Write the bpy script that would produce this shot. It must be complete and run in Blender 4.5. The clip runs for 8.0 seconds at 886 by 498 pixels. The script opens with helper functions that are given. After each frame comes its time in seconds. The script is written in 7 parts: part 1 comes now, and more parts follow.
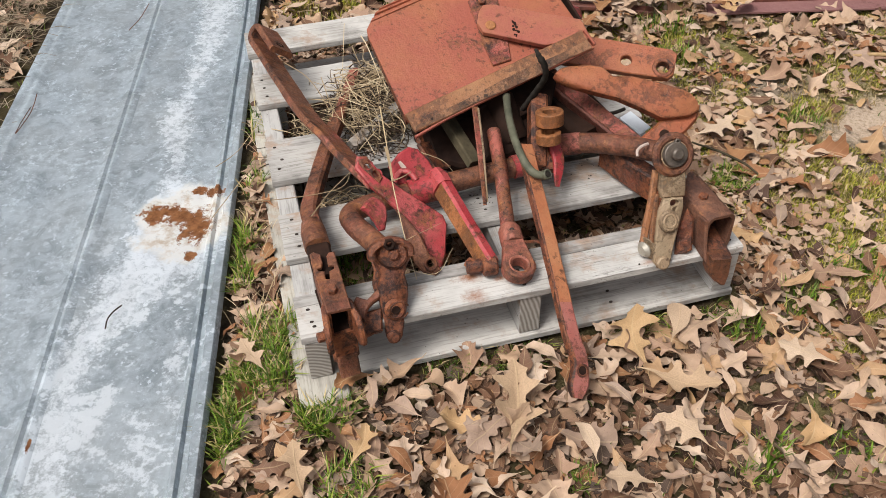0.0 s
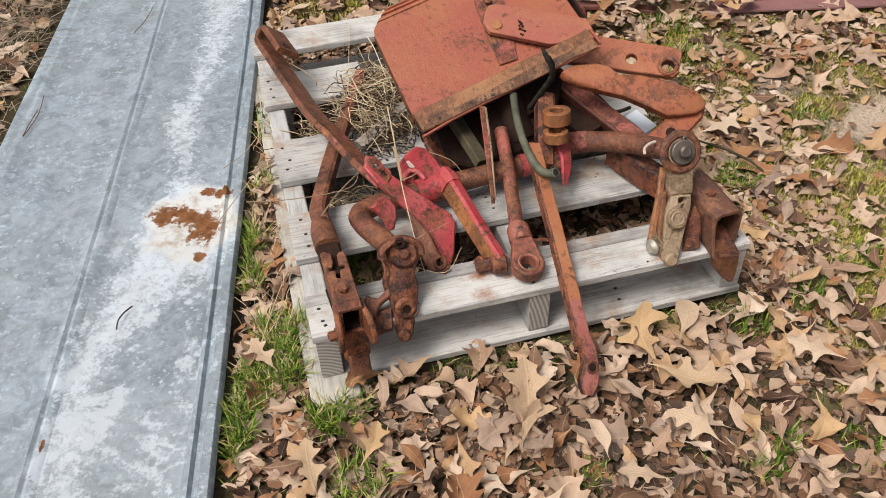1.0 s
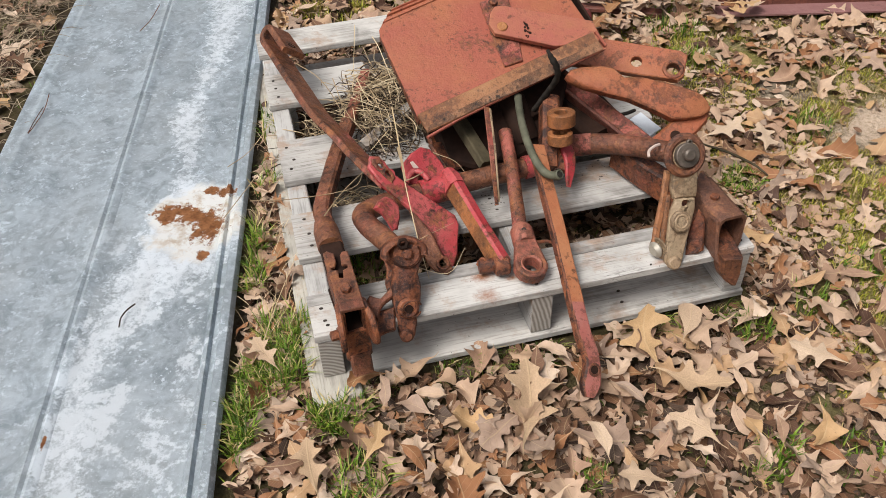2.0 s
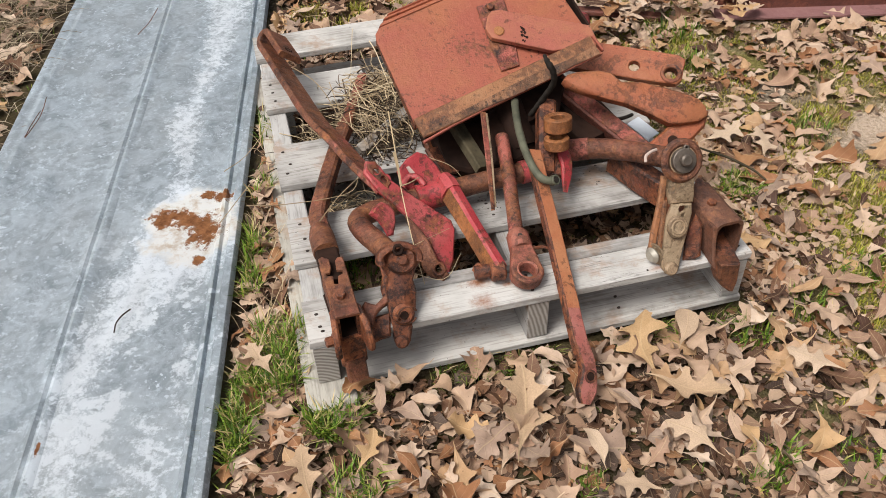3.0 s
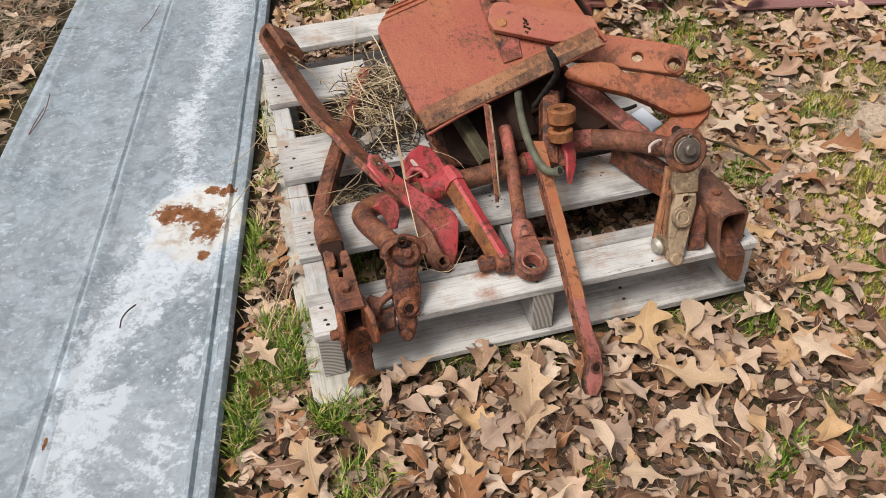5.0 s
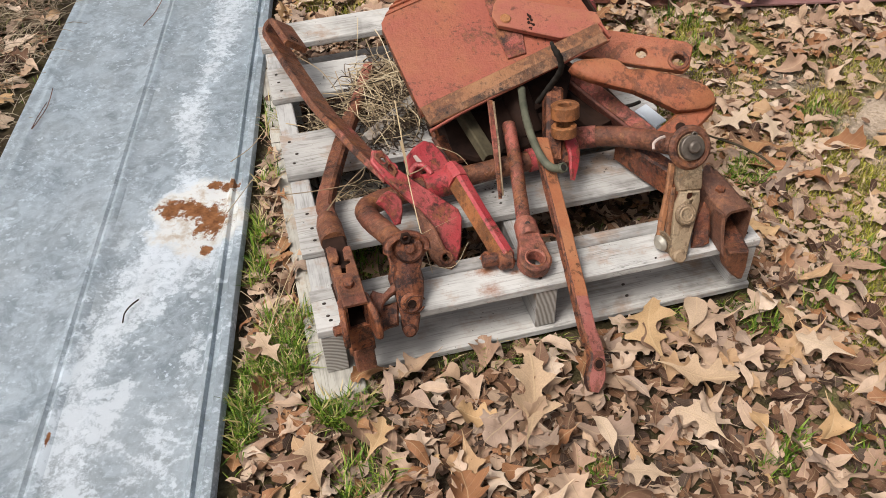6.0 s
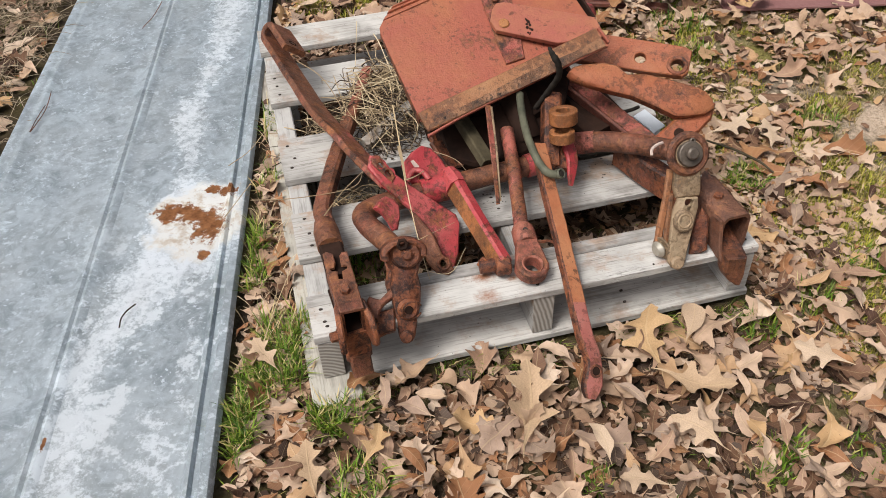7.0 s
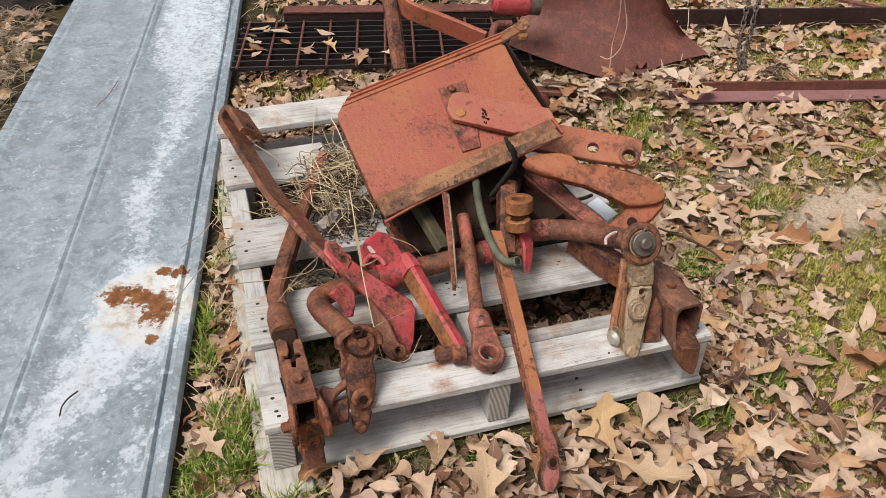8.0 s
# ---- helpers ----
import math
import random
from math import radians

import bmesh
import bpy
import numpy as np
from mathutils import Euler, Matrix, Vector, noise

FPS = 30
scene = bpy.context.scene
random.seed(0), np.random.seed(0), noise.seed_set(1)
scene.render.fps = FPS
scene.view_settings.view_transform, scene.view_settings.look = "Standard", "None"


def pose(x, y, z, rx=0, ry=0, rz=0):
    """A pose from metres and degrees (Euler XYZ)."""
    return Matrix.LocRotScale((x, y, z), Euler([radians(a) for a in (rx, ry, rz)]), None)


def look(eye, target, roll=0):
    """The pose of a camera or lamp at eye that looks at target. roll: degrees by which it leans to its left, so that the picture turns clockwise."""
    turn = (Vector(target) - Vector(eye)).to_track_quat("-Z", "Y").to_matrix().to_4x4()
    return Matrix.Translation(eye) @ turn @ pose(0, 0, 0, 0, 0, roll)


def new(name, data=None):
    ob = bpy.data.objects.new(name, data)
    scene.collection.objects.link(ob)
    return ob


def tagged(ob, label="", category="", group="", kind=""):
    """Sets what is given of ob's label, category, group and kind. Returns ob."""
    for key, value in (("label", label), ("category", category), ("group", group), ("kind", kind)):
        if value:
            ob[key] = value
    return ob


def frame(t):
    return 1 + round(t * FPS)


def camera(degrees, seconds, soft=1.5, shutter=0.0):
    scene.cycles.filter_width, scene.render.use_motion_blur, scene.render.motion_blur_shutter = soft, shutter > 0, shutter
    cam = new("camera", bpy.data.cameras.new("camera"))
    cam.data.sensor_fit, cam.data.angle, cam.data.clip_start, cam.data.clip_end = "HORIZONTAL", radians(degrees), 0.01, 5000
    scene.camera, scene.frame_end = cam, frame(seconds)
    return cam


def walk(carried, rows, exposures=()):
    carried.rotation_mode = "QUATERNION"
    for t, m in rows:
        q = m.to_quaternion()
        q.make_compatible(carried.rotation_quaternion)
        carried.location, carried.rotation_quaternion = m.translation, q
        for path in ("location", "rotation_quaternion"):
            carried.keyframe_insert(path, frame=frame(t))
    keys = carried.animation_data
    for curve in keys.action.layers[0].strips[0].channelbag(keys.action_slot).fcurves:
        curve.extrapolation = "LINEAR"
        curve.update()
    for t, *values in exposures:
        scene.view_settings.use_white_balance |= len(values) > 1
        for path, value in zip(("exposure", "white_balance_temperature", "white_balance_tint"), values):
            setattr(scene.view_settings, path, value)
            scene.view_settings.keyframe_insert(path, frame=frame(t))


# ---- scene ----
from mathutils import geometry

# ---- camera and its walk ----
cam = camera(55.60, 8.0, soft=0.5)
PATH = [
    (0, (0.0230, -0.9810, 1.2000), (0.3600, 0.4510, -0.1550), -2.20),
    (0.5, (0.0210, -0.9850, 1.2020), (0.3570, 0.4490, -0.1510), -2.50),
    (1, (0.0040, -0.9850, 1.2030), (0.3420, 0.4480, -0.1500), -2.60),
    (1.5, (0.0010, -0.9870, 1.2010), (0.3350, 0.4490, -0.1510), -2.30),
    (3, (0.0170, -0.9790, 1.2030), (0.3450, 0.4620, -0.1450), -2.30),
    (3.5, (0.0200, -0.9770, 1.2010), (0.3440, 0.4650, -0.1460), -2.60),
    (4, (0.0180, -0.9830, 1.2020), (0.3400, 0.4590, -0.1460), -2.60),
    (4.5, (0.0170, -0.9830, 1.1990), (0.3370, 0.4570, -0.1520), -3.00),
    (6, (0.0140, -0.9790, 1.1990), (0.3240, 0.4510, -0.1650), -3.00),
    (6.5, (0.0280, -0.9800, 1.2040), (0.3350, 0.4520, -0.1590), -2.90),
    (7, (0.0230, -0.9720, 1.2030), (0.3310, 0.4600, -0.1600), -2.90),
    (7.1, (0.0228, -0.9694, 1.2044), (0.3311, 0.4623, -0.1585), -2.64),
    (7.2, (0.0226, -0.9668, 1.2058), (0.3375, 0.4621, -0.1583), -2.41),
    (7.3, (0.0224, -0.9642, 1.2072), (0.3526, 0.4644, -0.1535), -2.02),
    (7.4, (0.0222, -0.9616, 1.2086), (0.3718, 0.4704, -0.1436), -1.30),
    (7.5, (0.0220, -0.9590, 1.2100), (0.3950, 0.4860, -0.1220), -0.85),
    (7.6, (0.0218, -0.9574, 1.2110), (0.4208, 0.5063, -0.0917), -0.35),
    (7.7, (0.0216, -0.9558, 1.2120), (0.4353, 0.5253, -0.0656), 0.05),
    (7.8, (0.0214, -0.9542, 1.2130), (0.4496, 0.5414, -0.0428), 0.35),
    (7.9, (0.0212, -0.9526, 1.2140), (0.4611, 0.5544, -0.0246), 0.50),
    (8, (0.0210, -0.9510, 1.2150), (0.4710, 0.5620, -0.0140), 0.50),
]
walk(cam, [(t, look(eye, target, roll)) for t, eye, target, roll in PATH],
     exposures=[(0.0, 0.20, 6320, 10), (8.0, 0.20, 6320, 10)])

# ---- world and sun: a bright overcast sky ----
SUN_ELEVATION, SUN_TURN = radians(59), radians(-117)
world = bpy.data.worlds.new("sky")
scene.world = world
world.use_nodes = True
wn = world.node_tree.nodes
sky = wn.new("ShaderNodeTexSky")
sky.sky_type = "NISHITA"
sky.sun_disc = False
sky.sun_elevation, sky.sun_rotation = SUN_ELEVATION, SUN_TURN
sky.air_density, sky.dust_density, sky.ozone_density = 1.0, 8.0, 0.3
wn["Background"].inputs["Strength"].default_value = 0.094
cloud = wn.new("ShaderNodeHueSaturation")
cloud.inputs["Saturation"].default_value = 0.30
world.node_tree.links.new(sky.outputs["Color"], cloud.inputs["Color"])
world.node_tree.links.new(cloud.outputs["Color"], wn["Background"].inputs["Color"])
sun_data = bpy.data.lights.new("sun", "SUN")
sun_data.energy, sun_data.angle, sun_data.color = 2.55, radians(24), (1.0, 0.95, 0.88)
sun = new("sun", sun_data)
sun.matrix_world = look((math.sin(SUN_TURN) * math.cos(SUN_ELEVATION) * 20, math.cos(SUN_TURN) * math.cos(SUN_ELEVATION) * 20,
                         math.sin(SUN_ELEVATION) * 20), (0, 0, 0))


# ---- materials ----
def node_material(name):
    m = bpy.data.materials.new(name)
    m.use_nodes = True
    nt = m.node_tree
    return m, nt, nt.nodes["Principled BSDF"]


def add(nt, kind, **values):
    n = nt.nodes.new(kind)
    for key, value in values.items():
        n.inputs[key].default_value = value
    return n


def noise_tex(nt, vector, scale, detail=4.0, rough=0.55, distortion=0.0):
    n = add(nt, "ShaderNodeTexNoise", Scale=scale, Detail=detail, Roughness=rough, Distortion=distortion)
    if vector is not None:
        nt.links.new(vector, n.inputs["Vector"])
    return n.outputs["Fac"]


def ramp(nt, fac, stops, interpolation="LINEAR"):
    r = nt.nodes.new("ShaderNodeValToRGB")
    r.color_ramp.interpolation = interpolation
    els = r.color_ramp.elements
    while len(els) < len(stops):
        els.new(0.5)
    for el, (pos, col) in zip(els, stops):
        el.position = pos
        el.color = (*col, 1) if isinstance(col, tuple) else (col, col, col, 1)
    nt.links.new(fac, r.inputs["Fac"])
    return r.outputs["Color"]


def mix(nt, fac, a, b, mode="MIX"):
    n = nt.nodes.new("ShaderNodeMix")
    n.data_type, n.blend_type = "RGBA", mode
    for socket, value in ((n.inputs[0], fac), (n.inputs[6], a), (n.inputs[7], b)):
        if isinstance(value, (int, float)):
            socket.default_value = value
        elif isinstance(value, tuple):
            socket.default_value = (*value, 1)
        else:
            nt.links.new(value, socket)
    return n.outputs[2]


def maths(nt, op, a, b=None, clamp=False):
    n = nt.nodes.new("ShaderNodeMath")
    n.operation, n.use_clamp = op, clamp
    for socket, value in zip(n.inputs, (a, b)):
        if value is None:
            continue
        if isinstance(value, (int, float)):
            socket.default_value = value
        else:
            nt.links.new(value, socket)
    return n.outputs[0]


def bump(nt, bsdf, height, strength, distance):
    b = add(nt, "ShaderNodeBump", Strength=strength, Distance=distance)
    nt.links.new(height, b.inputs["Height"])
    nt.links.new(b.outputs["Normal"], bsdf.inputs["Normal"])


def object_coords(nt, stretch=(1, 1, 1), shift=True):
    tc = nt.nodes.new("ShaderNodeTexCoord")
    mp = add(nt, "ShaderNodeMapping", Scale=stretch)
    nt.links.new(tc.outputs["Object"], mp.inputs["Vector"])
    if shift:
        info = nt.nodes.new("ShaderNodeObjectInfo")
        sc = nt.nodes.new("ShaderNodeVectorMath")
        sc.operation = "SCALE"
        sc.inputs[0].default_value = (7.3, 3.1, 5.7)
        nt.links.new(info.outputs["Random"], sc.inputs["Scale"])
        nt.links.new(sc.outputs[0], mp.inputs["Location"])
    return mp.outputs["Vector"]


def edge_wear(nt, radius=0.0022):
    """1 along the outer edges of a part, where handling has rubbed it."""
    b = nt.nodes.new("ShaderNodeBevel")
    b.samples = 3
    b.inputs["Radius"].default_value = radius
    g = nt.nodes.new("ShaderNodeNewGeometry")
    d = nt.nodes.new("ShaderNodeVectorMath")
    d.operation = "DOT_PRODUCT"
    nt.links.new(b.outputs["Normal"], d.inputs[0])
    nt.links.new(g.outputs["Normal"], d.inputs[1])
    return ramp(nt, d.outputs["Value"], [(0.80, 1.0), (0.97, 0.0)])


def rusty(name, paint, rust_from=0.45, rust_to=0.6, dark=(0.030, 0.012, 0.008), light=(0.24, 0.085, 0.030), gloss=0.55, fade=(0.42, 0.17, 0.12), pit=0.85, pit_scale=105, patch=12, fine=0.45, relief=0.75, crust=0.9, wear=0.4):
    """Old paint worn through to rust; rust_from and rust_to say how much of the paint is left."""
    m, nt, bsdf = node_material(name)
    v = object_coords(nt)
    middle = tuple(a * 0.35 + b * 0.65 for a, b in zip(dark, light))
    hot = (light[0] * 1.45, light[1] * 1.6, light[2] * 1.35)
    coarse, medium, grain = noise_tex(nt, v, 13, 6, 0.65, 0.5), noise_tex(nt, v, 46, 6, 0.7), noise_tex(nt, v, 170, 4, 0.7)
    blend = maths(nt, "ADD", maths(nt, "MULTIPLY", coarse, 0.42), maths(nt, "ADD", maths(nt, "MULTIPLY", medium, 0.36), maths(nt, "MULTIPLY", grain, 0.22)))
    rust = ramp(nt, blend, [(0.435, dark), (0.485, middle), (0.535, light), (0.60, hot)])
    rust = mix(nt, ramp(nt, noise_tex(nt, v, 38, 7, 0.75, 0.8), [(0.50, 0.0), (0.58, crust)]), rust, dark)
    worn = mix(nt, ramp(nt, noise_tex(nt, v, patch, 5, 0.65), [(0.42, 0.0), (0.62, 0.9)]), paint, fade)
    worn = mix(nt, fine, worn, ramp(nt, noise_tex(nt, v, 190, 4, 0.7), [(0.3, tuple(c * 0.45 for c in paint)), (0.55, paint), (0.75, tuple(c * 1.15 for c in fade))]))
    small = noise_tex(nt, v, 95, 5, 0.75)
    fac = ramp(nt, maths(nt, "ADD", maths(nt, "MULTIPLY", noise_tex(nt, v, 11, 6, 0.7, 0.5), 0.62), maths(nt, "MULTIPLY", small, 0.38)), [(rust_from, 0.0), (rust_to, 1.0)])
    pits = ramp(nt, noise_tex(nt, v, pit_scale, 3, 0.6), [(0.575, 0.0), (0.63, 1.0)])
    zones = ramp(nt, noise_tex(nt, v, 9, 3, 0.6), [(0.46, 0.05), (0.64, 1.0)])
    col = mix(nt, fac, worn, rust)
    rim = ramp(nt, fac, [(0.05, 0.0), (0.35, 0.5), (0.75, 0.0)])
    col = mix(nt, rim, col, dark)
    col = mix(nt, maths(nt, "MULTIPLY", maths(nt, "MULTIPLY", pits, zones), pit), col, dark)
    if wear:
        rub = maths(nt, "MULTIPLY", edge_wear(nt), ramp(nt, medium, [(0.38, 0.1), (0.56, wear)]))
        col = mix(nt, rub, col, (hot[0] * 1.1, hot[1] * 1.2, hot[2] * 1.5))
    nt.links.new(col, bsdf.inputs["Base Color"])
    sheen = ramp(nt, noise_tex(nt, v, 40, 5, 0.75), [(0.35, 0.0), (0.65, 0.30)])
    nt.links.new(maths(nt, "ADD", ramp(nt, fac, [(0.0, gloss - 0.16), (1.0, 0.42)]), sheen), bsdf.inputs["Roughness"])
    bsdf.inputs["Specular IOR Level"].default_value = 0.45
    h = maths(nt, "ADD", noise_tex(nt, v, 260, 4, 0.65), maths(nt, "MULTIPLY", noise_tex(nt, v, 70, 5, 0.65), 1.6))
    h = maths(nt, "SUBTRACT", h, maths(nt, "MULTIPLY", fac, 0.35))
    bump(nt, bsdf, h, relief, 0.0026)
    return m


def plank_wood(name, axis, pale, grey, dark, rust_spots=()):
    m, nt, bsdf = node_material(name)
    stretch = [52, 52, 52]
    stretch[axis] = 2.6
    v = object_coords(nt, tuple(stretch))
    grain = noise_tex(nt, v, 1.0, 6, 0.65, 0.6)
    fine = noise_tex(nt, v, 5.0, 3, 0.6)
    plain = object_coords(nt)
    blotch = noise_tex(nt, plain, 7, 4, 0.6)
    col = ramp(nt, grain, [(0.25, tuple((a + 2 * b) / 3 for a, b in zip(grey, pale))), (0.5, pale), (0.75, tuple(c * 1.06 for c in pale))])
    col = mix(nt, ramp(nt, fine, [(0.38, 0.42), (0.48, 0.0)]), col, dark)
    col = mix(nt, ramp(nt, blotch, [(0.45, 0.0), (0.66, 0.75)]), col, grey)
    stain = ramp(nt, noise_tex(nt, plain, 10, 5, 0.7), [(0.53, 0.0), (0.68, 0.7)])
    col = mix(nt, stain, col, (0.33, 0.20, 0.12))
    grime = ramp(nt, maths(nt, "ADD", maths(nt, "MULTIPLY", noise_tex(nt, plain, 6, 4, 0.7), 0.6), maths(nt, "MULTIPLY", noise_tex(nt, v, 1.6, 5, 0.7), 0.4)), [(0.50, 0.0), (0.62, 0.6)])
    col = mix(nt, grime, col, tuple(c * 0.62 for c in dark))
    specks = ramp(nt, noise_tex(nt, plain, 140, 3, 0.6), [(0.69, 0.0), (0.73, 0.7)])
    col = mix(nt, specks, col, tuple(c * 0.3 for c in dark))
    if rust_spots:
        here = object_coords(nt, shift=False)
        sep = nt.nodes.new("ShaderNodeSeparateXYZ")
        nt.links.new(here, sep.inputs[0])
        frayed = maths(nt, "MULTIPLY", maths(nt, "SUBTRACT", noise_tex(nt, here, 60, 5, 0.7), 0.5), 2.2)
        for sx, sy, rx, ry, k in rust_spots:
            ex, ey = maths(nt, "MULTIPLY", maths(nt, "SUBTRACT", sep.outputs["X"], sx), 1 / rx), maths(nt, "MULTIPLY", maths(nt, "SUBTRACT", sep.outputs["Y"], sy), 1 / ry)
            d = maths(nt, "SQRT", maths(nt, "ADD", maths(nt, "MULTIPLY", ex, ex), maths(nt, "MULTIPLY", ey, ey)))
            spot = maths(nt, "MULTIPLY", maths(nt, "SUBTRACT", 1.0, maths(nt, "ADD", d, frayed), True), k, True)
            col = mix(nt, spot, col, (0.26, 0.095, 0.035))
    cracks = ramp(nt, noise_tex(nt, v, 1.7, 4, 0.55, 0.4), [(0.485, 0.0), (0.497, 0.75), (0.509, 0.0)])
    cracks = maths(nt, "MULTIPLY", cracks, ramp(nt, noise_tex(nt, plain, 9, 3, 0.6), [(0.52, 0.0), (0.60, 1.0)]))
    col = mix(nt, cracks, col, tuple(c * 0.35 for c in dark))
    info = nt.nodes.new("ShaderNodeObjectInfo")
    col = mix(nt, 1.0, col, ramp(nt, info.outputs["Random"], [(0.0, 0.86), (1.0, 1.0)]), "MULTIPLY")
    nt.links.new(col, bsdf.inputs["Base Color"])
    bsdf.inputs["Roughness"].default_value = 0.85
    bsdf.inputs["Specular IOR Level"].default_value = 0.2
    bump(nt, bsdf, maths(nt, "ADD", grain, maths(nt, "MULTIPLY", fine, 0.5)), 0.6, 0.0015)
    return m


def end_grain(name):
    m, nt, bsdf = node_material(name)
    tc = nt.nodes.new("ShaderNodeTexCoord")
    mp = add(nt, "ShaderNodeMapping", Location=(0.03, 0.0, 0.05))
    nt.links.new(tc.outputs["Object"], mp.inputs["Vector"])
    w = add(nt, "ShaderNodeTexWave", Scale=40.0, Distortion=2.0, Detail=3.0)
    w.wave_type, w.rings_direction = "RINGS", "Y"
    nt.links.new(mp.outputs["Vector"], w.inputs["Vector"])
    col = ramp(nt, w.outputs["Fac"], [(0.0, (0.22, 0.19, 0.16)), (1.0, (0.44, 0.41, 0.37))])
    nt.links.new(col, bsdf.inputs["Base Color"])
    bsdf.inputs["Roughness"].default_value = 0.9
    bump(nt, bsdf, w.outputs["Fac"], 0.4, 0.001)
    return m


def plain_material(name, dark, light, scale, roughness, metallic=0.0, relief=0.3, distance=0.001):
    m, nt, bsdf = node_material(name)
    v = object_coords(nt)
    n = noise_tex(nt, v, scale, 5, 0.6)
    col = ramp(nt, n, [(0.3, dark), (0.7, light)])
    col = mix(nt, 0.4, col, ramp(nt, noise_tex(nt, v, scale * 0.2, 3), [(0.3, dark), (0.7, light)]))
    nt.links.new(col, bsdf.inputs["Base Color"])
    bsdf.inputs["Roughness"].default_value, bsdf.inputs["Metallic"].default_value = roughness, metallic
    bump(nt, bsdf, n, relief, distance)
    return m


def galvanised(name):
    """Zinc with spangle, white oxide bloom and one rust stain; x runs across the sheet from its middle, y along it."""
    m, nt, bsdf = node_material(name)
    v = object_coords(nt, shift=False)
    sep = nt.nodes.new("ShaderNodeSeparateXYZ")
    nt.links.new(v, sep.inputs[0])
    x, y = sep.outputs["X"], sep.outputs["Y"]
    n_big = noise_tex(nt, v, 7, 6, 0.68)
    n_mid = noise_tex(nt, v, 26, 6, 0.7)
    n_fine = noise_tex(nt, v, 110, 4, 0.7)
    base = ramp(nt, maths(nt, "ADD", maths(nt, "MULTIPLY", n_big, 0.55), maths(nt, "MULTIPLY", n_mid, 0.45)), [(0.37, (0.29, 0.345, 0.395)), (0.5, (0.445, 0.505, 0.55)), (0.62, (0.60, 0.665, 0.715))])
    mottle = ramp(nt, noise_tex(nt, v, 22, 7, 0.72, 1.2), [(0.40, 0.0), (0.50, 0.5), (0.60, 1.0)])
    base = mix(nt, 0.55, base, mix(nt, mottle, (0.34, 0.39, 0.43), (0.66, 0.73, 0.78)))
    n_fleck = noise_tex(nt, v, 60, 8, 0.82)
    where = ramp(nt, noise_tex(nt, v, 5, 4, 0.6), [(0.38, 0.2), (0.6, 1.0)])
    flecks = ramp(nt, maths(nt, "ADD", maths(nt, "MULTIPLY", n_fleck, 0.7), maths(nt, "MULTIPLY", n_mid, 0.3)), [(0.535, 0.0), (0.565, 0.85)])
    base = mix(nt, maths(nt, "MULTIPLY", flecks, where), base, (0.80, 0.87, 0.93))
    dots = maths(nt, "MULTIPLY", ramp(nt, noise_tex(nt, v, 85, 2, 0.5), [(0.63, 0.0), (0.67, 0.9)]), ramp(nt, noise_tex(nt, v, 8, 3, 0.6), [(0.42, 0.15), (0.58, 1.0)]))
    base = mix(nt, dots, base, (0.82, 0.88, 0.94))
    dull = ramp(nt, noise_tex(nt, v, 3.2, 4, 0.65), [(0.48, 0.0), (0.62, 0.5)])
    base = mix(nt, dull, base, (0.47, 0.505, 0.525))
    blotch = ramp(nt, maths(nt, "ADD", maths(nt, "MULTIPLY", noise_tex(nt, v, 11, 6, 0.7, 0.6), 0.65), maths(nt, "MULTIPLY", n_fleck, 0.35)), [(0.50, 0.0), (0.535, 0.32), (0.60, 0.5)])
    base = mix(nt, blotch, base, (0.66, 0.725, 0.775))
    # bloom along a meandering line on one half of the sheet
    along = maths(nt, "MULTIPLY", maths(nt, "ADD", y, 0.4), 1 / 2.6)
    mid = ramp(nt, along, [(0.0, 0.56), (0.10, 0.56), (0.17, 0.543), (0.20, 0.552), (0.223, 0.583), (0.26, 0.63), (0.30, 0.69), (0.375, 0.69), (0.41, 0.665), (0.462, 0.644), (0.511, 0.635), (0.541, 0.643), (0.596, 0.669), (0.72, 0.686), (0.87, 0.65)])
    mid_x = maths(nt, "SUBTRACT", maths(nt, "MULTIPLY", mid, 1.0), 0.5)
    off = maths(nt, "ABSOLUTE", maths(nt, "SUBTRACT", x, mid_x))
    ragged = maths(nt, "ADD", off, maths(nt, "MULTIPLY", maths(nt, "SUBTRACT", n_mid, 0.5), 0.22))
    ragged = maths(nt, "ADD", ragged, maths(nt, "MULTIPLY", maths(nt, "SUBTRACT", n_fine, 0.5), 0.10))
    width = ramp(nt, along, [(0.0, 0.25), (0.17, 0.26), (0.2, 0.34), (0.25, 0.52), (0.28, 0.85), (0.35, 0.90), (0.385, 0.40), (0.41, 0.10), (0.462, 0.34), (0.511, 0.36), (0.541, 0.16), (0.596, 0.24), (0.66, 0.36), (0.724, 0.50), (0.8, 0.95), (1.0, 0.95)])
    reach = maths(nt, "MULTIPLY", width, 0.12)
    bloom = maths(nt, "MULTIPLY", maths(nt, "SUBTRACT", reach, ragged), 55.0, True)
    bloom = maths(nt, "MULTIPLY", bloom, maths(nt, "MULTIPLY", ramp(nt, n_fleck, [(0.41, 0.22), (0.50, 1.0)]), ramp(nt, mottle, [(0.0, 0.55), (0.6, 1.0)])))
    patches = ramp(nt, maths(nt, "ADD", maths(nt, "MULTIPLY", n_mid, 0.6), maths(nt, "MULTIPLY", noise_tex(nt, v, 14, 5, 0.7), 0.4)), [(0.52, 0.0), (0.57, 0.85)])
    right = maths(nt, "MULTIPLY", maths(nt, "ADD", x, 0.02), 30.0, True)
    near = maths(nt, "MULTIPLY", maths(nt, "SUBTRACT", 0.55, y), 4.0, True)
    patches = maths(nt, "MULTIPLY", maths(nt, "MULTIPLY", patches, right), near)
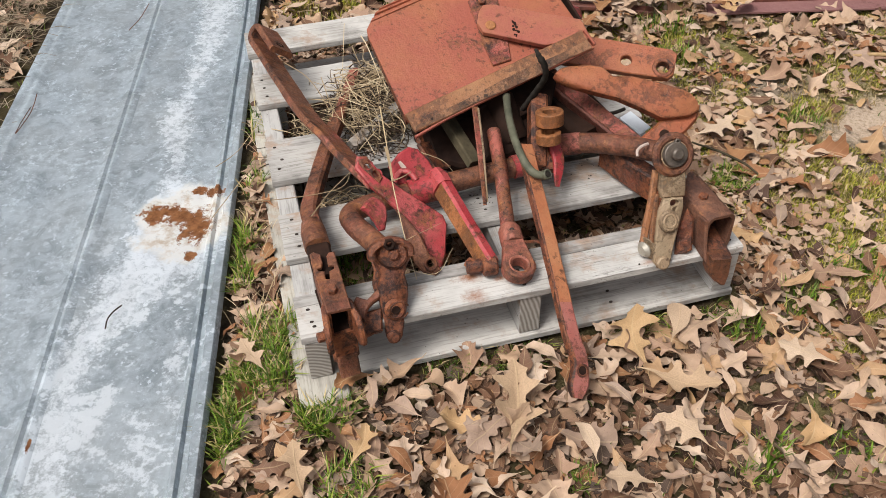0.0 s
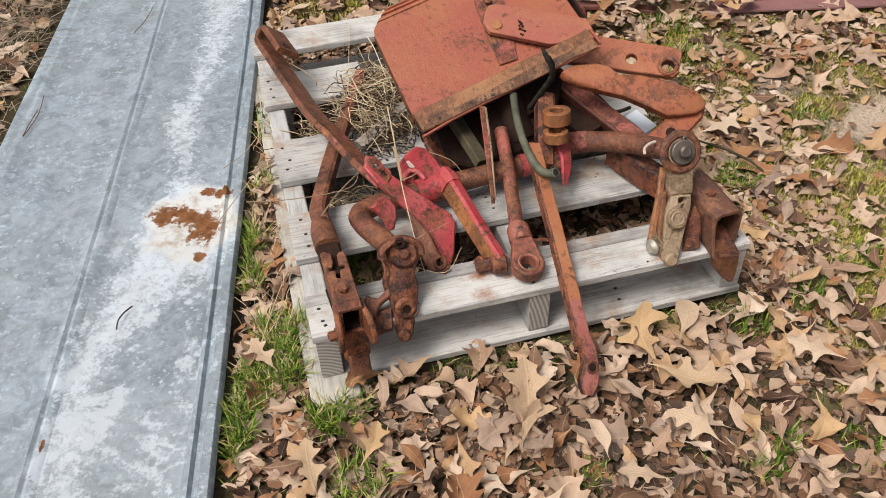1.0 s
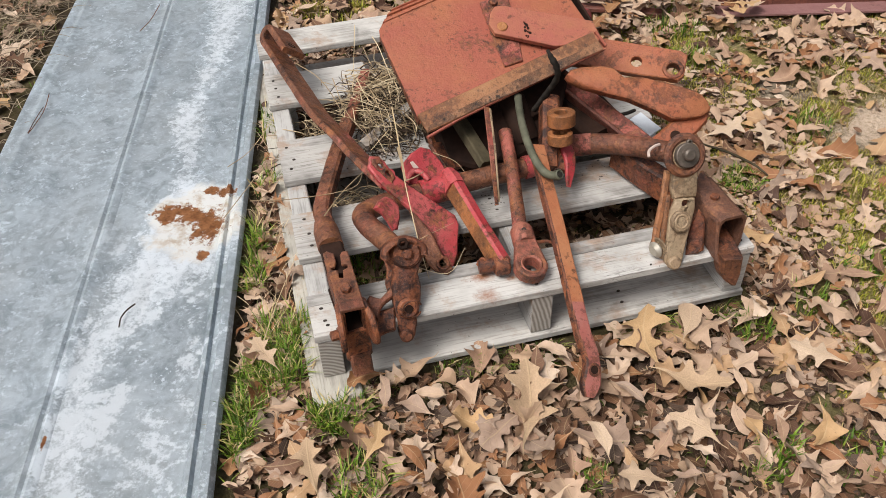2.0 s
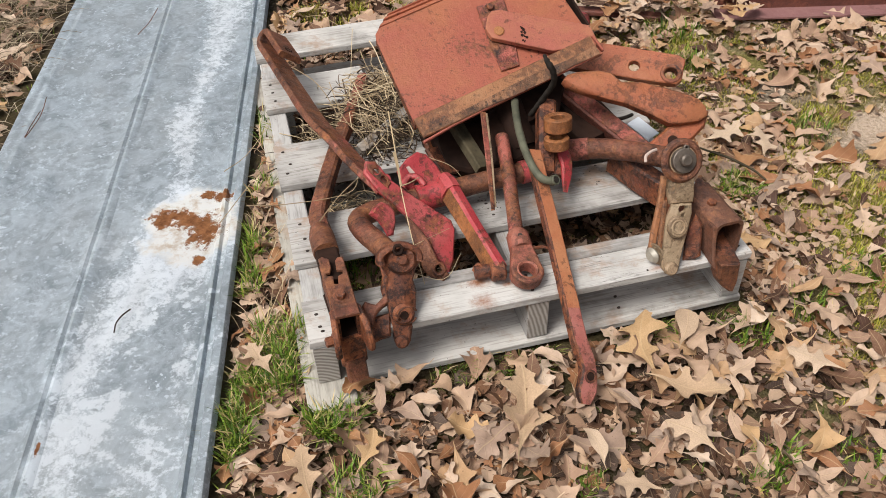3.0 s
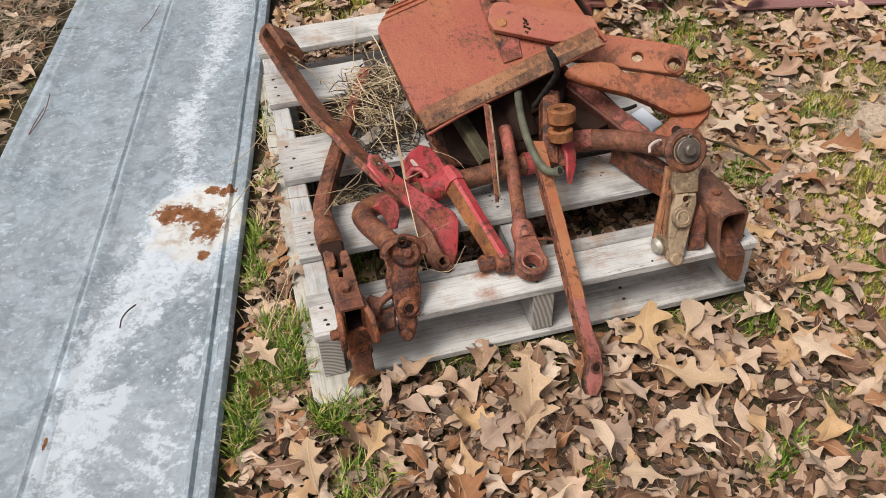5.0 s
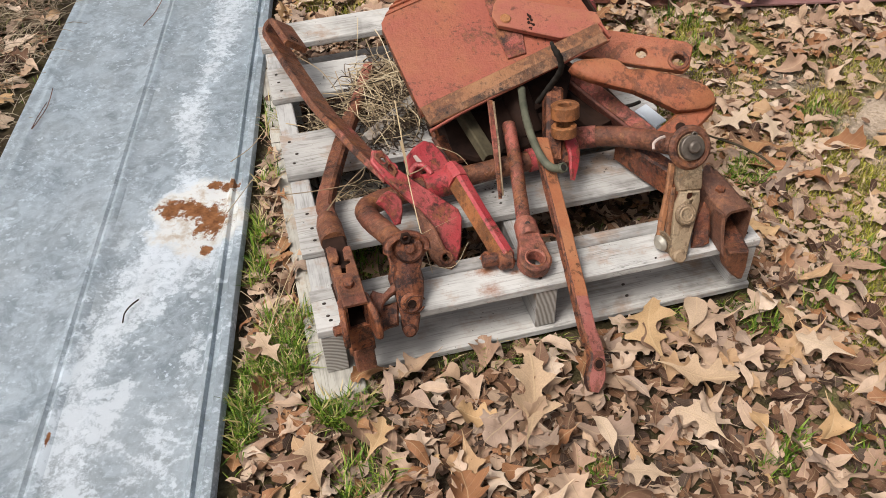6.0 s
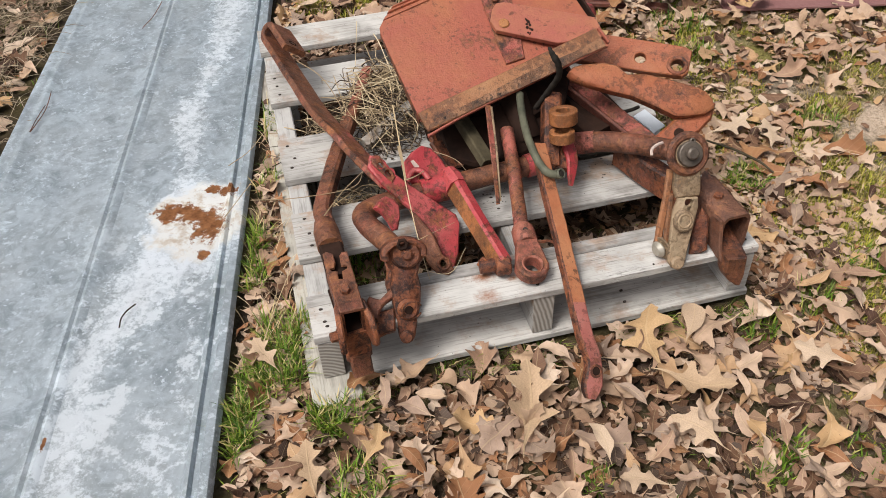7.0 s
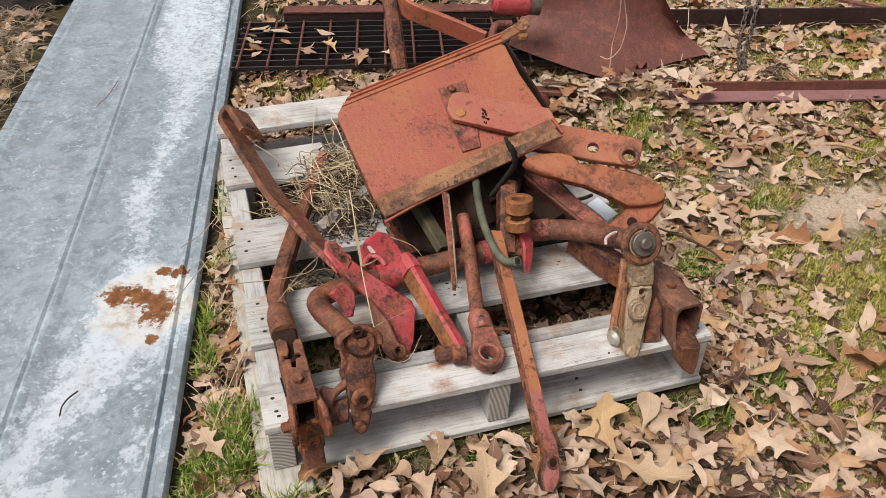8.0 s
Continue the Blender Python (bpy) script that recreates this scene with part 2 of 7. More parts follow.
    white = maths(nt, "MAXIMUM", bloom, patches)
    col = mix(nt, white, base, (0.87, 0.92, 0.97))
    # the stain: a pale ring, rust within
    dx = maths(nt, "MULTIPLY", maths(nt, "SUBTRACT", x, 0.205), 1.15)
    dy = maths(nt, "MULTIPLY", maths(nt, "SUBTRACT", y, 0.470), 0.92)
    dist = maths(nt, "SQRT", maths(nt, "ADD", maths(nt, "MULTIPLY", dx, dx), maths(nt, "MULTIPLY", dy, dy)))
    wob = maths(nt, "MULTIPLY", maths(nt, "SUBTRACT", noise_tex(nt, v, 15, 6, 0.7), 0.5), 0.20)
    dist2 = maths(nt, "ADD", dist, wob)
    halo = maths(nt, "MULTIPLY", maths(nt, "SUBTRACT", 0.126, dist2), 32.0, True)
    halo = maths(nt, "MULTIPLY", halo, ramp(nt, n_fleck, [(0.34, 0.45), (0.44, 1.0)]))
    col = mix(nt, halo, col, (0.92, 0.92, 0.90))
    cream = ramp(nt, noise_tex(nt, v, 38, 4, 0.7), [(0.48, 0.0), (0.64, 0.7)])
    ring = maths(nt, "MULTIPLY", maths(nt, "SUBTRACT", 0.115, dist2), 25.0, True)
    col = mix(nt, maths(nt, "MULTIPLY", maths(nt, "MULTIPLY", halo, cream), ring), col, (0.58, 0.44, 0.29))
    rust_fac = None
    for sx, sy, rx, ry in ((0.226, 0.463, 0.040, 0.060), (0.168, 0.511, 0.056, 0.022), (0.192, 0.494, 0.040, 0.036), (0.227, 0.577, 0.016, 0.016), (0.262, 0.566, 0.024, 0.017), (0.138, 0.498, 0.020, 0.030), (0.229, 0.362, 0.014, 0.014), (0.012, -0.085, 0.0035, 0.018)):
        ex, ey = maths(nt, "MULTIPLY", maths(nt, "SUBTRACT", x, sx), 1 / rx), maths(nt, "MULTIPLY", maths(nt, "SUBTRACT", y, sy), 1 / ry)
        d = maths(nt, "SQRT", maths(nt, "ADD", maths(nt, "MULTIPLY", ex, ex), maths(nt, "MULTIPLY", ey, ey)))
        spot = maths(nt, "MULTIPLY", maths(nt, "SUBTRACT", 1.0, maths(nt, "ADD", d, maths(nt, "ADD", maths(nt, "MULTIPLY", wob, 9.0), maths(nt, "MULTIPLY", maths(nt, "SUBTRACT", n_fleck, 0.5), 2.6)))), 4.5, True)
        rust_fac = spot if rust_fac is None else maths(nt, "MAXIMUM", rust_fac, spot)
    rust_col = ramp(nt, noise_tex(nt, v, 75, 5, 0.7), [(0.35, (0.20, 0.072, 0.022)), (0.65, (0.45, 0.19, 0.07))])
    col = mix(nt, rust_fac, col, rust_col)
    nt.links.new(col, bsdf.inputs["Base Color"])
    bare = maths(nt, "SUBTRACT", 1.0, maths(nt, "MAXIMUM", white, maths(nt, "MAXIMUM", halo, rust_fac)), True)
    nt.links.new(maths(nt, "MULTIPLY", bare, 0.25), bsdf.inputs["Metallic"])
    nt.links.new(ramp(nt, n_mid, [(0.3, 0.55), (0.7, 0.75)]), bsdf.inputs["Roughness"])
    bump(nt, bsdf, maths(nt, "ADD", n_mid, maths(nt, "MULTIPLY", n_fine, 0.4)), 0.07, 0.001)
    return m


def leaf_material(name, stops, island):
    m, nt, bsdf = node_material(name)
    if island:
        rnd = nt.nodes.new("ShaderNodeNewGeometry").outputs["Random Per Island"]
    else:
        rnd = nt.nodes.new("ShaderNodeObjectInfo").outputs["Random"]
    col = ramp(nt, rnd, stops, "CONSTANT")
    tc = nt.nodes.new("ShaderNodeTexCoord")
    sep = nt.nodes.new("ShaderNodeSeparateXYZ")
    nt.links.new(tc.outputs["UV"], sep.inputs[0])
    across = maths(nt, "ABSOLUTE", maths(nt, "SUBTRACT", sep.outputs["Y"], 0.5))
    rib = ramp(nt, across, [(0.005, 1.0), (0.014, 0.0)])
    slant = maths(nt, "SUBTRACT", sep.outputs["X"], maths(nt, "MULTIPLY", across, 0.75))
    saw = maths(nt, "ABSOLUTE", maths(nt, "SUBTRACT", maths(nt, "FRACT", maths(nt, "MULTIPLY", slant, 7.0)), 0.5))
    vein = ramp(nt, saw, [(0.02, 0.8), (0.07, 0.0)])
    v = object_coords(nt)
    n = noise_tex(nt, v, 45, 5, 0.65)
    col = mix(nt, 0.55, col, mix(nt, 1.0, col, ramp(nt, n, [(0.3, 0.6), (0.7, 1.15)]), "MULTIPLY"))
    spots = ramp(nt, noise_tex(nt, v, 150, 3, 0.6), [(0.66, 0.0), (0.72, 0.55)])
    col = mix(nt, spots, col, (0.07, 0.04, 0.025))
    col = mix(nt, maths(nt, "MULTIPLY", rib, 0.35), col, (0.52, 0.38, 0.22))
    col = mix(nt, maths(nt, "MULTIPLY", vein, 0.16), col, (0.5, 0.36, 0.2))
    nt.links.new(col, bsdf.inputs["Base Color"])
    bsdf.inputs["Roughness"].default_value = 0.62
    bsdf.inputs["Specular IOR Level"].default_value = 0.28
    bump(nt, bsdf, maths(nt, "ADD", n, maths(nt, "MULTIPLY", maths(nt, "MAXIMUM", rib, vein), 0.5)), 0.5, 0.0015)
    return m


def ground_material(name):
    m, nt, bsdf = node_material(name)
    v = object_coords(nt, shift=False)
    soil = ramp(nt, noise_tex(nt, v, 70, 7, 0.72), [(0.3, (0.13, 0.095, 0.065)), (0.48, (0.30, 0.232, 0.16)), (0.66, (0.47, 0.38, 0.28))])
    bits = ramp(nt, noise_tex(nt, v, 210, 4, 0.7), [(0.55, 0.0), (0.66, 0.7)])
    soil = mix(nt, bits, soil, (0.38, 0.29, 0.20))
    moss_col = ramp(nt, noise_tex(nt, v, 130, 5, 0.7), [(0.3, (0.12, 0.105, 0.026)), (0.7, (0.31, 0.27, 0.075))])
    moss = ramp(nt, maths(nt, "ADD", maths(nt, "MULTIPLY", noise_tex(nt, v, 3.4, 4, 0.6), 0.7), maths(nt, "MULTIPLY", noise_tex(nt, v, 22, 4, 0.65), 0.3)), [(0.45, 0.0), (0.54, 0.9)])
    sep = nt.nodes.new("ShaderNodeSeparateXYZ")
    nt.links.new(v, sep.inputs[0])
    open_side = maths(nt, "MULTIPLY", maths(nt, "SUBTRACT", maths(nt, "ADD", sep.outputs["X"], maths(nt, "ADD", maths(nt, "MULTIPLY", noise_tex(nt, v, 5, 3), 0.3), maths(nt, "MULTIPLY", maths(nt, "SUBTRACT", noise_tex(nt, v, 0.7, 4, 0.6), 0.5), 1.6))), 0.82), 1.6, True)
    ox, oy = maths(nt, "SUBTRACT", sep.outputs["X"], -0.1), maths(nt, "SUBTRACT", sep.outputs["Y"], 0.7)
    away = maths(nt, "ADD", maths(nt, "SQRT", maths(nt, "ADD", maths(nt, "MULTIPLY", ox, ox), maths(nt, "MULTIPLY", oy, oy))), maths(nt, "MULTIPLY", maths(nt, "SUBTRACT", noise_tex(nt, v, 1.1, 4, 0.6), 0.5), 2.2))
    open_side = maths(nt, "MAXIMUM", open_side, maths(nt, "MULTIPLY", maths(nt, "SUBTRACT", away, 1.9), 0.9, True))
    # Soil colour cut down under leaves and pallet, painting the shade of the gaps.
    leaf_shaded = mix(nt, 1.0, soil, (0.18, 0.165, 0.15), "MULTIPLY")
    soil = mix(nt, open_side, leaf_shaded, soil)
    moss = maths(nt, "MULTIPLY", moss, maths(nt, "ADD", maths(nt, "MULTIPLY", open_side, 0.8), 0.2))
    # a bare patch of pale sand on the mossy side
    sx, sy = maths(nt, "SUBTRACT", sep.outputs["X"], 1.50), maths(nt, "MULTIPLY", maths(nt, "SUBTRACT", sep.outputs["Y"], 0.45), 1.9)
    far = maths(nt, "SQRT", maths(nt, "ADD", maths(nt, "MULTIPLY", sx, sx), maths(nt, "MULTIPLY", sy, sy)))
    far = maths(nt, "ADD", far, maths(nt, "MULTIPLY", maths(nt, "SUBTRACT", noise_tex(nt, v, 16, 6, 0.75), 0.5), 0.55))
    bare = maths(nt, "SUBTRACT", 1.0, maths(nt, "MULTIPLY", maths(nt, "SUBTRACT", far, 0.13), 12.0, True), True)
    sand = ramp(nt, noise_tex(nt, v, 120, 6, 0.7), [(0.3, (0.42, 0.29, 0.195)), (0.5, (0.64, 0.49, 0.36)), (0.7, (0.74, 0.60, 0.46))])
    soil = mix(nt, bare, soil, sand)
    moss = maths(nt, "MULTIPLY", moss, maths(nt, "SUBTRACT", 1.0, bare))
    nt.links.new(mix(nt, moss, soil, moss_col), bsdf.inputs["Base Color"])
    bsdf.inputs["Roughness"].default_value = 0.95
    bsdf.inputs["Specular IOR Level"].default_value = 0.15
    bump(nt, bsdf, maths(nt, "ADD", noise_tex(nt, v, 60, 7, 0.75), noise_tex(nt, v, 200, 4, 0.7)), 0.9, 0.012)
    return m


def blade_material(name, stops):
    m, nt, bsdf = node_material(name)
    rnd = nt.nodes.new("ShaderNodeNewGeometry").outputs["Random Per Island"]
    nt.links.new(ramp(nt, rnd, stops), bsdf.inputs["Base Color"])
    bsdf.inputs["Roughness"].default_value = 0.55
    bsdf.inputs["Specular IOR Level"].default_value = 0.25
    return m


M_RED = rusty("faded_red_paint", (0.30, 0.078, 0.047), 0.56, 0.63, fade=(0.345, 0.128, 0.052), light=(0.22, 0.080, 0.030), dark=(0.07, 0.024, 0.013), pit=0.9, pit_scale=135, gloss=0.52, patch=4, fine=0.2, relief=0.35, wear=0)
M_CHAR = rusty("charred_flaking_rust", (0.26, 0.12, 0.055), 0.44, 0.54, light=(0.13, 0.052, 0.024), dark=(0.012, 0.007, 0.005), fade=(0.30, 0.15, 0.08))
M_PINK = rusty("bright_red_paint", (0.38, 0.036, 0.044), 0.51, 0.59, fade=(0.43, 0.100, 0.092), light=(0.25, 0.085, 0.035), gloss=0.48, fine=0.25, relief=0.5, pit=0.6)
M_WORN = rusty("worn_red_over_rust", (0.33, 0.078, 0.055), 0.46, 0.54, light=(0.22, 0.077, 0.032), dark=(0.032, 0.012, 0.007), pit=0.7)
M_RUST = rusty("brown_rust", (0.24, 0.066, 0.034), 0.38, 0.48, light=(0.215, 0.069, 0.029), dark=(0.026, 0.010, 0.007), fade=(0.30, 0.115, 0.055), pit=0.6)
M_ORANGE = rusty("orange_rust", (0.33, 0.120, 0.040), 0.44, 0.58, light=(0.29, 0.107, 0.034), dark=(0.06, 0.024, 0.010), fade=(0.40, 0.18, 0.06), pit=0.5, crust=0.5)
M_BURNT = rusty("burnt_orange_rust", (0.315, 0.090, 0.040), 0.51, 0.61, light=(0.26, 0.090, 0.034), fade=(0.38, 0.152, 0.064), patch=7, fine=0.3, pit=0.45, relief=0.6, crust=0.5)
M_BAR = rusty("salmon_red_paint", (0.32, 0.085, 0.060), 0.56, 0.64, light=(0.22, 0.080, 0.034), fade=(0.355, 0.142, 0.070), patch=10, fine=0.2, pit=0.5, relief=0.35)
M_SHAFT = rusty("reddish_brown_rust", (0.225, 0.070, 0.039), 0.42, 0.52, light=(0.205, 0.076, 0.034), dark=(0.036, 0.014, 0.009), fade=(0.32, 0.155, 0.085), pit=0.5, crust=0.55)
M_EYE = rusty("red_brown_flaking_paint", (0.31, 0.094, 0.062), 0.49, 0.58, light=(0.25, 0.090, 0.040), dark=(0.06, 0.024, 0.015), fade=(0.37, 0.150, 0.100), pit=0.7, patch=18, crust=0.6)
M_FADED = rusty("orange_faded_paint", (0.38, 0.130, 0.056), 0.54, 0.63, light=(0.26, 0.090, 0.036), dark=(0.06, 0.022, 0.012), fade=(0.42, 0.185, 0.085), patch=16, fine=0.25, pit=0.8, relief=0.45)
M_SALMON = rusty("salmon_pink_paint", (0.34, 0.098, 0.078), 0.54, 0.63, light=(0.24, 0.082, 0.034), dark=(0.06, 0.022, 0.016), fade=(0.39, 0.155, 0.125), patch=14, fine=0.25, pit=0.7, relief=0.45)
M_CHANNEL = rusty("grey_brown_rust", (0.18, 0.078, 0.047), 0.40, 0.55, light=(0.20, 0.082, 0.045), dark=(0.055, 0.024, 0.016), fade=(0.25, 0.125, 0.080), pit=0.5, crust=0.5)
M_TAN = rusty("tan_rust", (0.29, 0.122, 0.052), 0.48, 0.60, light=(0.24, 0.092, 0.036), dark=(0.05, 0.022, 0.013), fade=(0.35, 0.172, 0.080), pit=0.45, fine=0.2, patch=8, relief=0.5)
M_DRAB = rusty("drab_grey_paint", (0.31, 0.212, 0.128), 0.52, 0.64, light=(0.25, 0.135, 0.065), dark=(0.05, 0.033, 0.02), fade=(0.36, 0.275, 0.175), fine=0.3, pit=0.6)
M_PLUM = rusty("plum_brown_rust", (0.17, 0.054, 0.038), 0.35, 0.6, light=(0.18, 0.060, 0.038), dark=(0.075, 0.027, 0.019), fade=(0.21, 0.080, 0.060))
# Maroon rust for the beam's web, its colour darkened as shade below the flange.
M_BEAM = rusty("shaded_maroon_rust", (0.030, 0.011, 0.009), 0.35, 0.6, light=(0.036, 0.013, 0.010), dark=(0.012, 0.005, 0.004), fade=(0.045, 0.018, 0.014))
# Lighter mauve for the rail's lying flange: sunlight put into its colour.
M_MAUVE = rusty("sunlit_mauve_steel", (0.22, 0.105, 0.098), 0.55, 0.7, light=(0.18, 0.070, 0.052), dark=(0.09, 0.035, 0.026), fade=(0.25, 0.128, 0.118), pit=0.3, fine=0.15, relief=0.25)
# Near-black iron; the colour also stands for shade under the hood and in hollows.
M_DARK = plain_material("dark_iron_and_shade", (0.008, 0.005, 0.004), (0.038, 0.019, 0.013), 45, 0.8)
M_MOULD = rusty("brown_mouldboard_rust", (0.195, 0.060, 0.042), 0.35, 0.6, light=(0.19, 0.062, 0.042), dark=(0.08, 0.030, 0.022), fade=(0.205, 0.078, 0.058), pit=0.4)
M_STEEL = plain_material("dull_steel", (0.035, 0.025, 0.02), (0.19, 0.155, 0.125), 90, 0.5, 0.4)
# Grate bars coloured near black to give the shade of the gaps.
M_GRATE = plain_material("grate_gap_shade", (0.004, 0.003, 0.003), (0.016, 0.009, 0.009), 60, 0.5, 0.0)
M_STICK = plain_material("weathered_stick", (0.24, 0.15, 0.07), (0.46, 0.31, 0.15), 90, 0.85)
M_HOSE = plain_material("grey_green_rubber", (0.035, 0.036, 0.026), (0.155, 0.152, 0.105), 40, 0.45)
M_BLACK = plain_material("black_rubber", (0.008, 0.008, 0.007), (0.040, 0.032, 0.026), 80, 0.85)
M_WOOD_X = plank_wood("weathered_board", 0, (0.54, 0.515, 0.48), (0.35, 0.33, 0.305), (0.22, 0.195, 0.17))
M_WOOD_FRONT = plank_wood("weathered_front_board", 0, (0.56, 0.54, 0.51), (0.38, 0.36, 0.335), (0.22, 0.195, 0.17), ((-0.095, 0.028, 0.035, 0.018, 0.9), (-0.100, -0.020, 0.030, 0.022, 0.8), (-0.045, 0.010, 0.018, 0.010, 0.9), (0.23, -0.028, 0.022, 0.010, 0.7)))
M_WOOD_DIRTY = plank_wood("dirty_board", 0, (0.45, 0.43, 0.405), (0.31, 0.295, 0.275), (0.16, 0.14, 0.12))
M_WOOD_Y = plank_wood("weathered_stringer", 1, (0.47, 0.455, 0.435), (0.31, 0.295, 0.28), (0.20, 0.185, 0.17))
M_WOOD_OLD = plank_wood("old_grey_board", 0, (0.52, 0.485, 0.44), (0.36, 0.33, 0.295), (0.22, 0.195, 0.165))
M_PLANK = plank_wood("pale_plank", 1, (0.47, 0.44, 0.38), (0.34, 0.32, 0.28), (0.24, 0.22, 0.19))
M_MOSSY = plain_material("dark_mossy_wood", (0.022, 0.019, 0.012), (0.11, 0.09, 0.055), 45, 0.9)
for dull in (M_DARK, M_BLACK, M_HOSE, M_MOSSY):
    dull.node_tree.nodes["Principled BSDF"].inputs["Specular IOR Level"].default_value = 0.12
M_WHITE = plain_material("chipped_white_paint", (0.50, 0.54, 0.60), (0.72, 0.76, 0.80), 30, 0.45)
M_ZINCED = plain_material("bright_zinc_plating", (0.24, 0.215, 0.17), (0.48, 0.44, 0.37), 60, 0.42, 0.4)
M_END = end_grain("end_grain")
M_NAIL = plain_material("nail_iron", (0.02, 0.015, 0.012), (0.08, 0.06, 0.05), 200, 0.7, 0.5)
M_ZINC = galvanised("galvanised_steel")
M_GROUND = ground_material("soil_moss_and_shade")
LEAF_STOPS = [(0.0, (0.070, 0.034, 0.021)), (0.06, (0.165, 0.086, 0.050)), (0.14, (0.330, 0.205, 0.135)), (0.28, (0.440, 0.300, 0.205)), (0.37, (0.270, 0.122, 0.055)), (0.43, (0.475, 0.335, 0.235)), (0.52, (0.300, 0.212, 0.156)), (0.59, (0.405, 0.248, 0.132)),
              (0.66, (0.495, 0.358, 0.258)), (0.74, (0.315, 0.158, 0.072)), (0.80, (0.430, 0.284, 0.182)), (0.88, (0.340, 0.232, 0.168)), (0.93, (0.450, 0.280, 0.138)), (0.96, (0.545, 0.415, 0.310))]
PALE_STOPS = [(0.0, (0.47, 0.335, 0.225)), (0.3, (0.51, 0.375, 0.262)), (0.55, (0.44, 0.300, 0.185)), (0.75, (0.54, 0.405, 0.288)), (0.9, (0.46, 0.295, 0.150))]
# Old-leaf browns taken darker, so that gaps in the litter look shaded.
MOULD_SHADE_STOPS = [(0.0, (0.045, 0.025, 0.016)), (0.18, (0.105, 0.054, 0.031)), (0.42, (0.19, 0.095, 0.050)), (0.6, (0.085, 0.054, 0.038)), (0.72, (0.28, 0.170, 0.105)), (0.87, (0.40, 0.275, 0.185))]
M_LEAF = leaf_material("dry_oak_leaf", LEAF_STOPS, False)
M_FRESH = leaf_material("pale_oak_leaf", PALE_STOPS, False)
M_LITTER = leaf_material("dry_leaf_litter", LEAF_STOPS, True)
M_MOULDER = leaf_material("gap_shade_leaf_mould", MOULD_SHADE_STOPS, True)
M_GRASS = blade_material("grass_blade", [(0.0, (0.035, 0.075, 0.008)), (0.5, (0.13, 0.22, 0.018)), (0.72, (0.24, 0.28, 0.04)), (0.86, (0.38, 0.31, 0.12)), (1.0, (0.48, 0.37, 0.20))])
M_MOSS = blade_material("moss_blade", [(0.0, (0.10, 0.11, 0.014)), (0.3, (0.28, 0.275, 0.030)), (0.58, (0.39, 0.35, 0.05)), (0.75, (0.34, 0.25, 0.10)), (1.0, (0.47, 0.36, 0.20))])
M_STRAW = blade_material("dry_straw", [(0.0, (0.20, 0.14, 0.08)), (0.5, (0.42, 0.32, 0.19)), (1.0, (0.58, 0.47, 0.31))])
M_DEADGRASS = blade_material("dead_grass", [(0.0, (0.12, 0.085, 0.030)), (0.4, (0.25, 0.185, 0.065)), (0.75, (0.36, 0.26, 0.12)), (1.0, (0.48, 0.37, 0.22))])
M_THATCH = blade_material("grey_thatch", [(0.0, (0.10, 0.075, 0.05)), (0.4, (0.22, 0.165, 0.11)), (0.8, (0.36, 0.285, 0.19)), (1.0, (0.48, 0.40, 0.28))])
# Mostly near-black stalks: the shadow behind the pale straw, put in as colour.
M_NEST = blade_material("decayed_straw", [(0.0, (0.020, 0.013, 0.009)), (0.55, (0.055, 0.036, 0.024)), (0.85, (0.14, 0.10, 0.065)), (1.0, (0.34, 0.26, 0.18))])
M_STRING = plain_material("pale_string", (0.42, 0.32, 0.27), (0.60, 0.48, 0.42), 200, 0.8)
M_TWINE = plain_material("tan_twine", (0.36, 0.22, 0.16), (0.52, 0.36, 0.28), 200, 0.85)
M_CHAINED = plain_material("tarnished_chain", (0.035, 0.022, 0.016), (0.16, 0.13, 0.115), 70, 0.55, 0.4)


# ---- building helpers ----
def thing(name, base, label, category, group="", kind=""):
    ob = new(name)
    ob.empty_display_size = 0.05
    ob.location = base
    return tagged(ob, label, category, group, kind)


def part(name, bm, material, parent=None, label="", smooth=None, bare=None):
    """One mesh object, built in world coordinates, under a thing or a part (or on its own)."""
    data = bpy.data.meshes.new(name)
    if smooth is not None:
        for f in bm.faces:
            f.smooth = True
        for e in bm.edges:
            if len(e.link_faces) == 2 and e.calc_face_angle(0.0) > radians(smooth):
                e.smooth = False
    if bare:
        bm.normal_update()
        for f in bm.faces:
            if f.normal.dot(Vector(bare[1]).normalized()) > 0.5:
                f.material_index = 1
    bm.to_mesh(data)
    bm.free()
    data.materials.append(material)
    if bare:
        data.materials.append(bare[0])
    ob = new(name, data)
    if parent is not None:
        ob.parent = parent
        ob.matrix_parent_inverse = Matrix.Translation(-parent.location)
    if label:
        tagged(ob, label)
    return ob


def curve_points(points, n=6):
    """A smooth line through the points."""
    pts = [Vector(p) for p in points]
    if len(pts) < 3:
        return [pts[0].lerp(pts[-1], i / n) for i in range(n + 1)]
    ext = [2 * pts[0] - pts[1]] + pts + [2 * pts[-1] - pts[-2]]
    out = []
    for i in range(1, len(ext) - 2):
        a, b, c, d = ext[i - 1:i + 3]
        for k in range(n):
            t = k / n
            out.append(0.5 * ((2 * b) + (c - a) * t + (2 * a - 5 * b + 4 * c - d) * t * t + (3 * b - a - 3 * c + d) * t ** 3))
    out.append(pts[-1])
    return out


def rect_profile(w, t, c=0.003):
    """Across (w) and up (t), with cut corners."""
    a, b = w / 2, t / 2
    c = min(c, a * 0.6, b * 0.6)
    return [(a - c, -b), (a, -b + c), (a, b - c), (a - c, b), (-a + c, b), (-a, b - c), (-a, -b + c), (-a + c, -b)]


def round_profile(r, n=14):
    return [(r * math.cos(2 * math.pi * i / n), r * math.sin(2 * math.pi * i / n)) for i in range(n)]


